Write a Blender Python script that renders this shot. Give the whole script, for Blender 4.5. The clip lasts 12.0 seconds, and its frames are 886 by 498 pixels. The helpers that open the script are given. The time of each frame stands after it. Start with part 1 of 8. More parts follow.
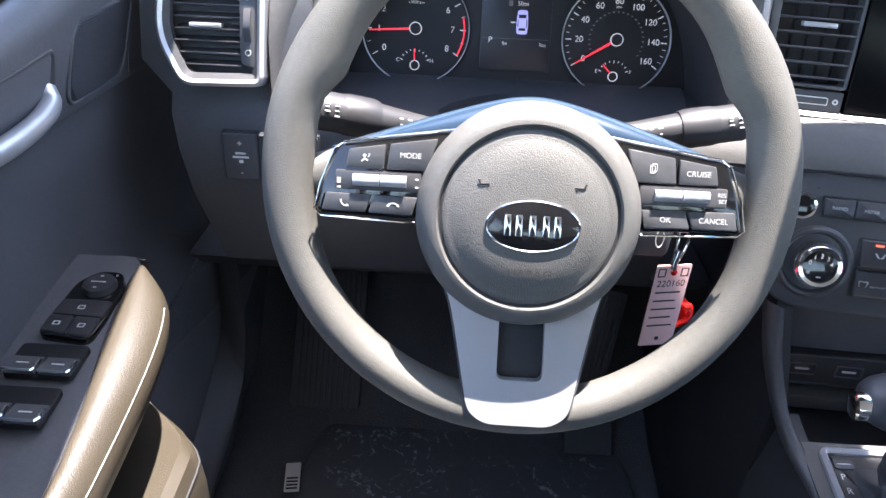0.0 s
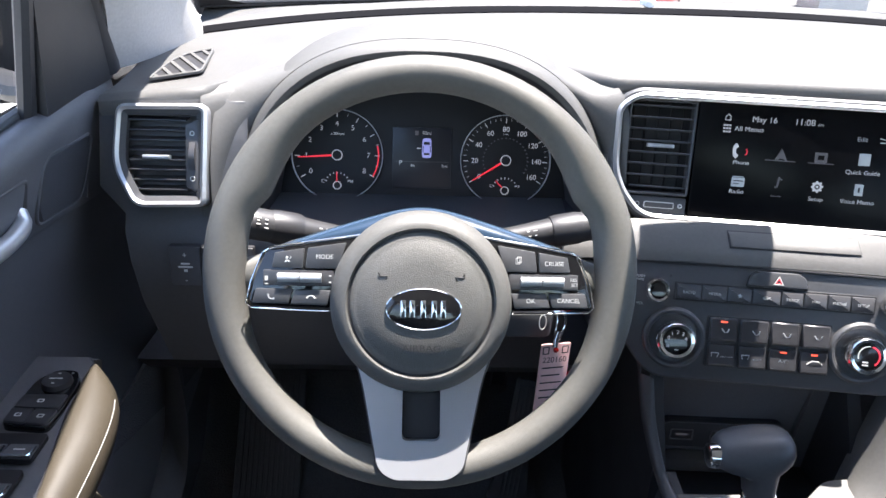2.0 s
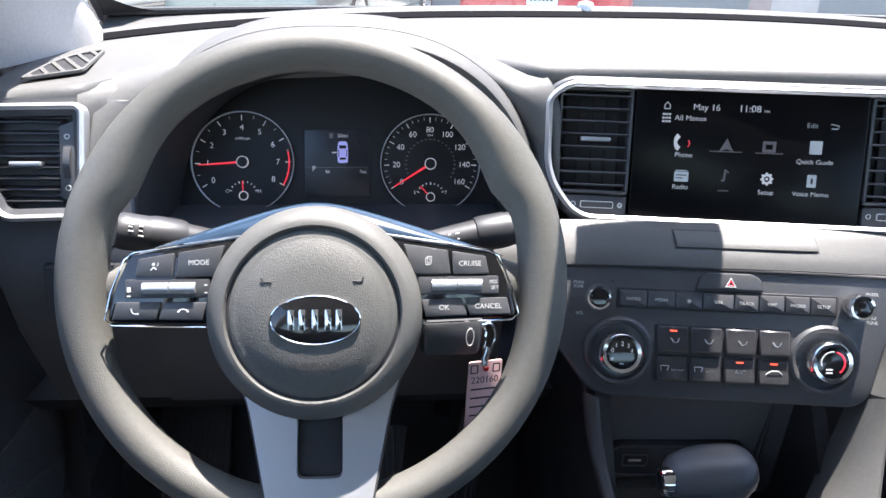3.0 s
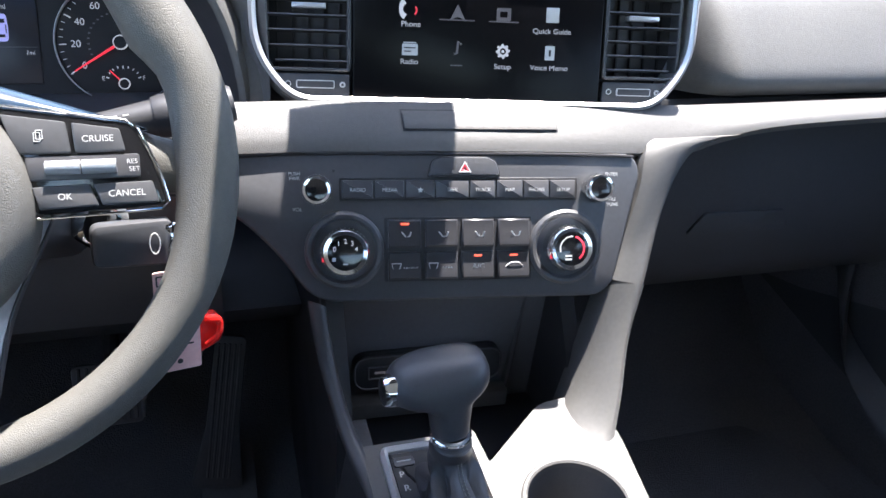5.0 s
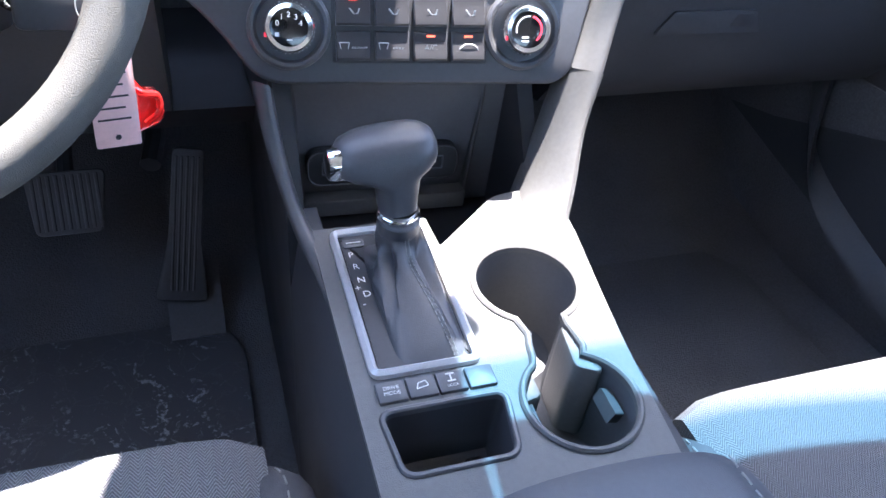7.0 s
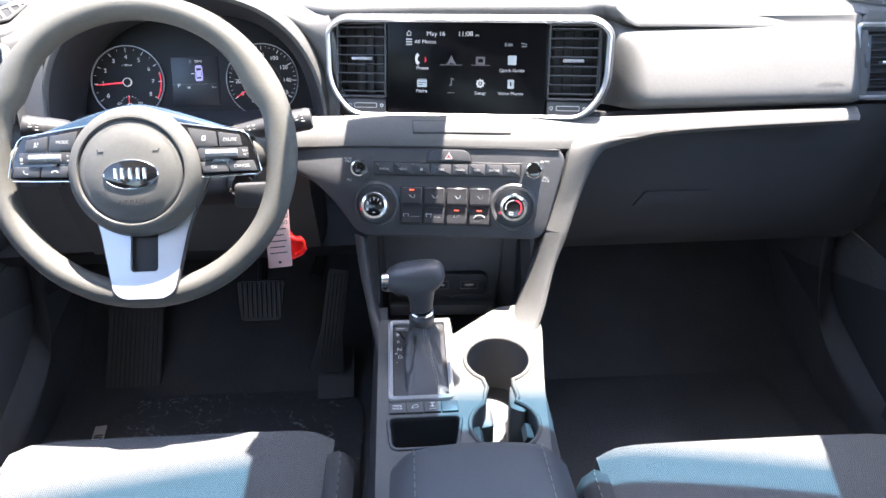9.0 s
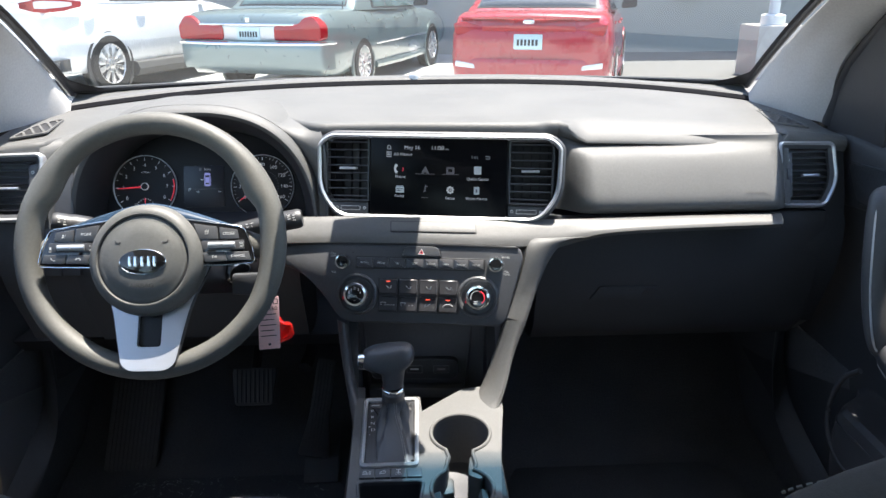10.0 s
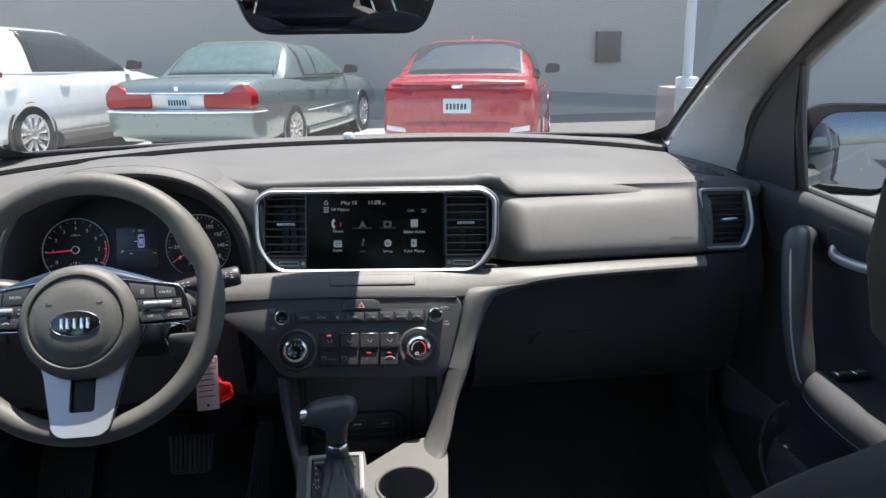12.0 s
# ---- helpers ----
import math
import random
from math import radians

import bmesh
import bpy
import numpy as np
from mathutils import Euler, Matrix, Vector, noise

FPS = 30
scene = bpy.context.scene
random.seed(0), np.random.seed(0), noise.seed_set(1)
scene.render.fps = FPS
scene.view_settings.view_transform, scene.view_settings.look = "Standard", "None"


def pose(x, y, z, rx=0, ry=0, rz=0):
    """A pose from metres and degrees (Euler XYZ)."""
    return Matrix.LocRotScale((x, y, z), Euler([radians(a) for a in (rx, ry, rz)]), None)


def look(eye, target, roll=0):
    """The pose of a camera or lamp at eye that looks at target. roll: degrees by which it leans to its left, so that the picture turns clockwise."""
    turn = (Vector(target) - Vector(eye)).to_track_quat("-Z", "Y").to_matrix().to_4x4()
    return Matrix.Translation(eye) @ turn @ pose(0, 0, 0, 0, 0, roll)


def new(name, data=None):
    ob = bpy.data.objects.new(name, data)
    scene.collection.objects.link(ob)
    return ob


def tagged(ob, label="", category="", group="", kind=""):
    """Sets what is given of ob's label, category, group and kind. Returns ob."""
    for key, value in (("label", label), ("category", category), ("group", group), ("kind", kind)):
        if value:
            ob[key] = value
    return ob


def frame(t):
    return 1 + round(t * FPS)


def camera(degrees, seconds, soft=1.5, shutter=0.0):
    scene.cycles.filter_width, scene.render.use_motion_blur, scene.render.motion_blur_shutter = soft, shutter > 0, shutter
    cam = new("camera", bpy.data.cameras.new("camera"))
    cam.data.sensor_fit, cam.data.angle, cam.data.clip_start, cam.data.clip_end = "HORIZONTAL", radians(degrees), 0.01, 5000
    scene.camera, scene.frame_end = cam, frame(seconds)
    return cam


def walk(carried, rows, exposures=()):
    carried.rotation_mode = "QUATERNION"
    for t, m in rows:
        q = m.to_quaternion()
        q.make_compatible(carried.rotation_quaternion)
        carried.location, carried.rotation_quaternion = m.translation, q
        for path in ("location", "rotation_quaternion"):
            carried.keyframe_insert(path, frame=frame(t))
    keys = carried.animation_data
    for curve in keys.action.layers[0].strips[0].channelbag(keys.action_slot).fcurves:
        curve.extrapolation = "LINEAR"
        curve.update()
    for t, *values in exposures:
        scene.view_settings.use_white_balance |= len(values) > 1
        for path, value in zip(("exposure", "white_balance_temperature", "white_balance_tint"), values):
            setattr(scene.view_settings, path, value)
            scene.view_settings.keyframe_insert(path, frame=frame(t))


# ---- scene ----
cam = camera(60.5, 12.0)
PATH = [
    (0, (-0.422, -0.754, 1.28), (-0.476, 0.9, 0.158), 2.1),
    (0.5, (-0.402, -0.825, 1.323), (-0.34, 0.834, 0.207), 2.8),
    (1, (-0.393, -0.864, 1.351), (-0.304, 0.842, 0.312), 2.9),
    (1.5, (-0.386, -0.876, 1.354), (-0.31, 0.889, 0.417), 2.1),
    (2, (-0.382, -0.871, 1.325), (-0.318, 0.936, 0.47), 2.0),
    (2.5, (-0.373, -0.855, 1.293), (-0.303, 0.974, 0.487), 1.9),
    (3, (-0.328, -0.802, 1.26), (-0.177, 1.043, 0.502), 1.3),
    (3.5, (-0.267, -0.75, 1.227), (0.053, 1.09, 0.513), 1.4),
    (3.7, (-0.248, -0.746, 1.226), (0.127, 1.088, 0.52), 1.6),
    (5.3, (-0.2, -0.741, 1.17), (0.375, 0.922, 0.219), 4.4),
    (5.5, (-0.195, -0.746, 1.156), (0.38, 0.9, 0.175), 4.5),
    (6, (-0.192, -0.754, 1.134), (0.391, 0.819, 0.044), 5.1),
    (6.5, (-0.184, -0.763, 1.124), (0.394, 0.748, -0.051), 5.5),
    (6.7, (-0.183, -0.767, 1.124), (0.392, 0.721, -0.082), 5.8),
    (8.3, (-0.11, -0.939, 1.206), (0.305, 0.694, 0.13), 2.5),
    (8.5, (-0.083, -1.007, 1.299), (0.166, 0.641, 0.193), 0.1),
    (8.7, (-0.085, -1.08, 1.322), (0.09, 0.625, 0.292), -0.4),
    (9, (-0.056, -1.166, 1.344), (0.03, 0.599, 0.408), -0.8),
    (9.5, (-0.02, -1.268, 1.371), (0.049, 0.57, 0.587), -0.7),
    (10, (-0.008, -1.309, 1.37), (0.067, 0.575, 0.702), -0.4),
    (10.5, (-0.007, -1.331, 1.367), (0.058, 0.578, 0.775), -0.1),
    (11, (-0.006, -1.359, 1.368), (0.072, 0.565, 0.827), -0.1),
    (11.5, (-0.002, -1.369, 1.367), (0.111, 0.562, 0.86), -0.2),
    (12, (-0.014, -1.331, 1.358), (0.234, 0.586, 0.846), -0.9),
]
EXPOSURES = [(0.0, 3.08, 6600, 17), (1.2, 2.83, 6600, 16), (2.0, 2.50, 6550, 14), (3.7, 2.50, 6450, 14), (5.5, 3.15, 6400, 15), (6.0, 3.6, 6300, 17), (6.7, 3.8, 6250, 18), (8.3, 3.6, 6500, 18), (9.0, 3.32, 6800, 15), (9.5, 2.84, 6800, 13), (9.9, 2.2, 6700, 10), (10.5, 1.76, 6650, 9), (12.0, 1.50, 6700, 10)]
walk(cam, [(t, look(eye, target, roll)) for t, eye, target, roll in PATH], EXPOSURES)

# world, sun and sky: late morning in the tropics, the sun nearly overhead
SUN = Vector((0.172, 0.190, 1.0)).normalized()
world = bpy.data.worlds.new("sky")
scene.world = world
world.use_nodes = True
wn = world.node_tree.nodes
sky = wn.new("ShaderNodeTexSky")
sky.sky_type = "NISHITA"
sky.sun_disc = False
sky.sun_elevation = math.asin(SUN.z)
sky.sun_rotation = math.atan2(SUN.x, SUN.y)
wn["Background"].inputs["Strength"].default_value = 0.15
world.node_tree.links.new(sky.outputs[0], wn["Background"].inputs["Color"])
sun = new("sun", bpy.data.lights.new("sun", "SUN"))
sun.data.energy, sun.data.angle, sun.data.color = 4.1, radians(0.53), (1.0, 0.96, 0.9)
sun.matrix_world = Matrix.Translation((0, 0, 6)) @ SUN.to_track_quat("Z", "Y").to_matrix().to_4x4()


# ---- materials ----
def mat(name, color, rough=0.5, metal=0.0, grain=0.0, cell=900.0, vary=0.12, spec=0.5, coat=0.0):
    m = bpy.data.materials.new(name)
    m.use_nodes = True
    nt = m.node_tree
    b = nt.nodes["Principled BSDF"]
    b.inputs["Roughness"].default_value = rough
    b.inputs["Metallic"].default_value = metal
    b.inputs["Specular IOR Level"].default_value = spec
    b.inputs["Coat Weight"].default_value = coat
    b.inputs["Coat Roughness"].default_value = 0.04
    tc = nt.nodes.new("ShaderNodeTexCoord")
    if vary:
        big = nt.nodes.new("ShaderNodeTexNoise")
        big.inputs["Scale"].default_value = 9.0
        big.inputs["Detail"].default_value = 6.0
        fine = nt.nodes.new("ShaderNodeTexNoise")
        fine.inputs["Scale"].default_value = 260.0
        fine.inputs["Detail"].default_value = 3.0
        add = nt.nodes.new("ShaderNodeMath")
        add.operation = "ADD"
        ramp = nt.nodes.new("ShaderNodeMapRange")
        ramp.inputs["From Min"].default_value, ramp.inputs["From Max"].default_value = 0.6, 1.4
        ramp.inputs["To Min"].default_value, ramp.inputs["To Max"].default_value = 1 - vary, 1 + vary
        mul = nt.nodes.new("ShaderNodeVectorMath")
        mul.operation = "SCALE"
        mul.inputs[0].default_value = color[:3]
        for n in (big, fine):
            nt.links.new(tc.outputs["Object"], n.inputs["Vector"])
        nt.links.new(big.outputs["Fac"], add.inputs[0])
        nt.links.new(fine.outputs["Fac"], add.inputs[1])
        nt.links.new(add.outputs[0], ramp.inputs["Value"])
        nt.links.new(ramp.outputs[0], mul.inputs["Scale"])
        nt.links.new(mul.outputs[0], b.inputs["Base Color"])
        rr = nt.nodes.new("ShaderNodeMapRange")
        rr.inputs["From Min"].default_value, rr.inputs["From Max"].default_value = 0.3, 0.7
        rr.inputs["To Min"].default_value, rr.inputs["To Max"].default_value = max(0.02, rough - 0.06), rough + 0.05
        nt.links.new(big.outputs["Fac"], rr.inputs["Value"])
        nt.links.new(rr.outputs[0], b.inputs["Roughness"])
    else:
        b.inputs["Base Color"].default_value = (*color[:3], 1)
    if grain:
        vor = nt.nodes.new("ShaderNodeTexVoronoi")
        vor.feature = "F1"
        vor.inputs["Scale"].default_value = cell * 1.25
        vor.inputs["Randomness"].default_value = 1.0
        bump = nt.nodes.new("ShaderNodeBump")
        bump.inputs["Strength"].default_value = grain
        bump.inputs["Distance"].default_value = 0.35 / cell
        bump.invert = True
        nt.links.new(tc.outputs["Object"], vor.inputs["Vector"])
        nt.links.new(vor.outputs["Distance"], bump.inputs["Height"])
        nt.links.new(bump.outputs[0], b.inputs["Normal"])
    return m


def glow(name, color, strength=1.0):
    m = mat(name, color, 0.3, vary=0)
    b = m.node_tree.nodes["Principled BSDF"]
    b.inputs["Emission Color"].default_value = (*color, 1)
    b.inputs["Emission Strength"].default_value = strength
    return m


def pane(name, tint):
    """Thin glass: clear, with a mirror gloss that grows at grazing angles."""
    m = bpy.data.materials.new(name)
    m.use_nodes = True
    nt = m.node_tree
    nt.nodes.remove(nt.nodes["Principled BSDF"])
    tr = nt.nodes.new("ShaderNodeBsdfTransparent")
    tr.inputs[0].default_value = (*tint, 1)
    gl = nt.nodes.new("ShaderNodeBsdfGlossy")
    gl.inputs["Roughness"].default_value = 0.01
    lw = nt.nodes.new("ShaderNodeLayerWeight")
    lw.inputs["Blend"].default_value = 0.5
    pw = nt.nodes.new("ShaderNodeMath")
    pw.operation = "POWER"
    pw.inputs[1].default_value = 5.0
    nt.links.new(lw.outputs["Facing"], pw.inputs[0])
    fr = nt.nodes.new("ShaderNodeMath")
    fr.operation = "MULTIPLY_ADD"
    fr.inputs[1].default_value, fr.inputs[2].default_value = 0.85, 0.05
    nt.links.new(pw.outputs[0], fr.inputs[0])
    mix = nt.nodes.new("ShaderNodeMixShader")
    nt.links.new(fr.outputs[0], mix.inputs[0])
    nt.links.new(tr.outputs[0], mix.inputs[1])
    nt.links.new(gl.outputs[0], mix.inputs[2])
    nt.links.new(mix.outputs[0], nt.nodes["Material Output"].inputs[0])
    return m


def woven(name, color, pitch, light):
    """Seat cloth with a herringbone weave."""
    m = mat(name, color, 0.85, vary=0, spec=0.2)
    nt = m.node_tree
    b = nt.nodes["Principled BSDF"]

    def node(op, a, c):
        n = nt.nodes.new("ShaderNodeMath")
        n.operation = op
        for i, v in enumerate((a, c)):
            if v is None:
                continue
            if isinstance(v, (int, float)):
                n.inputs[i].default_value = v
            else:
                nt.links.new(v, n.inputs[i])
        return n.outputs[0]
    tc = nt.nodes.new("ShaderNodeTexCoord")
    sep = nt.nodes.new("ShaderNodeSeparateXYZ")
    nt.links.new(tc.outputs["Object"], sep.inputs[0])
    x, y, z = sep.outputs[0], sep.outputs[1], sep.outputs[2]
    along = node("SUBTRACT", y, z)
    zig = node("PINGPONG", node("ADD", x, 10.0), pitch)
    wave = node("SINE", node("MULTIPLY", node("ADD", along, node("MULTIPLY", zig, 1.4)), 6.2832 / (pitch * 0.55)), None)
    noi = nt.nodes.new("ShaderNodeTexNoise")
    noi.inputs["Scale"].default_value = 700
    nt.links.new(tc.outputs["Object"], noi.inputs["Vector"])
    h = node("ADD", node("MULTIPLY", wave, 0.5), noi.outputs["Fac"])
    ramp = nt.nodes.new("ShaderNodeMapRange")
    ramp.inputs["From Min"].default_value, ramp.inputs["From Max"].default_value = 0.0, 1.1
    ramp.inputs["To Min"].default_value, ramp.inputs["To Max"].default_value = 0.60, light
    nt.links.new(h, ramp.inputs["Value"])
    mul = nt.nodes.new("ShaderNodeVectorMath")
    mul.operation = "SCALE"
    mul.inputs[0].default_value = color
    nt.links.new(ramp.outputs[0], mul.inputs["Scale"])
    nt.links.new(mul.outputs[0], b.inputs["Base Color"])
    bump = nt.nodes.new("ShaderNodeBump")
    bump.inputs["Strength"].default_value, bump.inputs["Distance"].default_value = 0.5, 0.001
    nt.links.new(h, bump.inputs["Height"])
    nt.links.new(bump.outputs[0], b.inputs["Normal"])
    return m


def scuffed(name, color):
    """Floor mat: dark carpet under a scuffed film, pale scratches with their glints painted in."""
    m = mat(name, color, 0.75, vary=0.3)
    nt = m.node_tree
    b = nt.nodes["Principled BSDF"]
    tc = nt.nodes.new("ShaderNodeTexCoord")
    noi = nt.nodes.new("ShaderNodeTexNoise")
    noi.inputs["Scale"].default_value, noi.inputs["Detail"].default_value = 14.0, 8.0
    vor = nt.nodes.new("ShaderNodeTexVoronoi")
    vor.feature = "DISTANCE_TO_EDGE"
    vor.inputs["Scale"].default_value = 13.0
    mixv = nt.nodes.new("ShaderNodeVectorMath")
    mixv.operation = "MULTIPLY_ADD"
    mixv.inputs[1].default_value = (0.12, 0.12, 0.12)
    nt.links.new(tc.outputs["Object"], noi.inputs["Vector"])
    nt.links.new(noi.outputs["Color"], mixv.inputs[0])
    nt.links.new(tc.outputs["Object"], mixv.inputs[2])
    nt.links.new(mixv.outputs[0], vor.inputs["Vector"])
    line = nt.nodes.new("ShaderNodeMapRange")
    line.inputs["From Min"].default_value, line.inputs["From Max"].default_value = 0.0, 0.018
    line.inputs["To Min"].default_value, line.inputs["To Max"].default_value = 0.25, 0.8
    nt.links.new(vor.outputs["Distance"], line.inputs["Value"])
    patch = nt.nodes.new("ShaderNodeTexNoise")
    patch.inputs["Scale"].default_value, patch.inputs["Detail"].default_value = 7.0, 9.0
    nt.links.new(tc.outputs["Object"], patch.inputs["Vector"])
    streaks = []
    for turn, seed in ((25, 0.0), (-35, 3.0), (70, 7.0)):
        mp = nt.nodes.new("ShaderNodeMapping")
        mp.inputs["Rotation"].default_value = (0, 0, radians(turn))
        st = nt.nodes.new("ShaderNodeMapping")
        st.inputs["Scale"].default_value = (7.0, 120.0, 1.0)
        st.inputs["Location"].default_value = (seed, seed, 0)
        nz = nt.nodes.new("ShaderNodeTexNoise")
        nz.inputs["Scale"].default_value, nz.inputs["Detail"].default_value = 1.0, 2.0
        nt.links.new(mixv.outputs[0], mp.inputs["Vector"])
        nt.links.new(mp.outputs[0], st.inputs["Vector"])
        nt.links.new(st.outputs[0], nz.inputs["Vector"])
        th = nt.nodes.new("ShaderNodeMapRange")
        th.inputs["From Min"].default_value, th.inputs["From Max"].default_value = 0.60, 0.68
        nt.links.new(nz.outputs["Fac"], th.inputs["Value"])
        streaks.append(th)
    pale = nt.nodes.new("ShaderNodeMath")
    pale.operation = "MAXIMUM"
    nt.links.new(streaks[0].outputs[0], pale.inputs[0])
    nt.links.new(streaks[1].outputs[0], pale.inputs[1])
    pale2 = nt.nodes.new("ShaderNodeMath")
    pale2.operation = "MAXIMUM"
    nt.links.new(pale.outputs[0], pale2.inputs[0])
    nt.links.new(streaks[2].outputs[0], pale2.inputs[1])
    pale = pale2
    few = nt.nodes.new("ShaderNodeMapRange")
    few.inputs["From Min"].default_value, few.inputs["From Max"].default_value = 0.42, 0.54
    nt.links.new(patch.outputs["Fac"], few.inputs["Value"])
    mul = nt.nodes.new("ShaderNodeMath")
    mul.operation = "MULTIPLY"
    nt.links.new(pale.outputs[0], mul.inputs[0])
    nt.links.new(few.outputs[0], mul.inputs[1])
    speck = nt.nodes.new("ShaderNodeTexNoise")
    speck.inputs["Scale"].default_value, speck.inputs["Detail"].default_value = 160.0, 4.0
    nt.links.new(tc.outputs["Object"], speck.inputs["Vector"])
    grit = nt.nodes.new("ShaderNodeMapRange")
    grit.inputs["From Min"].default_value, grit.inputs["From Max"].default_value = 0.48, 0.60
    nt.links.new(speck.outputs["Fac"], grit.inputs["Value"])
    broken = nt.nodes.new("ShaderNodeMath")
    broken.operation = "MULTIPLY"
    nt.links.new(mul.outputs[0], broken.inputs[0])
    nt.links.new(grit.outputs[0], broken.inputs[1])
    mul = broken
    tint = nt.nodes.new("ShaderNodeMix")
    tint.data_type = "RGBA"
    tint.inputs["A"].default_value = (*color, 1)
    tint.inputs["B"].default_value = (0.38, 0.38, 0.40, 1)
    nt.links.new(mul.outputs[0], tint.inputs["Factor"])
    nt.links.new(tint.outputs["Result"], b.inputs["Base Color"])
    nt.links.new(line.outputs[0], b.inputs["Roughness"])
    bump = nt.nodes.new("ShaderNodeBump")
    bump.inputs["Strength"].default_value, bump.inputs["Distance"].default_value = 0.6, 0.002
    bump.invert = True
    nt.links.new(vor.outputs["Distance"], bump.inputs["Height"])
    nt.links.new(bump.outputs[0], b.inputs["Normal"])
    return m


PAD = mat("dash pad, grained soft plastic", (0.107, 0.106, 0.103), 0.55, grain=0.4, cell=800, spec=0.35)
PANEL = mat("dark grained plastic", (0.078, 0.079, 0.084), 0.5, grain=0.3, cell=900)
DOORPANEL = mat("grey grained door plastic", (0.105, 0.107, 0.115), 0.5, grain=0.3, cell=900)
# glovebox plastic, also the shade-darkened copy of the door and panel plastic
GLOVESHADE = mat("matt dark plastic: glovebox, and parts toned for shade", (0.046, 0.047, 0.051), 0.6, grain=0.3, cell=900, spec=0.3)
TRIM = mat("grey trim plastic", (0.094, 0.092, 0.088), 0.50, grain=0.4, cell=950)
SMOOTH = mat("smooth dark plastic", (0.062, 0.063, 0.067), 0.42)
GAPSHADE = mat("near-black, shade of a gap in its colour", (0.006, 0.006, 0.007), 0.95, spec=0.05)
DEEP = mat("black plastic", (0.028, 0.028, 0.031), 0.5)
GLOSS = mat("piano black", (0.008, 0.008, 0.009), 0.12, coat=0.6, vary=0.05)
RIM = mat("grained urethane rim", (0.102, 0.099, 0.089), 0.54, grain=0.5, cell=1000)
HUB = mat("grained airbag cover", (0.104, 0.102, 0.095), 0.52, grain=0.5, cell=900)
SATIN = mat("pale satin frame paint", (0.55, 0.55, 0.56), 0.38, metal=0.35, vary=0.03)
SILVER = mat("satin silver paint", (0.56, 0.57, 0.59), 0.32, metal=0.62, vary=0)
# the blue is a reflection of sky and shade band, put into the colour
SKYTRIM = mat("glossy dark trim, reflected blue in its colour", (0.022, 0.042, 0.072), 0.20, coat=0.7, vary=0.05)
STALK = mat("stalk plastic", (0.036, 0.036, 0.038), 0.48, vary=0.12)
BUTTON = mat("black button plastic", (0.032, 0.032, 0.035), 0.34, vary=0.1)
CHROME = mat("chrome", (0.80, 0.81, 0.82), 0.08, metal=1.0, vary=0.03)
SLAT = mat("vent slat plastic", (0.060, 0.060, 0.064), 0.34)
SCREEN = mat("screen glass", (0.004, 0.004, 0.005), 0.22, vary=0.0, spec=0.12)
DIAL = mat("gauge face", (0.006, 0.006, 0.008), 0.6, vary=0.1)
WHITE = glow("lit white marking", (0.44, 0.45, 0.47), 0.10)
GREY = glow("dim lit marking", (0.07, 0.07, 0.08), 0.12)
PRINT = mat("white print", (0.62, 0.62, 0.60), 0.6, vary=0.05)
DARKPRINT = mat("dark print", (0.02, 0.02, 0.022), 0.6, vary=0.05)
RED = glow("lit red marking", (0.62, 0.03, 0.05), 0.20)
LED = glow("amber red indicator", (0.9, 0.10, 0.05), 0.35)
BLUE = glow("lit blue picture", (0.25, 0.26, 0.55), 0.15)
LCD = glow("lcd background", (0.005, 0.006, 0.011), 0.03)
LEATHER = mat("black leather", (0.050, 0.051, 0.056), 0.40, grain=0.18, cell=900)
VINYL = mat("dark grey vinyl", (0.070, 0.072, 0.079), 0.5, grain=0.2, cell=900)
STITCH = mat("grey stitching", (0.22, 0.22, 0.21), 0.8)
CLOTH = woven("grey herringbone seat cloth", (0.128, 0.128, 0.131), 0.0056, 1.55)
CLOTH_SIDE = mat("seat bolster cloth", (0.062, 0.062, 0.067), 0.8, grain=0.4, cell=700)
CARPET = mat("black carpet", (0.095, 0.097, 0.104), 0.95, grain=0.8, cell=350, vary=0.3)
MAT = scuffed("floor mat film", (0.090, 0.092, 0.100))
RUBBER = mat("black rubber", (0.075, 0.075, 0.079), 0.6, vary=0.2)
BEIGE = mat("armrest vinyl, sunlit side toned warm", (0.047, 0.039, 0.028), 0.40, grain=0.35, cell=700)
PILLAR = mat("light grey pillar cloth", (0.43, 0.415, 0.40), 0.8, grain=0.3, cell=900)
HEADLINER = mat("grey headliner", (0.62, 0.61, 0.59), 0.95, grain=0.3, cell=700)
PAPER = mat("paper tag", (0.75, 0.70, 0.68), 0.6, vary=0.08)
TAGCARD = mat("tag card under film, red light of the fob in its colour", (0.76, 0.48, 0.45), 0.35, vary=0.08, coat=0.3)
REDPLASTIC = mat("translucent red plastic", (0.85, 0.03, 0.025), 0.16, vary=0.1, coat=0.8)
REDPLASTIC.node_tree.nodes["Principled BSDF"].inputs["Transmission Weight"].default_value = 0.45
GLASS = pane("windshield glass", (0.80, 0.83, 0.82))
SIDEGLASS = pane("side window glass", (0.88, 0.91, 0.90))
SHADES = [pane("blue shade glass", (0.80 + (0.078 - 0.80) * k / 5, 0.83 + (0.218 - 0.83) * k / 5, 0.84 + (0.335 - 0.84) * k / 5)) for k in range(1, 6)]
# dark blue colour stands in for the dark things this glass would reflect
WINGGLASS = mat("wing mirror glass darkened for its reflection", (0.13, 0.15, 0.18), 0.03, metal=1.0, vary=0)
MIRROR = mat("mirror glass", (0.85, 0.86, 0.87), 0.02, metal=1.0, vary=0)
HOUSING = mat("black mirror housing plastic", (0.012, 0.012, 0.014), 0.45, vary=0.15, spec=0.15)
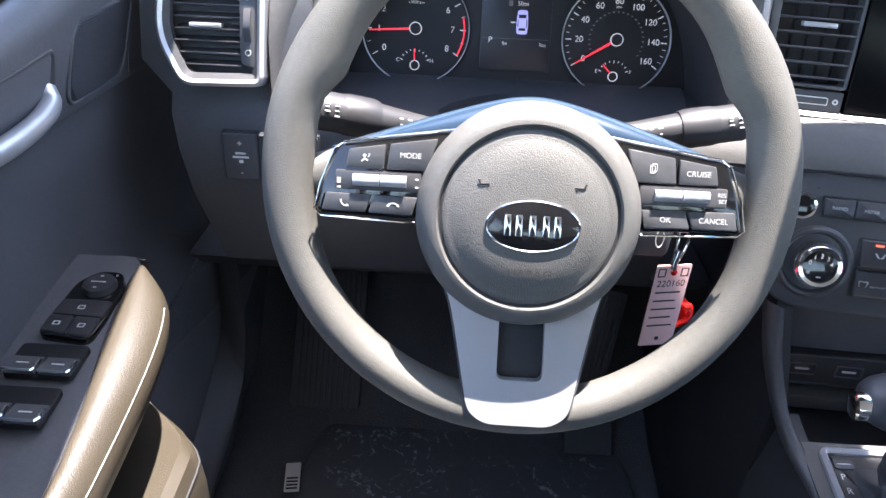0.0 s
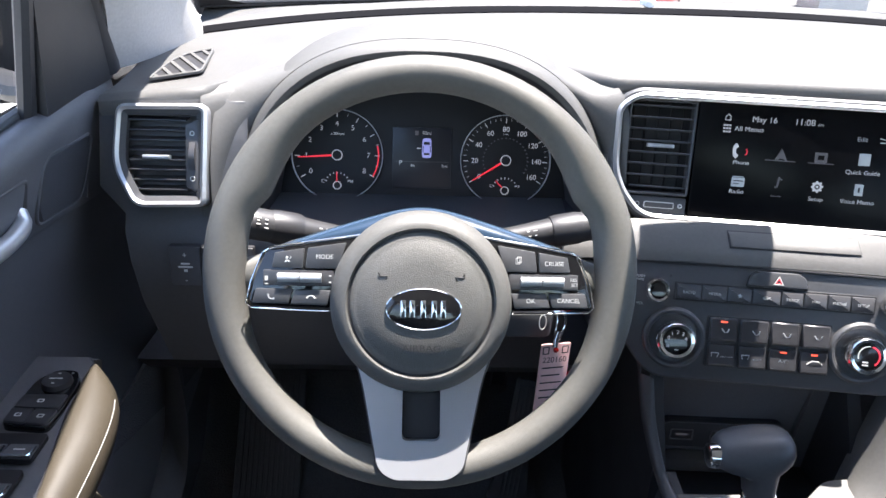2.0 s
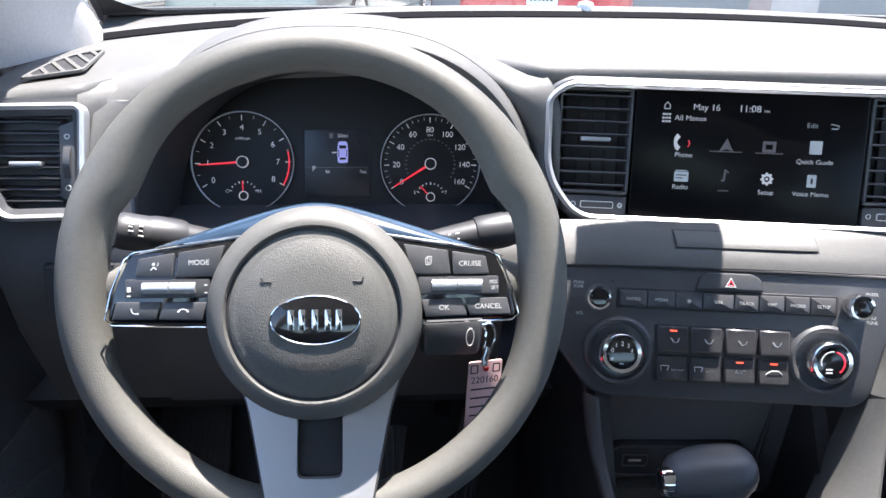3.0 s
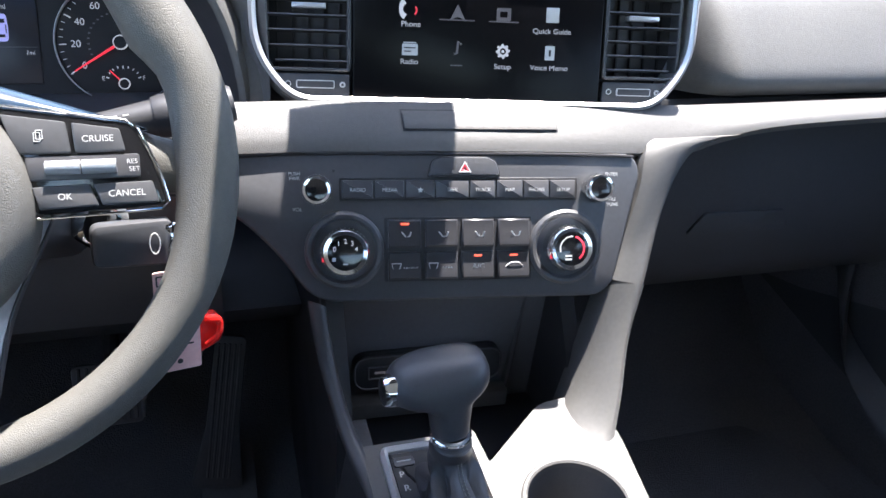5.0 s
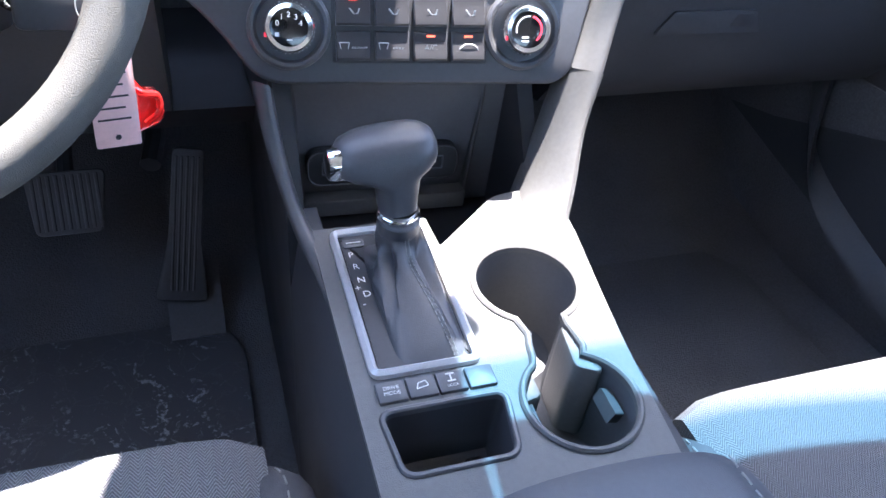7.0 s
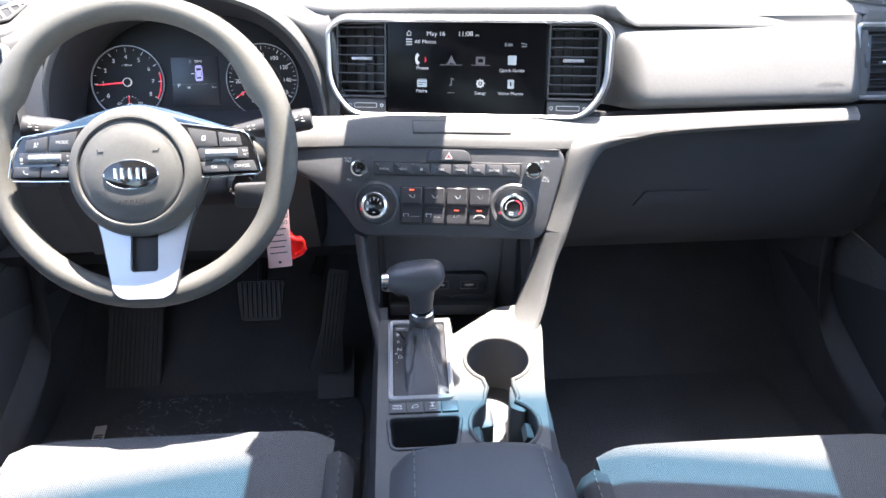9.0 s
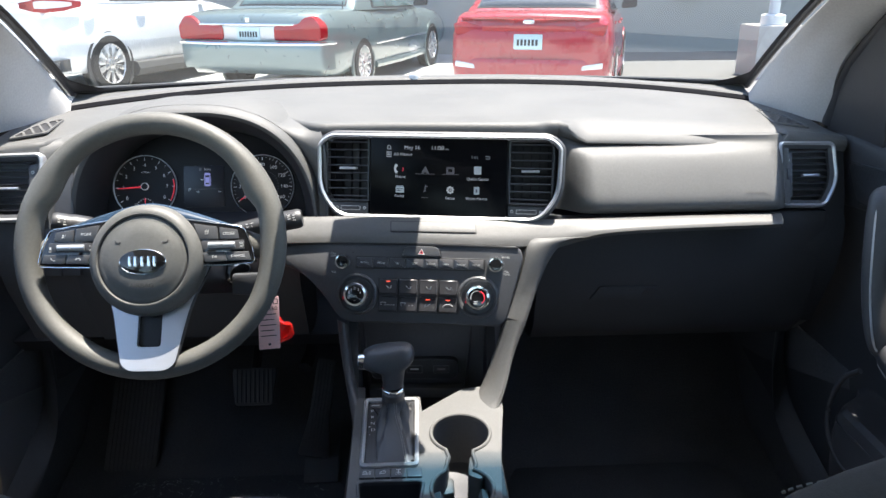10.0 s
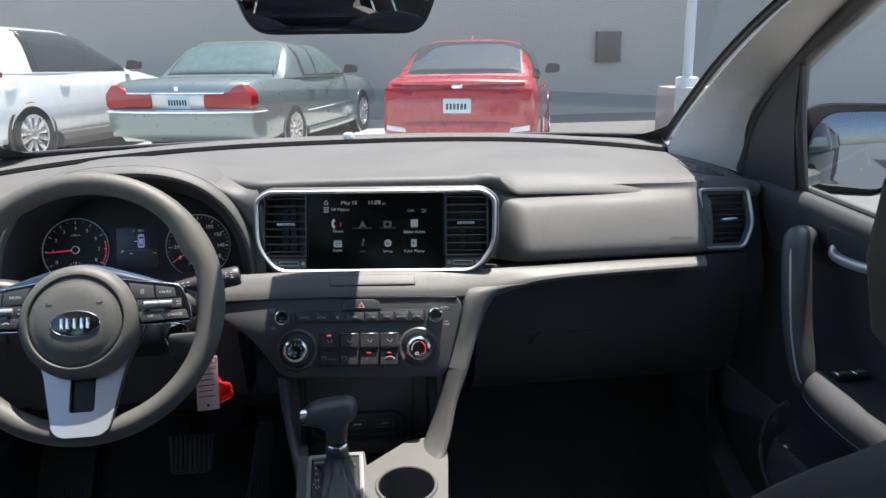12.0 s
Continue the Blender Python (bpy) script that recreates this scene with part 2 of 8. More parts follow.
ASPHALT = mat("sunlit concrete paving", (0.42, 0.41, 0.39), 0.9, grain=0.5, cell=120, vary=0.2)
WALL = mat("grey painted wall", (0.330, 0.320, 0.292), 0.85, grain=0.3, cell=60, vary=0.07)
TARMAC = mat("grey asphalt", (0.13, 0.128, 0.125), 0.9, grain=0.6, cell=90, vary=0.2)
CONCRETE = mat("cast concrete", (0.48, 0.44, 0.40), 0.9, grain=0.5, cell=90, vary=0.15)
POLE = mat("white painted steel", (0.62, 0.63, 0.63), 0.5, vary=0.08)
CARWHITE = mat("white car paint", (0.66, 0.67, 0.68), 0.25, coat=1.0, vary=0.03)
CARGREEN = mat("pale green metallic paint", (0.165, 0.215, 0.215), 0.32, metal=0.4, coat=1.0, vary=0.03)
CARRED = mat("red car paint", (0.33, 0.010, 0.022), 0.30, coat=1.0, vary=0.03)
TAILRED = mat("red lamp lens", (0.30, 0.008, 0.014), 0.18, coat=0.3, vary=0.15)
LAMPCLEAR = mat("clear lamp lens", (0.65, 0.66, 0.66), 0.15, coat=0.8, vary=0.1)
CARGLASS = mat("dark car glass", (0.035, 0.045, 0.055), 0.05, coat=0.5, vary=0.1)
GREENGLASS = mat("green tinted car glass", (0.09, 0.14, 0.14), 0.05, coat=0.5, vary=0.25)
CLADDING = mat("grey body cladding", (0.06, 0.06, 0.06), 0.7)
TYRE = mat("tyre rubber", (0.02, 0.02, 0.02), 0.85)
ALLOY = mat("alloy wheel", (0.62, 0.62, 0.63), 0.28, metal=0.8, vary=0.05)
PLATE = mat("number plate", (0.45, 0.58, 0.62), 0.5, vary=0.05)


# ---- geometry helpers ----
def thing(name, at, label="", category="", group="", kind=""):
    ob = new(name)
    ob.location = at
    ob.empty_display_size = 0.02
    return tagged(ob, label, category, group, kind)


def to_mesh(name, bm, material, sharp=38):
    bmesh.ops.remove_doubles(bm, verts=bm.verts, dist=1e-6)
    bmesh.ops.recalc_face_normals(bm, faces=bm.faces)
    lim = radians(sharp)
    for f in bm.faces:
        f.smooth = True
    for e in bm.edges:
        e.smooth = len(e.link_faces) == 2 and e.calc_face_angle(0) < lim
    me = bpy.data.meshes.new(name)
    bm.to_mesh(me)
    bm.free()
    me.materials.append(material)
    return me


def attach(ob, parent):
    """Hang a part under its thing or part, never more than two levels down."""
    if parent.parent is not None and parent.parent.parent is not None:
        parent = parent.parent
    ob.parent = parent
    if parent.type == "EMPTY":
        ob.matrix_parent_inverse = Matrix.Translation(-Vector(parent.location))


def part(name, bm, material, parent=None, label="", sharp=38):
    ob = new(name, to_mesh(name, bm, material, sharp))
    if parent is not None:
        attach(ob, parent)
    if label:
        ob["label"] = label
    return ob


def loft(rings, closed=True, caps=True, M=None):
    """Skin rings of equally many points."""
    bm = bmesh.new()
    vs = [[bm.verts.new(p) for p in r] for r in rings]
    n = len(rings[0])
    for a, b in zip(vs, vs[1:]):
        for i in range(n if closed else n - 1):
            j = (i + 1) % n
            bm.faces.new((a[i], a[j], b[j], b[i]))
    if caps and closed:
        bm.faces.new(vs[0])
        bm.faces.new(vs[-1])
    if M is not None:
        bm.transform(M)
    return bm


def rounded(pts, r, n=5):
    """A polygon with its corners filleted."""
    out = []
    k = len(pts)
    rs = r if isinstance(r, (list, tuple)) else [r] * k
    for i in range(k):
        p, a, b = Vector(pts[i]), Vector(pts[i - 1]), Vector(pts[(i + 1) % k])
        u, v = (a - p), (b - p)
        d = min(rs[i], u.length * 0.49, v.length * 0.49)
        s, e = p + u.normalized() * d, p + v.normalized() * d
        if d < 1e-6:
            out.append(tuple(p))
            continue
        for j in range(n + 1):
            t = j / n
            q = s * (1 - t) ** 2 + p * 2 * t * (1 - t) + e * t ** 2
            out.append((q.x, q.y))
    return out


def rect(x0, z0, x1, z1, r=0.002, n=3):
    return rounded([(x0, z0), (x1, z0), (x1, z1), (x0, z1)], r, n)


def inset(pts, d):
    """The polygon moved inwards by d."""
    k = len(pts)
    area = sum(pts[i - 1][0] * pts[i][1] - pts[i][0] * pts[i - 1][1] for i in range(k))
    s = 1 if area > 0 else -1
    out = []
    for i in range(k):
        p, a, b = Vector(pts[i]), Vector(pts[i - 1]), Vector(pts[(i + 1) % k])
        u, v = (p - a).normalized(), (b - p).normalized()
        nu, nv = Vector((-u.y, u.x)) * s, Vector((-v.y, v.x)) * s
        m = nu + nv
        if m.length < 1e-6:
            m = nu
        m = m.normalized()
        c = max(0.35, m.dot(nu))
        q = p + m * d / c
        out.append((q.x, q.y))
    return out


def plate(outline, front, back, bevel=0.001, M=None):
    """A slab in the local xz plane that faces -y, with a bevelled front edge."""
    L = lambda o, y: [(p[0], y, p[1]) for p in o]
    i1 = inset(outline, bevel * 0.3)
    i2 = inset(outline, bevel)
    return loft([L(outline, back), L(outline, front + bevel), L(i1, front + bevel * 0.3), L(i2, front)], M=M)


def hoop(outline, width, front, back, bevel=0.001, M=None, lift=0.0):
    """A closed strip of that width along the outline."""
    L = lambda d, y: [(p[0], y, p[1]) for p in inset(outline, d)]
    rings = [L(0, back), L(0, front + bevel), L(bevel, front), L(width / 2, front - lift), L(width - bevel, front), L(width, front + bevel), L(width, back)]
    return loft(rings + [rings[0]], caps=False, M=M)


def well(outline, front, depth, draft=0.003, wall=0.002, M=None):
    """A cup sunk behind an outline, with a floor and thickness."""
    L = lambda d, y: [(p[0], y, p[1]) for p in inset(outline, d)]
    rings = [L(-wall, front + 0.001), L(0, front), L(draft * 0.6, front + depth * 0.8), L(draft + depth * 0.06, front + depth * 0.97), L(draft + depth * 0.15, front + depth)]
    rings_out = [L(draft - wall, front + depth + wall)]
    bm = loft(rings, caps=False)
    last = [v for v in bm.verts][-len(outline):]
    bm.faces.new(last)
    ob = loft([L(-wall, front + 0.001)] + rings_out, caps=False)
    me = bpy.data.meshes.new("tmp")
    ob.to_mesh(me)
    bm.from_mesh(me)
    ob.free()
    bpy.data.meshes.remove(me)
    if M is not None:
        bm.transform(M)
    return bm


def circle(cx, cz, r, n=32, a0=0.0):
    return [(cx + r * math.cos(a0 + 2 * math.pi * i / n), cz + r * math.sin(a0 + 2 * math.pi * i / n)) for i in range(n)]


def ellipse(cx, cz, rx, rz, n=40):
    return [(cx + rx * math.cos(2 * math.pi * i / n), cz + rz * math.sin(2 * math.pi * i / n)) for i in range(n)]


def lathe(profile, n=32, M=None, cap=True):
    """Rings (radius, y) round the local y axis."""
    return loft([[(r * math.cos(2 * math.pi * i / n), y, r * math.sin(2 * math.pi * i / n)) for i in range(n)] for r, y in profile], caps=cap, M=M)


def smooth_path(pts, n=6):
    """Catmull-Rom through the points."""
    P = [Vector(p) for p in pts]
    P = [P[0] * 2 - P[1]] + P + [P[-1] * 2 - P[-2]]
    out = []
    for i in range(1, len(P) - 2):
        for j in range(n):
            t = j / n
            a, b, c, d = P[i - 1], P[i], P[i + 1], P[i + 2]
            out.append(0.5 * (2 * b + (c - a) * t + (2 * a - 5 * b + 4 * c - d) * t ** 2 + (3 * b - a - 3 * c + d) * t ** 3))
    out.append(P[-2])
    return out


def sweep(path, radius, n=12, squash=1.0, up=(0, 0, 1), M=None):
    """A tube along a path; radius is a number or a function of 0..1."""
    rings = []
    m = len(path)
    for i, p in enumerate(path):
        t = (Vector(path[min(i + 1, m - 1)]) - Vector(path[max(i - 1, 0)])).normalized()
        a = t.cross(Vector(up))
        a = a.normalized() if a.length > 1e-4 else t.orthogonal().normalized()
        b = a.cross(t).normalized()
        r = radius(i / (m - 1)) if callable(radius) else radius
        rings.append([Vector(p) + a * r * math.cos(2 * math.pi * k / n) + b * r * squash * math.sin(2 * math.pi * k / n) for k in range(n)])
    return loft(rings, M=M)


def band(inner, outer, normal, thick, crown=0.004, n=6):
    """A thick strip between two curves, crowned along the normal."""
    I, O = smooth_path(inner, n), smooth_path(outer, n)
    N = Vector(normal).normalized()
    rings = []
    for a, b in zip(I, O):
        top = []
        for k in range(9):
            t = k / 8
            s = 1 - abs(2 * t - 1) ** 3.5
            top.append(a.lerp(b, t) + N * crown * s)
        rings.append(top + [b - N * thick, a - N * thick])
    return loft(rings)


def super_ring(cx, cy, z, hx, hy, p=2.6, n=28):
    out = []
    for i in range(n):
        a = 2 * math.pi * i / n
        c, s = math.cos(a), math.sin(a)
        out.append((cx + hx * math.copysign(abs(c) ** (2 / p), c), cy + hy * math.copysign(abs(s) ** (2 / p), s), z))
    return out


def lettering(text, size, at, M, material, parent, name="lettering", align="CENTER", squeeze=1.0):
    """Flat letters that face the local -y, at (x, y, z) of the frame M."""
    cu = bpy.data.curves.new("txt", "FONT")
    cu.body, cu.size, cu.align_x, cu.align_y = text, size, align, "CENTER"
    cu.fill_mode = "BOTH"
    ob = bpy.data.objects.new("txt", cu)
    me = bpy.data.meshes.new_from_object(ob)
    bpy.data.objects.remove(ob)
    bpy.data.curves.remove(cu)
    me.transform(Matrix.Diagonal((squeeze, 1, 1, 1)))
    me.transform(M @ Matrix.Translation(at) @ pose(0, 0, 0, 90))
    me.materials.clear()
    me.materials.append(material)
    o = new(name, me)
    attach(o, parent)
    return o


def bars(boxes, y, M, material, parent, name="print"):
    """Small flat bars (x0, z0, x1, z1) proud of a face."""
    for x0, z0, x1, z1 in boxes:
        bm = bmesh.new()
        a = [bm.verts.new((x, yy, z)) for yy in (y, y + 0.0004) for x, z in ((x0, z0), (x1, z0), (x1, z1), (x0, z1))]
        for q in ((0, 1, 2, 3), (4, 5, 6, 7), (0, 1, 5, 4), (1, 2, 6, 5), (2, 3, 7, 6), (3, 0, 4, 7)):
            bm.faces.new([a[i] for i in q])
        bm.transform(M)
        part(name, bm, material, parent)


# ---- the car round the camera: shell ----
def quad_slab(a, b, c, d, thick, M=None):
    """A flat slab on four corners, thickened along its normal."""
    P = [Vector(p) for p in (a, b, c, d)]
    n = (P[1] - P[0]).cross(P[3] - P[0]).normalized() * thick
    return loft([P, [p + n for p in P]], M=M)


def surface(f, us, vs, thick):
    """A curved sheet f(u, v) with thickness along z."""
    top = [[Vector(f(u, v)) for v in vs] for u in us]
    rings = [r + [p - Vector((0, 0, thick)) for p in reversed(r)] for r in top]
    return loft(rings)


lin = lambda a, b, n: [a + (b - a) * i / (n - 1) for i in range(n)]
mix1 = lambda a, b, t: a + (b - a) * t
sm = lambda a, b, x: (lambda t: t * t * (3 - 2 * t))(min(1, max(0, (x - a) / (b - a))))


def screen_point(u, v):
    """The windshield: u across -1..1, v from the base to the header."""
    base = Vector((0.735 * u, 0.585 - 0.22 * abs(u) ** 2.4, 1.142 + 0.008 * u * u))
    top = Vector((0.575 * u, -0.395 - 0.075 * u * u, 1.492 - 0.022 * u * u))
    p = base.lerp(top, v)
    p.z += 0.050 * math.sin(math.pi * v) * (1 - 0.3 * u * u)
    return p


def shield(v0, v1, material, name, parent, lift=0.0):
    us = lin(-1, 1, 25)
    bm = loft([[screen_point(u, v) + Vector((0, 0, lift)) for v in lin(v0(u), v1(u), 9)] for u in us], closed=False, caps=False)
    return part(name, bm, material, parent)


windshield = thing("window_windshield", (0, 0.585, 1.14), "raked clear windshield with a blue shade band", "windshield", kind="structure")
edge_v = lambda u: 0.857 - 0.026 * u - 0.014 * max(0, u) ** 2
shield(lambda u: 0.0, edge_v, GLASS, "pane", windshield).visible_shadow = False
for k in range(5):
    shield(lambda u: edge_v(u) + 0.008 * k, (lambda u: edge_v(u) + 0.008 * (k + 1)) if k < 4 else (lambda u: 1.0), SHADES[k], "shade_band", windshield)
def sheet(us, vs, name, label):
    bm = loft([[screen_point(u, v) + Vector((0, 0, d)) for v in vs] for d, uu in ((-0.002, us), (-0.004, us[::-1])) for u in uu], closed=False, caps=False)
    return part(name, bm, DEEP, windshield, label)


sheet(lin(-1, 1, 31), lin(-0.03, 0.012, 4), "black_base_band", "black band along the glass base")
for s in (-1, 1):
    sheet(lin(0.984 * s, 1.0 * s, 3), lin(0.0, 1.0, 21), "black_side_band", "black band along the glass side")
for s in (-1, 1):
    us = lin(0.88 * s, 0.992 * s, 13)
    part("black_corner", loft([[screen_point(u, v) + Vector((0, 0, d)) for v in lin(0.0, 0.010 + 0.085 * ((abs(u) - 0.88) / 0.112) ** 2.5, 5)] for d, uu in ((-0.0022, us), (-0.0042, us[::-1])) for u in uu], closed=False, caps=False), DEEP, windshield, "rounded black corner of the glass")
# black edge seal along the base and up the pillars
edge = [screen_point(u, 0.0) + Vector((0, -0.004, 0.002)) for u in lin(-1, 1, 41)]
part("base_seal", sweep(edge, 0.006, 8), DEEP, windshield)
for s in (-1, 1):
    part("side_seal", sweep([screen_point(s, v) + Vector((-0.001 * s, 0, -0.005)) for v in lin(0, 1, 15)], 0.006, 8), DEEP, windshield)


# solid sheets out of view, placed by the shadows on ledge and console
sheet(lin(-0.110, 0.115, 7), lin(0.628, 0.742, 7), "black_dot_tongue", "black dotted tongue behind the mirror")
sheet(lin(-0.215, 0.165, 11), lin(0.7425, 0.995, 11), "black_dot_band", "black dotted centre band at the top")
# unseen band added along the header to block sun, deeper on the passenger side
top_v = lambda u: 0.965 if u < 0 else 0.932 - 0.050 * max(0.0, u - 0.2)
for us in (lin(-0.98, -0.22, 13), lin(0.17, 0.98, 13)):
    part("sun_block_band", loft([[screen_point(u, v) + Vector((0, 0, d)) for v in lin(top_v(u), 0.995, 5)] for d, uu in ((-0.002, us), (-0.004, us[::-1])) for u in uu], closed=False, caps=False), DEEP, windshield, "unseen band added along the glass top to cut off the sun")

mirror = thing("rearview_mirror", (0, -0.27, 1.42), "black rear-view mirror hanging below the roof", "mirror")
MM = pose(-0.008, -0.265, 1.419, 8, 0, 4)
mo = rounded([(-0.118, -0.042), (0.112, -0.042), (0.132, 0.012), (0.122, 0.038), (-0.128, 0.038), (-0.138, 0.012)], [0.03, 0.03, 0.02, 0.02, 0.02, 0.02], 6)
part("shell", loft([[(p[0] * k, y, p[1] * k) for p in mo] for k, y in ((0.35, 0.05), (0.75, 0.042), (0.95, 0.022), (1.0, 0.004), (0.985, -0.002), (0.95, -0.003))], M=MM), DEEP, mirror)
part("glass", plate(inset(mo, 0.0055), -0.0042, -0.0026, 0.0005, MM @ pose(0, 0, 0, 1.2, 0, 0)), MIRROR, mirror, "silvered mirror glass")
part("stem", sweep(smooth_path([(0, -0.225, 1.425), (0.004, -0.19, 1.415), (0.01, -0.13, 1.402)]), 0.013, 10), DEEP, mirror)

# roof, pillars and the closed rear of the cabin
roof = part("ceiling", surface(lambda u, v: (0.60 * u, mix1(-0.40 - 0.075 * u * u, -2.75, v), 1.495 - 0.03 * u ** 2 - 0.12 * max(0, v - 0.6) ** 2 + 0.035 * math.sin(math.pi * min(1, v * 1.3)) + 0.03), lin(-1.12, 1.12, 21), lin(0, 1, 21), 0.035), HEADLINER)
tagged(roof, "grey cloth headliner of the car roof", "ceiling", kind="structure")
hdr = [screen_point(u, 1.0) + Vector((0, -0.012, 0.002)) for u in lin(-1, 1, 21)]
tagged(part("trim_header", sweep(hdr, 0.022, 10, 0.6), HEADLINER), "grey header trim above the windshield", "trim", kind="structure")

for s in (-1, 1):
    # front pillar trim: from the dash corner up to the header
    inner = [(0.712 * s, 0.320, 1.122)] + [tuple(screen_point(s, v) + Vector((0.004 * s, -0.004, -0.012))) for v in (0.18, 0.42, 0.70, 1.0)]
    outer = [(0.752 * s, 0.045, 1.118), (0.734 * s, 0.005, 1.225), (0.729 * s, -0.11, 1.325), (0.712 * s, -0.25, 1.405), (0.655 * s, -0.47, 1.480)]
    tagged(part("trim_pillar", band(inner, outer, (-0.86 * s, -0.4, 0.1), 0.02, 0.022), PILLAR), "pale grey cloth front pillar trim", "pillar", kind="structure")
    # body side behind the front doors, with a window opening
    side = thing("wall_side", (0.79 * s, -1.6, 0.9), "dark inner side of the cabin behind the front seats", "wall", kind="structure")
    part("panel", quad_slab((0.79 * s, -1.05, 0.30), (0.79 * s, -2.75, 0.30), (0.74 * s, -2.75, 1.10), (0.76 * s, -1.05, 1.10), -0.03 * s), PANEL, side)
    part("pillar", quad_slab((0.76 * s, -1.02, 1.09), (0.76 * s, -1.16, 1.09), (0.63 * s, -1.22, 1.52), (0.63 * s, -1.08, 1.52), -0.03 * s), PILLAR, side)
    part("pillar", quad_slab((0.74 * s, -1.95, 1.09), (0.74 * s, -2.75, 1.09), (0.62 * s, -2.75, 1.50), (0.62 * s, -2.15, 1.52), -0.03 * s), PILLAR, side)
    part("rail", sweep([(0.635 * s, y, 1.50) for y in lin(-0.47, -2.7, 8)], 0.03, 8), HEADLINER, side)
    part("pane", quad_slab((0.757 * s, -1.14, 1.09), (0.742 * s, -1.97, 1.09), (0.628 * s, -2.17, 1.51), (0.632 * s, -1.20, 1.51), -0.004 * s), SIDEGLASS, side).visible_shadow = False
rear = thing("wall_rear", (0, -2.75, 0.9), "rear end of the cabin with the back window", "wall", kind="structure")
part("panel", quad_slab((-0.80, -2.74, 0.30), (0.80, -2.74, 0.30), (0.76, -2.74, 1.14), (-0.76, -2.74, 1.14), -0.03), PANEL, rear)
part("pane", quad_slab((-0.60, -2.72, 1.14), (0.60, -2.72, 1.14), (0.52, -2.62, 1.46), (-0.52, -2.62, 1.46), -0.004), SIDEGLASS, rear).visible_shadow = False
for s in (-1, 1):
    part("pillar", quad_slab((0.60 * s, -2.73, 1.14), (0.80 * s, -2.73, 1.14), (0.70 * s, -2.63, 1.50), (0.52 * s, -2.63, 1.50), -0.03 * s), PILLAR, rear)

# floor: two footwells, tunnel between them, sloping toe boards
floor = part("floor", loft([[(x, y, z) for y, z in ((-2.75, 0.36), (0.02, 0.36), (0.20, 0.40), (0.42, 0.62), (0.44, 0.95), (0.47, 0.95), (0.47, 0.30), (-2.75, 0.30))] for x in (-0.80, -0.4, 0, 0.4, 0.80)]), CARPET)
tagged(floor, "black carpeted car floor and toe board", "floor", kind="structure")
firewall = part("wall_front", loft([[(x, y, z) for y, z in ((0.44, 0.90), (0.60, 1.02), (0.62, 1.10), (0.66, 1.10), (0.66, 0.90))] for x in lin(-0.80, 0.80, 5)]), DEEP)
tagged(firewall, "dark bulkhead behind the dashboard", "wall", kind="structure")

# bonnet, low and out of sight beyond the base of the windshield
bonnet = part("bonnet", surface(lambda u, v: (0.78 * u, mix1(0.63 - 0.25 * u * u, 1.55, v), 1.085 - 0.03 * u * u - 0.16 * v * v - 0.03 * v), lin(-1, 1, 13), lin(0, 1, 9), 0.03), GLOSS)
tagged(bonnet, "dark painted bonnet of the car", "bonnet")


# ---- dashboard ----
dash = thing("dashboard", (0, 0.1, 0.9), "dark grey grained plastic dashboard with pale sunlit top", "dashboard")


def pad_front(x):
    """Forward lip of the pad along the width."""
    y = -0.055 * sm(0.20, 0.27, x) + -0.012 * (1 - sm(0.20, 0.27, x))
    y -= 0.034 * (1 - sm(-0.630, -0.585, x))
    y += 0.062 * sm(-0.605, -0.555, x) * (1 - sm(-0.27, -0.16, x))
    return y - 0.045 * sm(-0.24, -0.15, x) * (1 - sm(0.20, 0.24, x)) * (0.4 + 0.6 * sm(-0.15, 0.2, x))


def pad_top(x, y):
    """Height of the pad's top."""
    z = 1.142 - 0.030 * abs(x / 0.74) ** 3.0
    z += 0.010 * sm(0.0, 0.12, y) - 0.012 * sm(0.2, 0.6, y)
    return z + 0.003 * math.sin(3 * x + 1)


def pad_section(x):
    yf = pad_front(x)
    yb = 0.456 - 0.175 * abs(x / 0.74) ** 2.4
    top = [(x, mix1(yb, yf + 0.012, 1 - (1 - k / 19) ** 1.5), 0) for k in range(20)]
    roll = sm(0.245, 0.285, x) * (1 - sm(0.610, 0.632, x))
    sag = lambda y: 0.030 * roll * max(0, 1 - (y - yf) / 0.070) ** 2
    pts = [(x, y, pad_top(x, y) - sag(y)) for _, y, _ in top]
    z0 = pad_top(x, yf) - 0.029 * roll
    k = 1 - 0.68 * roll
    pts += [(x, yf + 0.006 * k, z0 - 0.001 * k), (x, yf + 0.001, z0 - 0.006 * k), (x, yf, z0 - 0.014 * k), (x, yf + 0.006, z0 - 0.026 * k), (x, yf + 0.03, z0 - 0.03 * k)]
    pts += [(x, yb * 0.6, z0 - 0.04), (x, yb, pad_top(x, yb) - 0.03)]
    return pts


part("top_pad", loft([pad_section(x) for x in lin(-0.735, 0.735, 99)]), PAD, dash, "pale sunlit grained dashboard top")


def rear_strip(x):
    yb = 0.452 - 0.175 * abs(x / 0.74) ** 2.4 + 0.006
    ye = 0.588 - 0.22 * abs(x / 0.74) ** 2.4
    z = pad_top(x, yb)
    return [(x, yb, z - 0.03), (x, yb, z + 0.0095), (x, yb + 0.004, z + 0.0135), (x, mix1(yb, ye, 0.5), z + 0.0125), (x, ye, 1.139 + 0.008 * (x / 0.74) ** 2), (x, ye, z - 0.03)]


part("windshield_strip", loft([rear_strip(x) for x in lin(-0.725, 0.725, 61)]), PAD, dash, "pale strip along the windshield base")


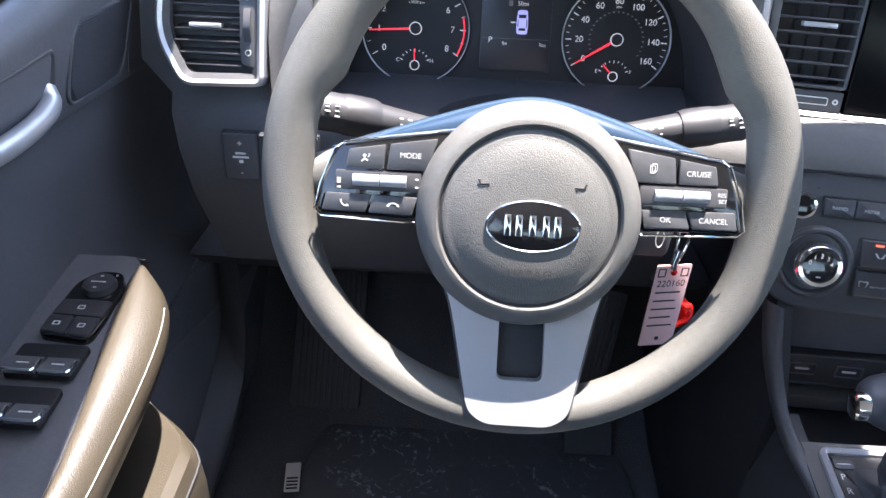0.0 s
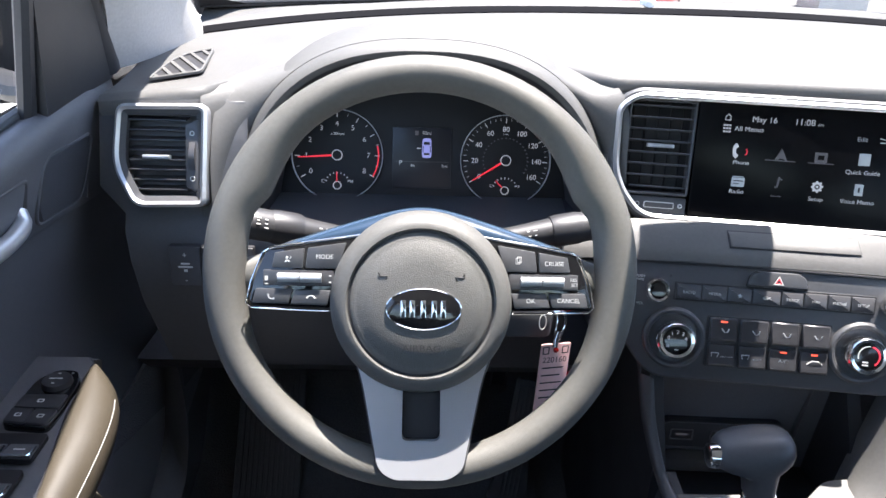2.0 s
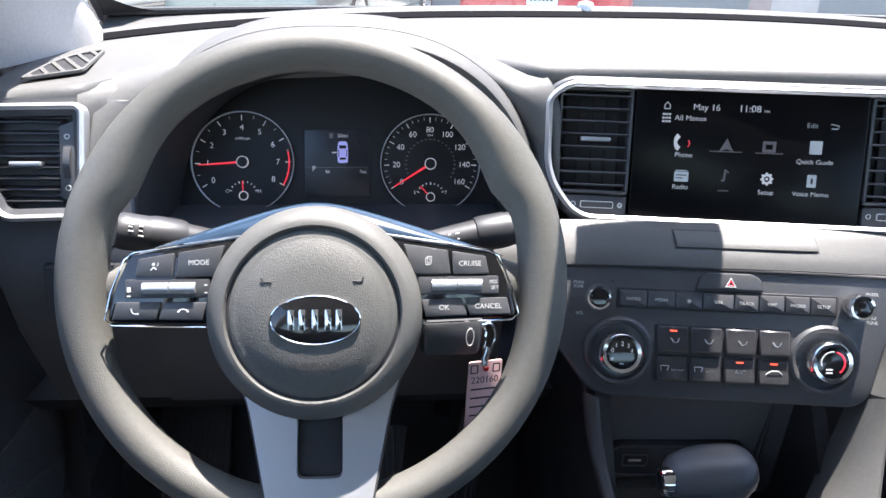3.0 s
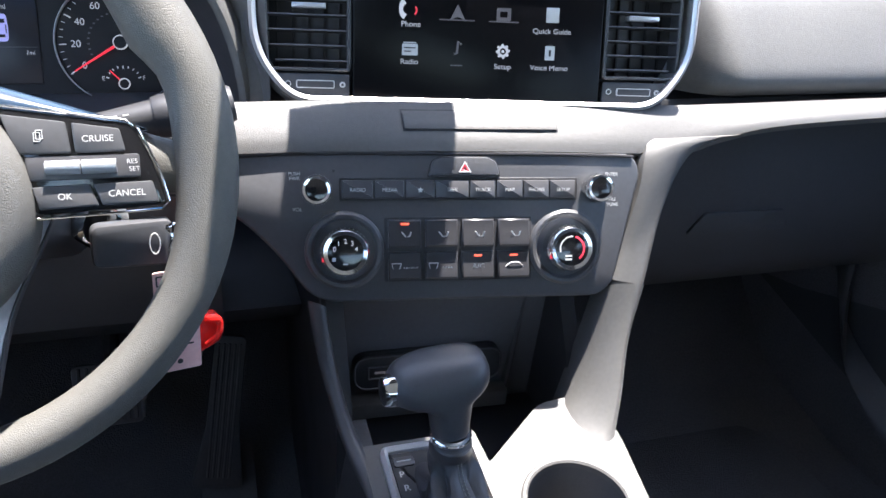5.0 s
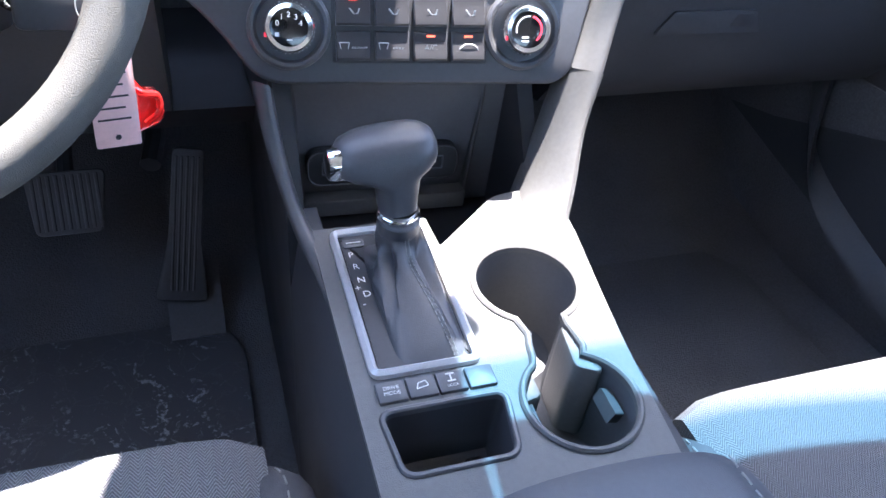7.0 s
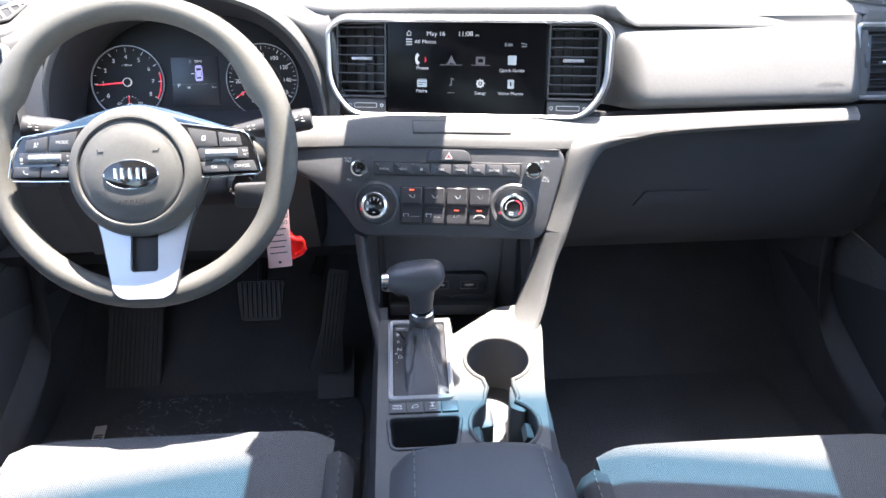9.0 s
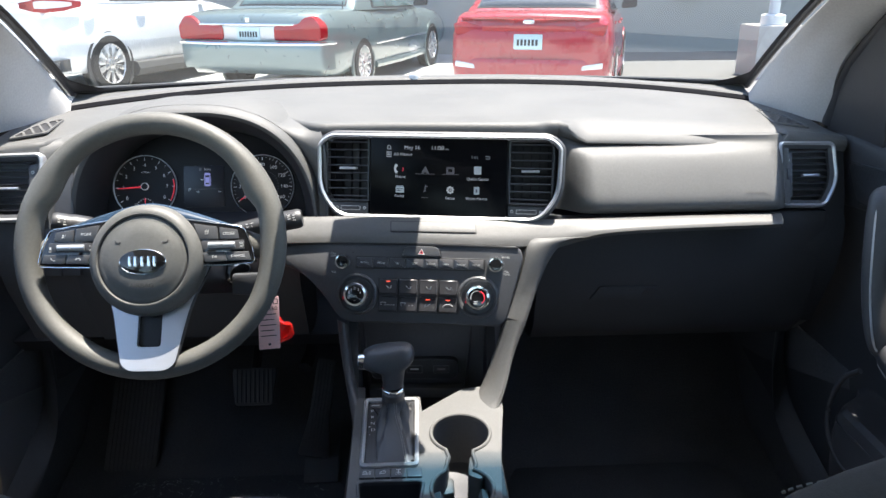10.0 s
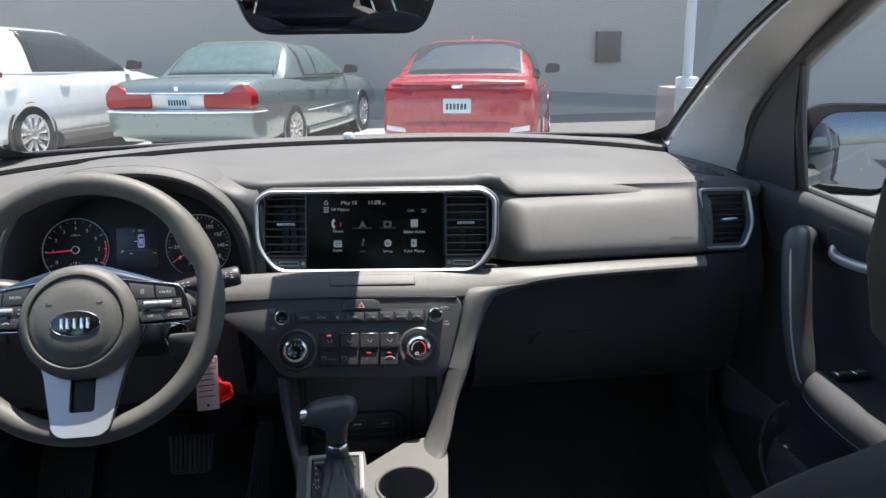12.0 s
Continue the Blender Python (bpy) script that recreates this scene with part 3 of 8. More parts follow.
def gap_ring(x):
    yb = 0.452 - 0.175 * abs(x / 0.74) ** 2.4
    z = pad_top(x, yb)
    return [(x, yb - 0.016, z - 0.006), (x, yb - 0.015, z + 0.0025), (x, yb + 0.003, z + 0.0092), (x, yb + 0.0055, z + 0.0092), (x, yb + 0.0055, z - 0.006)]


# solid near-black strip stands in for the shade under the lip
part("strip_gap_shade", loft([gap_ring(x) for x in lin(-0.72, 0.72, 61)]), GAPSHADE, dash, "near-black strip standing in for the shaded gap below the windshield strip")
# light sensor dome
part("light_sensor", lathe([(0.014, 0.004), (0.014, -0.004), (0.0115, -0.0085), (0.006, -0.0105), (0.001, -0.011)], 20, pose(0.0, 0.472, pad_top(0, 0.47) + 0.014, -90)), LAMPCLEAR, dash, "small clear sensor dome")
# demister grilles at the two ends of the pad
for s in (-1, 1):
    GM = Matrix.Translation((0.657 * s, 0.055, pad_top(0.657, 0.055) + 0.0016)) @ pose(0, 0, 0, 0, 5.5 * s, 0) @ pose(0, 0, 0, -90 + 4, 0, 0)
    go = rounded([(-0.038, -0.058), (0.021, -0.040), (0.011, 0.064), (-0.020, 0.052), (-0.034, 0.015)], [0.008, 0.010, 0.010, 0.03, 0.03], 5)
    go = go if s < 0 else [(-x, z) for x, z in reversed(go)]
    grille = part("demister_grille", hoop(go, 0.0030, -0.0015, 0.002, 0.0008, GM), PAD, dash, "slotted triangular side demister grille")
    part("backing", plate(inset(go, 0.002), 0.0012, 0.003, 0.0003, GM), DEEP, grille)
    gi = inset(go, 0.0025)
    lean = Vector((-0.5 * s, -0.87))
    for k in range(6):
        c0 = Vector((0.031 * s, -0.046)).lerp(Vector((-0.010 * s, 0.036)), k / 5)
        cut = []
        for i in range(len(gi)):
            a, b = Vector(gi[i - 1]) - c0, Vector(gi[i]) - c0
            da, db = lean.x * a.y - lean.y * a.x, lean.x * b.y - lean.y * b.x
            if da * db < 0:
                cut.append(c0 + a.lerp(b, da / (da - db)))
        if len(cut) == 2 and (cut[1] - cut[0]).length > 0.008:
            n = Vector((-lean.y, lean.x)) * 0.0023
            q = [tuple(p) for p in (cut[0] - n, cut[1] - n, cut[1] + n, cut[0] + n)]
            part("slat", plate(q, -0.0008, 0.0025, 0.0004, GM), PAD, grille)


# passenger airbag face: undercut below the pad, swelling outwards to its lower edge
def airbag_section(x):
    e = sm(0.245, 0.290, x) * (1 - sm(0.594, 0.624, x))
    shut = sm(0.42, 0.60, x)
    yf = pad_front(x)
    pts = []
    for p in smooth_path([(mix1(0.016, 0.004, shut), 1.118, 0), (mix1(0.013, 0.000, shut), mix1(1.107, 1.109, shut), 0), (mix1(-0.004, -0.010, shut), 1.1015, 0), (-0.021, 1.094, 0), (-0.037, 1.078, 0), (-0.053, 1.058, 0), (-0.066, 1.040, 0), (-0.073, 1.028, 0), (-0.075, 1.018, 0), (-0.070, 1.009, 0), (-0.056, 1.002, 0)], 3):
        flat = 0.010 - 0.050 * max(0, (1.118 - p.y) / 0.116) ** 0.8
        pts.append((x, yf + mix1(flat, p.x, e), p.y))
    return pts + [(x, yf + 0.0, 0.998), (x, yf + 0.09, 0.997), (x, yf + 0.09, 1.118)]


part("airbag_panel", loft([airbag_section(x) for x in lin(0.232, 0.632, 41)]), PAD, dash, "smooth swelling passenger airbag panel")
lettering("AIRBAG", 0.0085, (0, -0.0010, 0), pose(0.556, -0.1225, 1.038, -40), TRIM, dash, squeeze=1.3)

# bright ledge trim from behind the wheel to the passenger vent
tt = [(-0.215, -0.090, 1.000), (-0.18, -0.095, 1.001), (-0.10, -0.104, 1.003), (0.06, -0.119, 1.002), (0.20, -0.130, 1.000), (0.27, -0.134, 1.001), (0.32, -0.1355, 1.002), (0.40, -0.1355, 1.003), (0.600, -0.1225, 1.002)]
tb = [(-0.225, -0.126, 0.967), (-0.18, -0.131, 0.968), (-0.10, -0.140, 0.970), (0.06, -0.159, 0.970), (0.20, -0.166, 0.966), (0.262, -0.164, 0.978), (0.305, -0.1665, 0.9865), (0.39, -0.167, 0.9915), (0.593, -0.1535, 0.9915)]
part("ledge_trim", band(tt, tb, (0, -0.66, 0.75), 0.010, 0.004), TRIM, dash, "grey ledge trim catching the sun")
# closed slot panel in the ledge below the screen
LN = Vector((0, -0.66, 0.75)).normalized()


def on_ledge(x, f, lift):
    """A point of the ledge: f from its top edge to its lower edge."""
    k = next(n for n in range(len(tt) - 1) if tt[n + 1][0] >= x)
    a = Vector(tt[k]).lerp(Vector(tt[k + 1]), (x - tt[k][0]) / (tt[k + 1][0] - tt[k][0]))
    b = Vector(tb[k]).lerp(Vector(tb[k + 1]), (x - tb[k][0]) / (tb[k + 1][0] - tb[k][0]))
    return tuple(a.lerp(b, f) + LN * lift)


xs = lin(-0.045, 0.091, 7)
slot = part("slot_panel", band([on_ledge(x, 0.24, 0.0046) for x in xs], [on_ledge(x, 0.62, 0.0062) for x in xs], LN, 0.008, 0.001), TRIM, dash, "narrow blank panel below the screen")
xs = lin(-0.0465, 0.0925, 7)
part("gap", band([on_ledge(x, 0.205, 0.0038) for x in xs], [on_ledge(x, 0.655, 0.0044) for x in xs], LN, 0.006, 0.001), DEEP, slot)

# swoop from the ledge down the passenger side of the stack, in two pieces
si = [(0.180, -0.157, 0.9765), (0.1755, -0.1655, 0.9700), (0.171, -0.1725, 0.960), (0.167, -0.180, 0.943), (0.160, -0.187, 0.920), (0.147, -0.197, 0.886), (0.1345, -0.206, 0.861)]
so = [(0.275, -0.166, 0.9805), (0.245, -0.1650, 0.9750), (0.226, -0.1660, 0.966), (0.212, -0.170, 0.950), (0.200, -0.1775, 0.929), (0.187, -0.190, 0.902), (0.1675, -0.2145, 0.857)]
part("stack_flank", band(si, so, (0.25, -0.95, 0.2), 0.03, 0.006), TRIM, dash, "grey grained flank beside the controls")

# glovebox under the ledge, its latch, and the lower edge
def glove_section(x):
    d = 0.012 * (1 - ((x - 0.44) / 0.24) ** 2)
    pts = [(x, -0.085, 0.992), (x, -0.090 - d, 0.975), (x, -0.088 - d, 0.955), (x, -0.086 - d, 0.90), (x, -0.080 - d, 0.84), (x, -0.060, 0.775), (x, -0.025, 0.735), (x, 0.03, 0.72), (x, 0.12, 0.72), (x, 0.12, 0.990)]
    return pts


glove = part("glovebox", loft([glove_section(x) for x in lin(0.205, 0.70, 25)]), GLOVESHADE, dash, "dark closed glovebox lid")
KM = pose(0.365, -0.0925, 0.850, 6, 0, -2)
latch = part("latch", plate(rounded([(-0.068, -0.013), (0.066, -0.013), (0.052, 0.014), (-0.050, 0.014)], 0.004, 4), -0.0022, 0.01, 0.0012, KM), GLOVESHADE, glove, "raised finger latch")
# flat dark patch paints the shade of the finger recess
part("finger_slot_shade", plate(rounded([(0.022, -0.004), (0.060, -0.006), (0.050, 0.011), (0.030, 0.011)], 0.004, 4), -0.0025, -0.001, 0.0002, KM), DEEP, latch)
part("under_panel", loft([[(x, y, z) for y, z in ((0.02, 0.735), (0.42, 0.70), (0.42, 0.66), (0.06, 0.70))] for x in lin(0.13, 0.76, 4)]), DEEP, dash)
part("under_panel", loft([[(x, y, z) for y, z in ((0.00, 0.74), (0.42, 0.70), (0.42, 0.66), (0.04, 0.70))] for x in lin(-0.76, -0.12, 4)]), DEEP, dash)


# ends of the dashboard round the outer vents
def end_section(x, s):
    t = abs(x)
    zt = pad_top(x, pad_front(x)) - 0.006
    bend = lambda z: max(-0.7115 + 0.06 * max(0, 0.97 - z), x) if s < 0 else x
    ring = [(x, pad_front(x) + 0.004, zt), (x, -0.035, 1.105), (x, -0.052, 1.06), (x, -0.068, 1.015), (x, -0.075, 0.985), (x, -0.085, 0.968), (x, -0.088, 0.93), (x, -0.078, 0.875), (x, -0.03, 0.76), (x, 0.10, 0.74), (x, 0.12, 0.90), (x, 0.10, zt)]
    return [(bend(z) if z < 1.0 else x, y, z) for x, y, z in ring]


part("end_panel", loft([end_section(x, -1) for x in lin(-0.738, -0.575, 9)]), PANEL, dash, "dark panel round the outer vent")
# same panel on the shaded side, its shade put into darker plastic
part("end_panel", loft([end_section(x, 1) for x in lin(0.622, 0.738, 7)]), GLOVESHADE, dash, "dark panel round the outer vent")


def cheek_section(x, y0, zt):
    return [(x, 0.03, zt), (x, y0 + 0.035, zt + 0.0015), (x, y0 + 0.019, zt - 0.001), (x, y0 + 0.007, zt - 0.008), (x, y0, zt - 0.020), (x, y0 - 0.004, zt - 0.034), (x, y0 - 0.009, 1.07), (x, y0 - 0.018, 1.03), (x, y0 - 0.030, 0.985), (x, 0.03, 0.985)]


part("cheek", loft([cheek_section(x, mix1(-0.050, -0.028, sm(-0.63, -0.575, x)), pad_top(x, 0) - 0.0015) for x in lin(-0.624, -0.581, 9)]), PAD, dash, "grained cheek between vent and gauges")
part("cheek", loft([cheek_section(x, mix1(-0.030, -0.036, sm(-0.2, -0.16, x)), pad_top(x, 0) - 0.010) for x in lin(-0.172, -0.150, 4)]), PAD, dash, "grained cheek between gauges and screen")


# knee panel under the wheel
def knee_section(x):
    return [(x, 0.03, 0.985), (x, -0.085, 0.968), (x, -0.095, 0.93), (x, -0.088, 0.875), (x, -0.03, 0.755), (x, 0.04, 0.735), (x, 0.10, 0.74), (x, 0.10, 0.96)]


part("knee_panel", loft([knee_section(x) for x in lin(-0.577, -0.205, 9)]), SMOOTH, dash, "dark panel under the steering wheel")
# dimmer switch and two blanks
DM = pose(-0.612, -0.0945, 0.930, -4, 0, 0)
for k, w in enumerate((0.034, 0.028, 0.028)):
    x0 = -0.05 + (0, 0.036, 0.066)[k]
    sw = part("switch" if k == 0 else "blank_plate", plate(rect(x0, -0.024, x0 + w, 0.024, 0.002, 3), -0.003, 0.012, 0.001, DM), SMOOTH, dash, "dimmer rocker switch" if k == 0 else "blank switch cover")
    part("gap", hoop(rect(x0 - 0.001, -0.025, x0 + w + 0.001, 0.025, 0.002, 3), 0.001, -0.0008, 0.012, 0.0003, DM), DEEP, sw)
    if k == 0:
        lettering("+", 0.010, (x0 + w / 2, -0.0034, 0.014), DM, PRINT, sw)
        lettering("-", 0.010, (x0 + w / 2, -0.0034, -0.016), DM, PRINT, sw)
        bars([(x0 + 0.009, -0.001, x0 + 0.025, 0.001), (x0 + 0.012, 0.003, x0 + 0.022, 0.005), (x0 + 0.015, -0.006, x0 + 0.019, -0.003)], -0.0034, DM, PRINT, sw)


# hood over the gauges
def arch(a, hw, z0, h, p=2.5):
    c, s = math.cos(a), math.sin(a)
    return -0.377 + hw * math.copysign(abs(c) ** (2 / p), c), z0 + h * abs(s) ** (2 / p)


def hood_ring(a):
    s = math.sin(a)
    def P(hw, h, y, z0=0.962):
        x, z = arch(a, hw, z0, h)
        return (x, y, z)
    lip = -0.085 + 0.020 * s
    return [P(0.176, 0.170, 0.020), P(0.186, 0.183, lip + 0.046), P(0.1965, 0.1960, lip + 0.026), P(0.2020, 0.2020, lip + 0.019), P(0.2060, 0.2065, lip + 0.017), P(0.2100, 0.2110, lip + 0.021), P(0.214, 0.216, lip + 0.036), P(0.218, 0.2195, lip + 0.06), P(0.225, 0.221, 0.05), P(0.232, 0.207, 0.15), P(0.236, 0.176, 0.26), P(0.17, 0.12, 0.25), P(0.170, 0.162, 0.06)]


part("gauge_hood", loft([hood_ring(a) for a in lin(-0.0, math.pi, 49)]), PAD, dash, "arched hood over the gauges")


def liner_ring(a):
    lip = -0.085 + 0.020 * math.sin(a)
    P = lambda hw, h, y: (*[(q[0], y, q[1]) for q in (arch(a, hw, 0.962, h),)][0],)
    return [P(0.2000, 0.1998, lip + 0.0208), P(0.1940, 0.1935, lip + 0.0285), P(0.1845, 0.1815, lip + 0.0465), P(0.1740, 0.1680, 0.020), P(0.1640, 0.1500, 0.085), P(0.1720, 0.1615, 0.086), P(0.1765, 0.1705, 0.021), P(0.1870, 0.1840, lip + 0.048)]


def flank_ring(a):
    lip = -0.085 + 0.020 * math.sin(a)
    hx, hz = arch(a, 0.2145, 0.962, 0.2165)
    h = Vector((hx, lip + 0.036, hz))
    k = a / math.pi * (len(SADDLE) - 1) * 6
    q = SADDLE_CURVE[min(int(k), len(SADDLE_CURVE) - 1)].lerp(SADDLE_CURVE[min(int(k) + 1, len(SADDLE_CURVE) - 1)], k - int(k))
    pts = []
    for i in range(9):
        t = i / 8
        p = h.lerp(q, t)
        p.z -= 0.010 * math.sin(math.pi * t) * math.sin(a)
        pts.append(p)
    return pts + [Vector((p.x, p.y + 0.012, p.z - 0.010)) for p in reversed(pts)]


# the hood runs down into the vent cheek and the screen cheek
SADDLE = [(-0.152, -0.078, 0.985), (-0.152, -0.068, 1.06), (-0.158, -0.040, 1.125), (-0.205, 0.05, 0), (-0.377, 0.15, 0), (-0.55, 0.05, 0), (-0.602, -0.020, 1.120), (-0.612, -0.066, 1.06), (-0.612, -0.084, 0.985)]
SADDLE = [(x, y, z or pad_top(x, y) - 0.001) for x, y, z in SADDLE]
SADDLE_CURVE = smooth_path(SADDLE, 6)
part("hood_flank", loft([flank_ring(a) for a in lin(0.0, math.pi, 61)]), PAD, dash, "grained flanks running down from the hood")
# black runs out onto the undercut lip, putting its shade into the colour
part("hood_liner", loft([liner_ring(a) for a in lin(0.0, math.pi, 41)]), DEEP, dash, "black lining inside the hood, run out over its shaded lip")


# ---- instrument cluster ----
cluster = thing("instrument_cluster", (-0.38, 0.03, 0.96), "instrument cluster with two lit round gauges and a small display", "gauges")
CM = pose(-0.3805, 0.0175, 1.018, -20, 0, 0)
co = rounded([(-0.195, -0.060), (-0.10, -0.072), (0.10, -0.072), (0.195, -0.060), (0.192, 0.05), (0.10, 0.118), (-0.10, 0.118), (-0.192, 0.05)], 0.03, 6)
part("face", plate(co, 0.004, 0.02, 0.001, CM), DIAL, cluster, "black gauge face")
part("surround", loft([[(p[0] * k, y, p[1] * k2) for p in co] for k, k2, y in ((1.0, 1.0, 0.006), (1.03, 1.04, -0.035), (1.05, 1.06, -0.05), (1.08, 1.10, -0.045), (1.08, 1.10, 0.01))], caps=False, M=CM), DEEP, cluster)
part("lower_cowl", band([(-0.60, -0.085, 0.972), (-0.50, -0.072, 0.962), (-0.38, -0.065, 0.985), (-0.26, -0.072, 0.962), (-0.17, -0.085, 0.972)], [(-0.60, 0.02, 0.99), (-0.50, 0.025, 0.965), (-0.38, 0.03, 0.962), (-0.26, 0.025, 0.965), (-0.17, 0.02, 0.99)], (0, -0.2, 0.98), 0.03, 0.004), DEEP, cluster, "cowl below the gauges")


def gauge(cx, cz, r, numbers, a0, a1, needle, redzone, small, sub):
    g = part("gauge", hoop(circle(cx, cz, r, 64), 0.0011, -0.0005, 0.004, 0.0003, CM), SILVER, cluster, "round gauge with a bright ring")
    n = len(numbers)
    ticks = bmesh.new()
    for k in range((n - 1) * small + 1):
        a = radians(mix1(a0, a1, k / ((n - 1) * small)))
        major = k % small == 0
        r0, r1, w = (r * 0.82 if major else r * 0.87), r * 0.93, 0.0011 if major else 0.0006
        d, q = Vector((math.cos(a), math.sin(a))), Vector((-math.sin(a), math.cos(a)))
        c = Vector((cx, cz))
        ps = [c + d * r0 - q * w / 2, c + d * r1 - q * w / 2, c + d * r1 + q * w / 2, c + d * r0 + q * w / 2]
        ticks.faces.new([ticks.verts.new((p.x, 0.0030, p.y)) for p in ps])
    ticks.transform(CM)
    part("tick_marks", ticks, WHITE, g)
    for k, s in enumerate(numbers):
        a = radians(mix1(a0, a1, k / (n - 1)))
        lettering(s, 0.0088, (cx + r * 0.68 * math.cos(a), 0.0030, cz + r * 0.68 * math.sin(a)), CM, WHITE, g)
    if redzone:
        arc = [(cx + r * 0.90 * math.cos(radians(a)), 0.0029, cz + r * 0.90 * math.sin(radians(a))) for a in lin(redzone[0], redzone[1], 14)]
        part("red_zone", sweep(arc, 0.0008, 6, up=(0, 1, 0), M=CM), RED, g)
    a = radians(needle)
    d = Vector((math.cos(a), math.sin(a)))
    c = Vector((cx, cz))
    part("needle", sweep([(c.x + d.x * k, 0.0005, c.y + d.y * k) for k in (r * 0.08, r * 0.5, r * 0.86)], lambda t: mix1(0.0013, 0.0006, t), 6, up=(0, 1, 0), M=CM), RED, g, "thin red needle")
    part("needle_hub", lathe([(0.0062, 0.003), (0.0062, -0.001), (0.0055, -0.0022), (0.001, -0.0022)], 24, CM @ Matrix.Translation((cx, 0, cz))), DIAL, g)
    part("hub_ring", hoop(circle(cx, cz, 0.0066, 32), 0.0011, -0.0024, 0.001, 0.0003, CM), WHITE, g)
    # small gauge below the middle
    sz = cz - r * 0.66
    part("sub_ring", hoop(circle(cx, sz, 0.0052, 28), 0.0010, 0.0015, 0.004, 0.0003, CM), WHITE, g)
    t2 = bmesh.new()
    for k in range(9):
        a = radians(mix1(158, 22, k / 8))
        d, q = Vector((math.cos(a), math.sin(a))), Vector((-math.sin(a), math.cos(a)))
        c = Vector((cx, sz))
        r0, r1, w = 0.0135 if k % 4 == 0 else 0.0145, 0.0165, 0.0010
        t2.faces.new([t2.verts.new((p.x, 0.0030, p.y)) for p in (c + d * r0 - q * w / 2, c + d * r1 - q * w / 2, c + d * r1 + q * w / 2, c + d * r0 + q * w / 2)])
    t2.transform(CM)
    part("tick_marks", t2, WHITE, g)
    lettering(sub[0], 0.0055, (cx - 0.0175, 0.003, sz + 0.005), CM, WHITE, g)
    lettering(sub[1], 0.0055, (cx + 0.0175, 0.003, sz + 0.005), CM, WHITE, g)
    a = radians(sub[2])
    part("needle", sweep([(cx + math.cos(a) * k, 0.001, sz + math.sin(a) * k) for k in (0.005, 0.010, 0.0165)], 0.0006, 6, up=(0, 1, 0), M=CM), RED, g)
    return g


g1 = gauge(-0.1035, 0.010, 0.056, [str(i) for i in range(9)], 212, -30, 184, (14, -30), 2, ("C", "H", 92))
lettering("x1000rpm", 0.0040, (-0.1035, 0.003, 0.036), CM, WHITE, g1)
g2 = gauge(0.1035, 0.008, 0.056, ["0", "20", "40", "60", "80", "100", "120", "140", "160"], 212, -32, 212, None, 4, ("E", "F", 134))
lettering("MPH", 0.0030, (0.1035, 0.003, 0.040), CM, WHITE, g2)
inner = bmesh.new()
for k in range(25):
    a = radians(mix1(212, -32, k / 24))
    c, rr = Vector((0.1035, 0.008)), 0.0275
    p = c + rr * Vector((math.cos(a), math.sin(a)))
    inner.faces.new([inner.verts.new((p.x + dx, 0.003, p.y + dz)) for dx, dz in ((-0.001, -0.0007), (0.001, -0.0007), (0.001, 0.0007), (-0.001, 0.0007))])
inner.transform(CM)
part("inner_scale", inner, GREY, g2)
# middle display
lcd = part("display", plate(rect(-0.036, -0.028, 0.036, 0.046, 0.001, 2), 0.0022, 0.006, 0.0004, CM), LCD, cluster, "small lit display")
lettering("P", 0.0080, (-0.026, 0.0018, 0.0025), CM, WHITE, lcd)
lettering("50mi", 0.0058, (0.006, 0.0018, 0.039), CM, WHITE, lcd)
lettering("94", 0.0050, (-0.011, 0.0018, -0.001), CM, WHITE, lcd)
lettering("7mi", 0.0050, (0.028, 0.0018, -0.001), CM, WHITE, lcd)
bars([(-0.0085, 0.0365, -0.0045, 0.042), (-0.034, 0.0040, 0.034, 0.0044)], 0.0019, CM, GREY, lcd)
part("car_picture", plate(rounded([(0.0005, 0.009), (0.0115, 0.009), (0.012, 0.020), (0.011, 0.033), (0.001, 0.033), (0.0, 0.020)], 0.003, 4), 0.0016, 0.0022, 0.0002, CM), BLUE, lcd, "small lit car outline")
bars([(0.0022, 0.0250, 0.0098, 0.0285), (0.0026, 0.0125, 0.0094, 0.0150), (0.0012, 0.0160, 0.0020, 0.0235), (0.0100, 0.0160, 0.0108, 0.0235)], 0.0012, CM, LCD, lcd, "car_window")
bars([(0.0028, 0.026, 0.0092, 0.0285), (0.0028, 0.012, 0.0092, 0.0135), (-0.006, 0.020, -0.001, 0.0212)], 0.0013, CM, WHITE, lcd)


# ---- air vents ----
def slats(M, x0, x1, z0, z1, n, parent, shape=None, rise=0.0055, deep=0.020, material=None):
    for k in range(n):
        z = mix1(z0, z1, (k + 0.5) / n)
        a, b = (x0, x1) if shape is None else shape(z)
        bm = loft([[(x, y, z + dz) for y, dz in ((0.003, -0.0003), (0.0, 0.0005), (0.0, 0.0012), (0.003, 0.0017), (deep, 0.0010 + rise), (deep, rise))] for x in (a, b)], M=M)
        sl = part("slat", bm, material or SLAT, parent)
        if material:
            # paler rod along the front edge paints in the reflected sky
            part("slat_glint", sweep([(mix1(a, b, k / 3), -0.0002, z + 0.0008) for k in range(4)], 0.0007, 6, M=M), DOORPANEL, sl)


def vent_tab(M, x, z, parent):
    t = part("tab", plate(rect(x - 0.0145, z - 0.0022, x + 0.0145, z + 0.0022, 0.001, 3), -0.004, 0.006, 0.0008, M), SILVER, parent, "small silver slat tab")
    return t


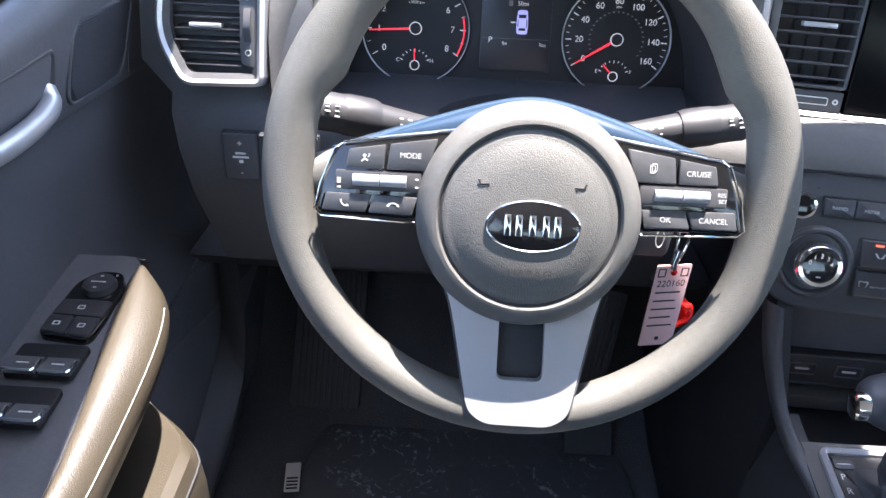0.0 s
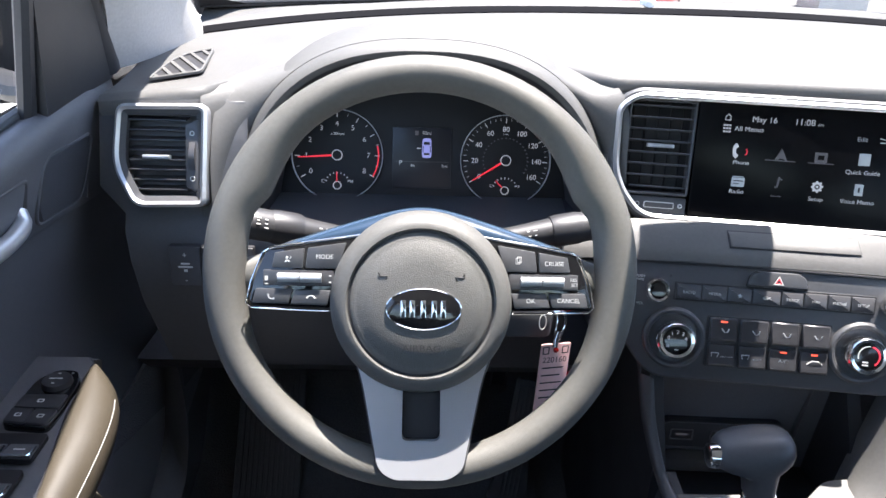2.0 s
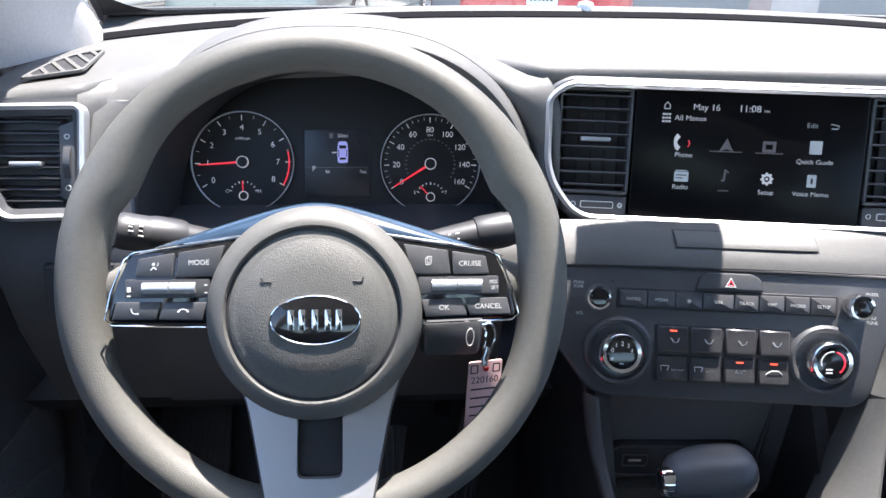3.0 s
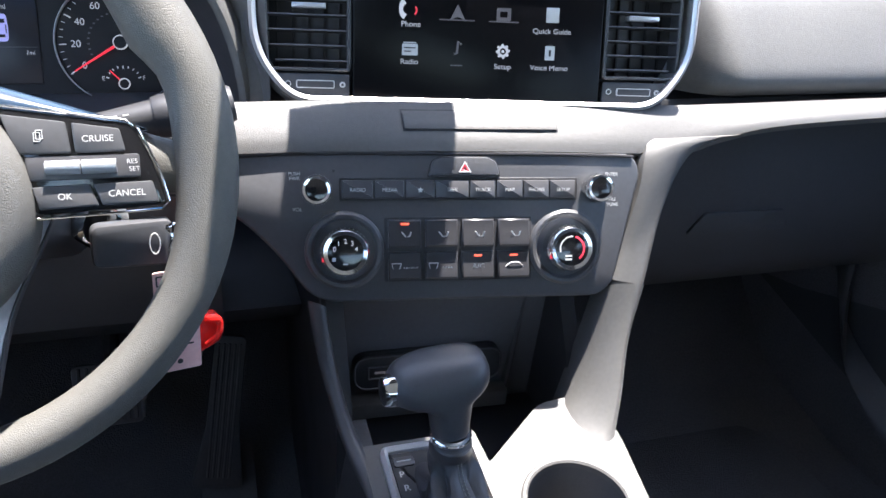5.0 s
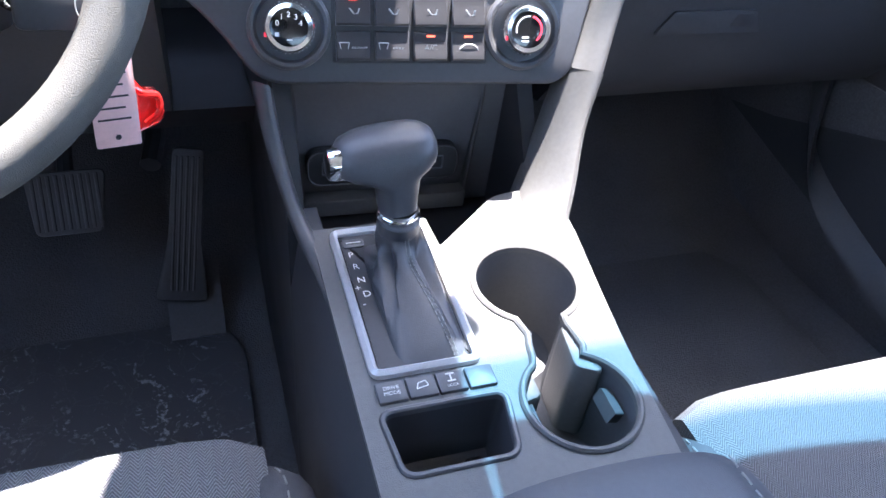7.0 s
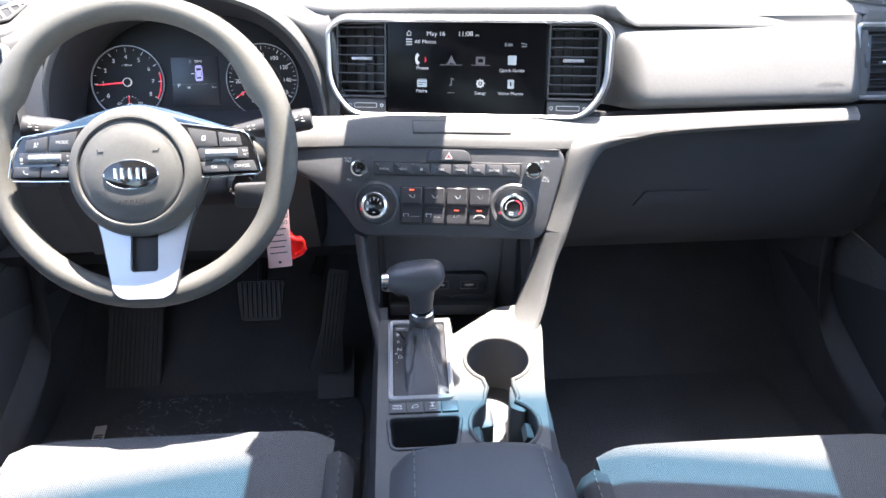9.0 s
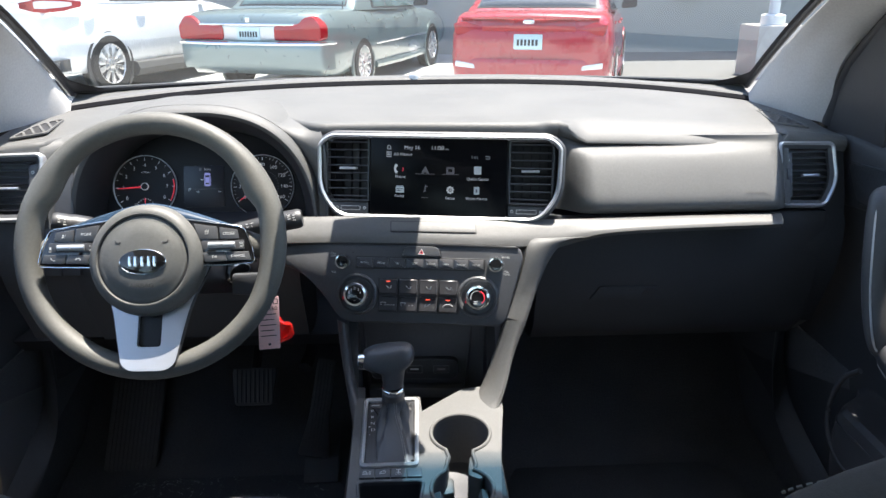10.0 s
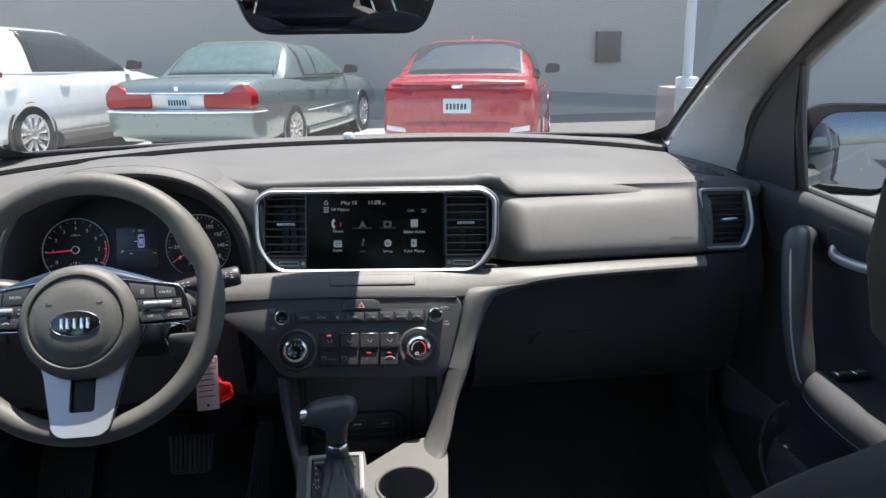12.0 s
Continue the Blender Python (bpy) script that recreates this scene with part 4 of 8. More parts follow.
def outer_vent(s):
    v = thing("air_vent", (0.664 * s, -0.07, 1.0), "outer air vent with black slats in a satin silver frame", "air vent", "dashboard vents")
    M = pose(0.664 * s, -0.0715, 1.053, -19, 0, 0)
    o = rounded([(-0.030, -0.057), (0.048, -0.055), (0.051, 0.057), (-0.047, 0.055), (-0.053, -0.012)], [0.014, 0.010, 0.012, 0.012, 0.02], 6)
    if s > 0:
        o = [(-x, z) for x, z in reversed(o)]
    part("surround", hoop(o, 0.0065, -0.007, 0.02, 0.0022, M, 0.0008), SILVER, v, "satin silver surround")
    oi = inset(o, 0.0062)
    part("throat", loft([[(p[0] * k + (0.0 if k > 0.9 else 0.0), y, p[1] * k) for p in oi] for k, y in ((1.0, -0.004), (0.97, 0.006), (0.95, 0.03), (0.94, 0.05), (0.3, 0.052), (0.05, 0.052))], caps=False, M=M), DEEP, v)
    bm = loft([[(p[0], y, p[1]) for p in inset(oi, d)] for d, y in ((0.0, -0.0045), (0.006, -0.001), (0.006, 0.008), (0.0, 0.008), (0.0, -0.0045))], caps=False, M=M)
    part("inner_bezel", bm, SMOOTH, v)

    def span(z):
        left = -0.036 if z > -0.018 else mix1(-0.022, -0.036, (z + 0.046) / 0.028)
        return (left, 0.026) if s < 0 else (-0.026, -left)
    slats(M, 0, 0, -0.043, 0.043, 8, v, span)
    vent_tab(M, -0.006 * (1 if s < 0 else -1), -0.0015, v)
    wx = 0.0335 * (1 if s < 0 else -1)
    part("wheel_panel", plate(rounded([(wx - 0.0075, -0.034), (wx + 0.0075, -0.040), (wx + 0.0075, 0.040), (wx - 0.0075, 0.034)], 0.003, 3), -0.0025, 0.012, 0.001, M), SMOOTH, v)
    part("thumbwheel", loft([[(wx + x, y, z) for x, y in ((-0.0032, 0.002), (-0.0032, yy), (0.0032, yy), (0.0032, 0.002))] for z, yy in [(-0.015 + 0.03 * k / 8, -0.0025 - 0.0045 * math.sin(math.pi * k / 8)) for k in range(9)]], M=M), SLAT, v, "ribbed closing wheel")
    part("mark", hoop(circle(wx, -0.0245, 0.0028, 16), 0.0007, -0.003, 0.0, 0.0002, M), PRINT, v)
    part("mark", hoop(circle(wx, 0.0245, 0.0028, 16), 0.0012, -0.003, 0.0, 0.0002, M), PRINT, v)
    return v


outer_vent(-1)
outer_vent(1)

# ---- screen unit with its two vents ----
unit = thing("infotainment_unit", (0.034, -0.07, 1.0), "wide screen unit with a lit menu between two air vents", "screen")
SM = pose(0.0335, -0.0885, 1.0645, -14.5, 0, -8.8)
uo = rounded([(-0.168, -0.0735), (0.168, -0.0735), (0.203, -0.030), (0.205, 0.055), (0.185, 0.0705), (-0.185, 0.0705), (-0.205, 0.055), (-0.203, -0.030)], [0.022, 0.022, 0.03, 0.024, 0.05, 0.05, 0.024, 0.03], 8)
uo = [(x, z + (0.010 * (1 - (x / 0.205) ** 2) - 0.003) * sm(0.035, 0.069, z)) for x, z in uo]
part("surround", hoop(inset(uo, 0.0022), 0.0063, -0.009, 0.03, 0.0026, SM, 0.001), SILVER, unit, "satin silver surround")
part("shell", hoop(inset(uo, -0.003), 0.0085, 0.004, 0.05, 0.003, SM), PANEL, unit)
ui = inset(uo, 0.0082)
part("face", plate(ui, 0.030, 0.036, 0.001, SM), DEEP, unit)
part("screen", plate(rect(-0.1135, -0.0655, 0.1125, 0.0655, 0.002, 3), -0.0015, 0.02, 0.0006, SM), SCREEN, unit, "black glass screen showing a menu")
for s in (-1, 1):
    x0, x1 = sorted((s * 0.1175, s * 0.187))

    def cspan(z, s=s):
        far = 0.1885 if z > -0.022 else mix1(0.176, 0.1885, (z + 0.043) / 0.021)
        a, b = 0.1185, far
        return (a, b) if s > 0 else (-b, -a)
    vt = part("vent", hoop(rounded([(x0 - 0.002, 0.062), (x0 - 0.002, -0.044), (x1 + 0.002, -0.044), (x1 + 0.002, 0.062)], 0.004, 3), 0.003, -0.002, 0.018, 0.001, SM), SMOOTH, unit, "inner vent with black slats")
    slats(SM, x0, x1, -0.042, 0.060, 8, vt, cspan, -0.0010, 0.0065, BUTTON)
    for k in range(5):
        xx = mix1(x0, x1, (k + 0.5) / 5)
        part("vane", plate([(xx - 0.0008, -0.042), (xx + 0.0008, -0.042), (xx + 0.0008, 0.060), (xx - 0.0008, 0.060)], 0.026, 0.031, 0.0002, SM), DIAL, vt)
    vent_tab(SM, s * 0.151, 0.011, vt)
    lo = rounded([(s * 0.1165, -0.046), (s * 0.186, -0.046), (s * 0.176, -0.064), (s * 0.1165, -0.0655)] if s < 0 else [(s * 0.1165, -0.0655), (s * 0.176, -0.064), (s * 0.186, -0.046), (s * 0.1165, -0.046)], 0.002, 2)
    if s < 0:
        lo = lo[::-1]
    part("lower_plate", plate(lo, -0.001, 0.018, 0.0008, SM), SMOOTH, unit)
    part("slider", plate(rect(s * 0.146 - 0.0165, -0.0585, s * 0.146 + 0.0165, -0.0515, 0.0015, 3), -0.0035, 0.004, 0.001, SM), SLAT, unit, "vent slider with bright edges")
    part("slider_edge", hoop(rect(s * 0.146 - 0.0165, -0.0585, s * 0.146 + 0.0165, -0.0515, 0.0015, 3), 0.0008, -0.0037, 0.003, 0.0002, SM), PRINT, unit)
    for dx, w in ((-0.0235, 0.0007), (0.0235, 0.0014)):
        part("mark", hoop(circle(s * 0.146 + dx, -0.055, 0.0026, 16), w, -0.0016, 0.001, 0.0002, SM), PRINT, unit)
for text, size, x, z, m in (("May 16", 0.0092, -0.048, 0.0505, WHITE), ("11:08", 0.0100, -0.006, 0.0505, WHITE), ("PM", 0.0042, 0.0105, 0.0485, WHITE), ("All Menus", 0.0078, -0.063, 0.0395, WHITE),
                            ("Edit", 0.0072, 0.0555, 0.0365, PRINT), ("Phone", 0.0070, -0.067, 0.003, WHITE), ("Quick Guide", 0.0070, 0.061, 0.001, WHITE), ("Radio", 0.0070, -0.068, -0.0345, WHITE),
                            ("Setup", 0.0070, 0.0165, -0.0365, WHITE), ("Voice Memo", 0.0070, 0.060, -0.0365, WHITE)):
    lettering(text, size * 0.92, (x + 0.004, -0.0019, z - 0.0045 if z > -0.01 else z + 0.001), SM, m, unit, squeeze=1.08)
SU, SL = SM @ Matrix.Translation((0.004, 0, -0.0042)), SM @ Matrix.Translation((0.004, 0, 0.0005))
yy = -0.0019
bars([(-0.0905, 0.0345, -0.0885, 0.0365), (-0.0875, 0.0345, -0.0855, 0.0365), (-0.0845, 0.0345, -0.0825, 0.0365), (-0.0905, 0.038, -0.0885, 0.040), (-0.0875, 0.038, -0.0855, 0.040), (-0.0845, 0.038, -0.0825, 0.040), (-0.0905, 0.0415, -0.0885, 0.0435), (-0.0875, 0.0415, -0.0855, 0.0435), (-0.0845, 0.0415, -0.0825, 0.0435)], yy, SU, WHITE, unit, "menu_icon")
part("home_icon", hoop([(-0.0895, 0.0475), (-0.0835, 0.0475), (-0.0835, 0.052), (-0.0865, 0.055), (-0.0895, 0.052)], 0.0008, yy, yy + 0.0005, 0.0001, SU), WHITE, unit)
part("phone_icon", sweep([(-0.0705 + 0.006 * math.cos(a) * 0.9, yy, 0.0155 + 0.007 * math.sin(a)) for a in lin(2.0, 4.4, 10)], lambda t: 0.0016 + 0.001 * abs(2 * t - 1), 6, 0.3, (0, 1, 0), SU), WHITE, unit)
part("phone_waves", sweep([(-0.066 + 0.004 * math.cos(a), yy, 0.0145 + 0.004 * math.sin(a)) for a in lin(-1.0, 0.9, 7)], 0.0006, 5, 0.4, (0, 1, 0), SU), RED, unit)
part("arrow_icon", plate([(-0.0255, 0.0210), (-0.0325, 0.0075), (-0.0255, 0.0105), (-0.0185, 0.0075)], yy, yy + 0.0004, 0.0001, SU), GREY, unit)
part("tile_icon", hoop(rect(0.0095, 0.0085, 0.0225, 0.0195, 0.001, 2), 0.003, yy, yy + 0.0004, 0.0001, SU), GREY, unit)
part("book_icon", plate(rect(0.055, 0.0085, 0.067, 0.0215, 0.0008, 2), yy, yy + 0.0004, 0.0002, SU), PRINT, unit)
part("radio_icon", plate(rect(-0.0745, -0.0285, -0.0605, -0.0185, 0.001, 2), yy, yy + 0.0004, 0.0002, SL), PRINT, unit)
bars([(-0.0725, -0.0225, -0.0625, -0.0215), (-0.0725, -0.0255, -0.0665, -0.0245)], yy - 0.0003, SL, DARKPRINT, unit, "radio_lines")
bars([(-0.0735, -0.0180, -0.0620, -0.0170)], yy, SL, PRINT, unit, "radio_aerial")
part("note_icon", sweep([(-0.028, yy, -0.026), (-0.0255, yy, -0.0255), (-0.0245, yy, -0.015), (-0.0215, yy, -0.018)], 0.0011, 6, 0.3, (0, 1, 0), SL), GREY, unit)
gear = [(0.0165 + (0.0065 if k % 4 < 2 else 0.0050) * math.cos(2 * math.pi * k / 32), -0.0225 + (0.0065 if k % 4 < 2 else 0.0050) * math.sin(2 * math.pi * k / 32)) for k in range(32)]
part("gear_icon", hoop(gear, 0.0022, yy, yy + 0.0004, 0.0001, SL), WHITE, unit)
part("gear_dot", plate(circle(0.0165, -0.0225, 0.0014, 12), yy, yy + 0.0004, 0.0001, SL), WHITE, unit)
part("memo_icon", plate(rect(0.0555, -0.0290, 0.0645, -0.0165, 0.0008, 2), yy, yy + 0.0004, 0.0002, SL), PRINT, unit)
bars([(0.0585, -0.0165, 0.0615, -0.0150), (0.0590, -0.0255, 0.0610, -0.0200)], yy - 0.0003, SL, DARKPRINT, unit, "memo_lines")
part("back_icon", sweep([(0.074, yy, 0.034), (0.080, yy, 0.034), (0.081, yy, 0.037), (0.073, yy, 0.0385)], 0.0006, 5, 0.4, (0, 1, 0), SU), PRINT, unit)
for r in ((-0.042, 0.0025, -0.010, 0.0035), (0.003, 0.0025, 0.030, 0.0035), (-0.031, -0.0365, -0.020, -0.0355)):
    bars([r], yy, SL, GREY, unit, "dim_word")


# ---- control stack ----
stack = thing("control_stack", (0.0, -0.17, 0.86), "dark centre control panel with radio and climate buttons", "control panel")
KP = pose(0.0, -0.1685, 0.925, -21, 0, -7.6)
ko = rounded([(-0.262, 0.047), (-0.262, 0.012), (-0.205, 0.004), (-0.165, -0.030), (-0.132, -0.074), (-0.115, -0.082), (0.128, -0.082), (0.142, -0.070), (0.166, 0.030), (0.158, 0.047)], [0.004, 0.01, 0.03, 0.03, 0.02, 0.01, 0.012, 0.012, 0.012, 0.01], 6)
part("face", loft([[(p[0], y, p[1]) for p in inset(ko, d)] for d, y in ((0.0, 0.03), (0.0, 0.006), (0.0006, 0.0028), (0.0018, 0.0008), (0.0035, 0.0))], M=KP), SMOOTH, stack, "smooth dark faceplate", 60)
part("upper_groove", sweep([KP @ Vector((x, -0.0004, 0.0463 - 0.002 * ((x - 0.0) / 0.16) ** 4)) for x in lin(-0.25, 0.157, 30)], 0.0012, 6), DEEP, stack)


def knob(cx, cz, r, tall, name, label, face):
    M = KP @ Matrix.Translation((cx, 0, cz))
    k = part(name, lathe([(r * 1.0, 0.002), (r, -tall * 0.7), (r * 0.97, -tall * 0.92), (r * 0.90, -tall), (r * 0.74, -tall * 0.98), (r * 0.72, -tall * 0.9)], 40, M, cap=False), CHROME, stack, label)
    part("cap", lathe([(r * 0.74, -tall * 0.85), (r * 0.73, -tall * 0.93), (r * 0.6, -tall * 0.95), (0.001, -tall * 0.96)], 32, M), face, k)
    ribs = bmesh.new()
    for i in range(36):
        a = 2 * math.pi * i / 36
        c, q = Vector((math.cos(a), math.sin(a))), Vector((-math.sin(a), math.cos(a)))
        pts = [c * r * 0.99 - q * 0.0004, c * (r + 0.0007), c * r * 0.99 + q * 0.0004]
        lo = [ribs.verts.new((p.x, -0.002, p.y)) for p in pts]
        hi = [ribs.verts.new((p.x, -tall * 0.7, p.y)) for p in pts]
        for j in range(3):
            ribs.faces.new((lo[j], lo[(j + 1) % 3], hi[(j + 1) % 3], hi[j]))
        ribs.faces.new(hi)
    ribs.transform(M)
    part("ribs", ribs, CHROME, k)
    return k, M


vk, _ = knob(-0.1245, 0.0155, 0.0125, 0.017, "volume_knob", "small black knob with a chrome rim", GLOSS)
tk, _ = knob(0.1215, 0.0165, 0.0125, 0.017, "tuning_knob", "small black knob with a chrome rim", GLOSS)
for cx, cz, txt in ((-0.1015, -0.0365, "fan"), (0.0945, -0.0360, "temp")):
    part("knob_dish", lathe([(0.034, 0.001), (0.0335, -0.003), (0.031, -0.0052), (0.0285, -0.0045), (0.0262, -0.001), (0.0255, 0.004)], 48, KP @ Matrix.Translation((cx, 0, cz)), cap=False), SMOOTH, stack, "raised round knob surround")
    k, M = knob(cx, cz, 0.0202, 0.021, "climate_knob", "chrome climate knob with a black face", GLOSS)
    if txt == "fan":
        for i, c in enumerate("01234"):
            a = radians(162 - i * 36)
            lettering(c, 0.0058, (0.0095 * math.cos(a), -0.0206, 0.0095 * math.sin(a)), M, WHITE, k)
        bars([(-0.011, -0.007, -0.008, -0.004), (-0.002, -0.010, 0.002, -0.009)], -0.0207, M, PRINT, k)
        bars([(-0.0195, -0.0075, -0.0165, -0.004), (0.0165, -0.001, 0.0195, 0.0025)], -0.0195, M, RED, k, "red_mark")
    else:
        part("red_scale", sweep([(0.0108 * math.cos(a), -0.0206, 0.0108 * math.sin(a)) for a in lin(1.3, -0.9, 12)], 0.0009, 5, 0.4, (0, 1, 0), M), RED, k)
        part("blue_scale", sweep([(0.0108 * math.cos(a), -0.0206, 0.0108 * math.sin(a)) for a in lin(1.5, 3.4, 10)], 0.0007, 5, 0.4, (0, 1, 0), M), PRINT, k)
        bars([(-0.006, -0.007, 0.0, -0.0055), (-0.006, -0.010, 0.0, -0.0085)], -0.0207, M, PRINT, k)
        bars([(-0.0195, -0.0085, -0.0165, -0.005)], -0.0195, M, RED, k, "red_mark")
for txt, x, z in (("PUSH", -0.1425, 0.0285), ("PWR", -0.1425, 0.0245), ("VOL", -0.1405, -0.0015), ("ENTER", 0.137, 0.0285), ("FILE", 0.1385, 0.006), ("TUNE", 0.1385, 0.0015)):
    lettering(txt, 0.0042, (x, -0.0004, z), KP, PRINT, stack)
part("microphone", lathe([(0.0012, 0.001), (0.0012, -0.0005), (0.0004, -0.0005)], 10, KP @ Matrix.Translation((-0.110, 0, 0.031))), DEEP, stack)
hz = rounded([(-0.030, 0.0262), (0.034, 0.0262), (0.030, 0.0395), (0.022, 0.0435), (-0.018, 0.0435), (-0.026, 0.0395)], 0.003, 4)
hb = part("hazard_button", plate(hz, -0.0045, 0.006, 0.0022, KP), SMOOTH, stack, "hazard light button with a red triangle")
part("gap", hoop(inset(hz, -0.0012), 0.0012, -0.0008, 0.006, 0.0003, KP), DEEP, hb)
part("triangle", hoop([(-0.0035, 0.0300), (0.0075, 0.0300), (0.002, 0.0395)], 0.0009, -0.0050, -0.0040, 0.0002, KP), PRINT, hb)
part("triangle", hoop([(-0.0012, 0.0315), (0.0052, 0.0315), (0.002, 0.0368)], 0.0006, -0.0050, -0.0040, 0.0002, KP), RED, hb)
# radio button row
xs = [-0.1035, -0.0765, -0.0495, -0.0235, 0.0065, 0.0300, 0.0545, 0.0785, 0.1030]
for i, word in enumerate(("RADIO", "MEDIA", "", "SEEK", "TRACK", "MAP", "PHONE", "SETUP")):
    b = part("radio_button", plate(rect(xs[i] + 0.0003, 0.0075, xs[i + 1] - 0.0003, 0.0235, 0.001, 2), -0.0040, 0.006, 0.0014, KP), SLAT, stack)
    mx = (xs[i] + xs[i + 1]) / 2
    if word:
        lettering(word, 0.0044, (mx, -0.0044, 0.0150), KP, PRINT, b)
    else:
        star = [(mx + (0.0028 if k % 2 == 0 else 0.0013) * math.cos(math.pi / 2 + k * math.pi / 5), 0.015 + (0.0028 if k % 2 == 0 else 0.0013) * math.sin(math.pi / 2 + k * math.pi / 5)) for k in range(10)]
        part("star", plate(star, -0.0044, -0.0036, 0.0001, KP), PRINT, b)
part("button_recess", hoop(rect(-0.1055, 0.0055, 0.1050, 0.0255, 0.0015, 2), 0.0020, -0.0006, 0.006, 0.0003, KP), DEEP, stack)
# climate buttons, two rows of four
part("button_recess", plate(rect(-0.0675, -0.0645, 0.0635, -0.0085, 0.002, 3), -0.0006, 0.004, 0.0005, KP), DEEP, stack)
cx0, cw = -0.0655, 0.0322
for row, (z0, z1) in enumerate(((-0.0348, -0.0105), (-0.0625, -0.0385))):
    for i in range(4):
        x0 = cx0 + i * cw
        xa, xb = x0 + 0.0012, x0 + cw - 0.0026
        prof = [(0.004, z1), (-0.0020, z1), (-0.0034, z1 - 0.0012), (-0.0040, z1 - 0.0090), (-0.0066, z1 - 0.0175), (-0.0070, z0 + 0.0022), (-0.0058, z0 + 0.0004), (0.004, z0)]
        rings = [[(mix1(xa, xb, 0.5) + s * ((xb - xa) / 2 - (g if y < 0 else 0)), y, z) for y, z in prof] for s, g in ((-1, 0.0), (-1, 0.0010), (1, 0.0010), (1, 0.0))]
        rings[0] = [(x, min(0.004, y + 0.0010), z) for x, y, z in rings[0]]
        rings[3] = [(x, min(0.004, y + 0.0010), z) for x, y, z in rings[3]]
        b = part("climate_button", loft(rings, M=KP), BUTTON, stack)
        mx, mz = x0 + cw / 2 - 0.0007, (z0 + z1) / 2 - 0.001
        BT = KP @ Matrix.Translation((mx, -0.0057, mz)) @ pose(0, 0, 0, 17)
        if row == 1 and i < 3:
            lettering(("FRONT", "REAR", "A/C")[i], 0.0040 if i < 2 else 0.0068, (0.005 if i < 2 else 0, -0.0003, -0.001 if i < 2 else 0), BT, PRINT, b)
        if row == 1 and i < 2:
            part("icon", hoop(rounded([(-0.0105, -0.002), (-0.0045, -0.002), (-0.003, 0.004), (-0.012, 0.004)], 0.001, 2), 0.0006, -0.0004, 0.0005, 0.0001, BT), PRINT, b)
        elif row == 1 and i == 3:
            part("icon", hoop(rounded([(-0.009, -0.003), (0.009, -0.003), (0.008, 0.0005), (0.004, 0.0035), (-0.003, 0.0035), (-0.007, 0.0005)], 0.001, 2), 0.0007, -0.0004, 0.0005, 0.0001, BT), PRINT, b)
        elif row == 0:
            part("icon", sweep([(-0.003, -0.0004, 0.003), (0.001, -0.0004, -0.002), (0.004, -0.0004, -0.001), (0.005, -0.0004, 0.003)], 0.0007, 5, 0.4, (0, 1, 0), BT), PRINT, b)
        if (row, i) in ((0, 0), (1, 2), (1, 3)):
            bars([(mx - 0.0035, z1 - 0.0045, mx + 0.0035, z1 - 0.0028)], -0.0046, KP, LED, b, "indicator")

# ---- steering wheel ----
wheel = thing("steering_wheel", (-0.379, -0.25, 0.95), "dark grained steering wheel with a silver lower spoke", "steering wheel")
WM = pose(-0.379, -0.278, 1.0205, -23.9, 0, 0)
rings = []
for i in range(96):
    a = 2 * math.pi * i / 96
    deg = math.degrees(a) % 360
    grip = sum(math.exp(-(d / (16 if d > 0 else 6)) ** 2) for d in (deg - 27, 153 - deg))
    side = math.exp(-((deg - 0) / 20) ** 2) + math.exp(-((deg - 360) / 20) ** 2) + math.exp(-((deg - 180) / 20) ** 2)
    rw = 0.0160 + 0.0048 * grip + 0.0030 * side
    R = 0.190 - rw
    ring = []
    for k in range(20):
        b = 2 * math.pi * k / 20
        rr = R + rw * math.cos(b)
        ring.append((rr * math.cos(a), 0.0172 * math.sin(b), rr * math.sin(a)))
    rings.append(ring)
rim = part("rim", loft(rings + [rings[0]], caps=False, M=WM), RIM, wheel, "grained grey rim")
# arms behind the trim, running into the rim
for s in (-1, 1):
    arm = [(s * 0.172, 0.004, -0.004), (s * 0.155, 0.008, -0.006), (s * 0.12, 0.004, 0.0), (s * 0.06, 0.008, -0.005)]
    part("spoke", loft([[(p[0], p[1] + 0.012 * math.sin(b), p[2] + h * math.cos(b)) for b in lin(0, 2 * math.pi, 17)[:-1]] for p, h in zip(arm, (0.017, 0.016, 0.022, 0.028))], M=WM), RIM, wheel)
HZ = -0.0235
hubM = WM @ Matrix.Translation((0, 0, HZ))
hub = part("airbag_cover", lathe([(0.074, 0.02), (0.0780, 0.0), (0.0783, -0.013), (0.0772, -0.021), (0.0745, -0.0280), (0.0705, -0.0330), (0.0660, -0.0355), (0.0628, -0.0358), (0.0616, -0.0345), (0.0613, -0.0310), (0.0594, -0.0310), (0.0591, -0.0330), (0.0580, -0.0340), (0.0550, -0.0344), (0.0520, -0.0354), (0.0460, -0.0382), (0.0330, -0.0404), (0.0150, -0.0412), (0.001, -0.0414)], 72, hubM, cap=True), HUB, wheel, "round grained airbag cover")
part("groove", lathe([(0.0615, -0.0309), (0.0615, -0.0325), (0.0592, -0.0325), (0.0592, -0.0309)], 72, hubM, cap=False), DEEP, hub)
part("emblem", plate(ellipse(0.002, -0.004, 0.0312, 0.0170), -0.0421, -0.036, 0.0012, hubM), GLOSS, hub, "black oval emblem with a bright edge")
part("emblem_edge", hoop(ellipse(0.002, -0.004, 0.0316, 0.0174), 0.0012, -0.0424, -0.036, 0.0006, hubM), CHROME, hub)
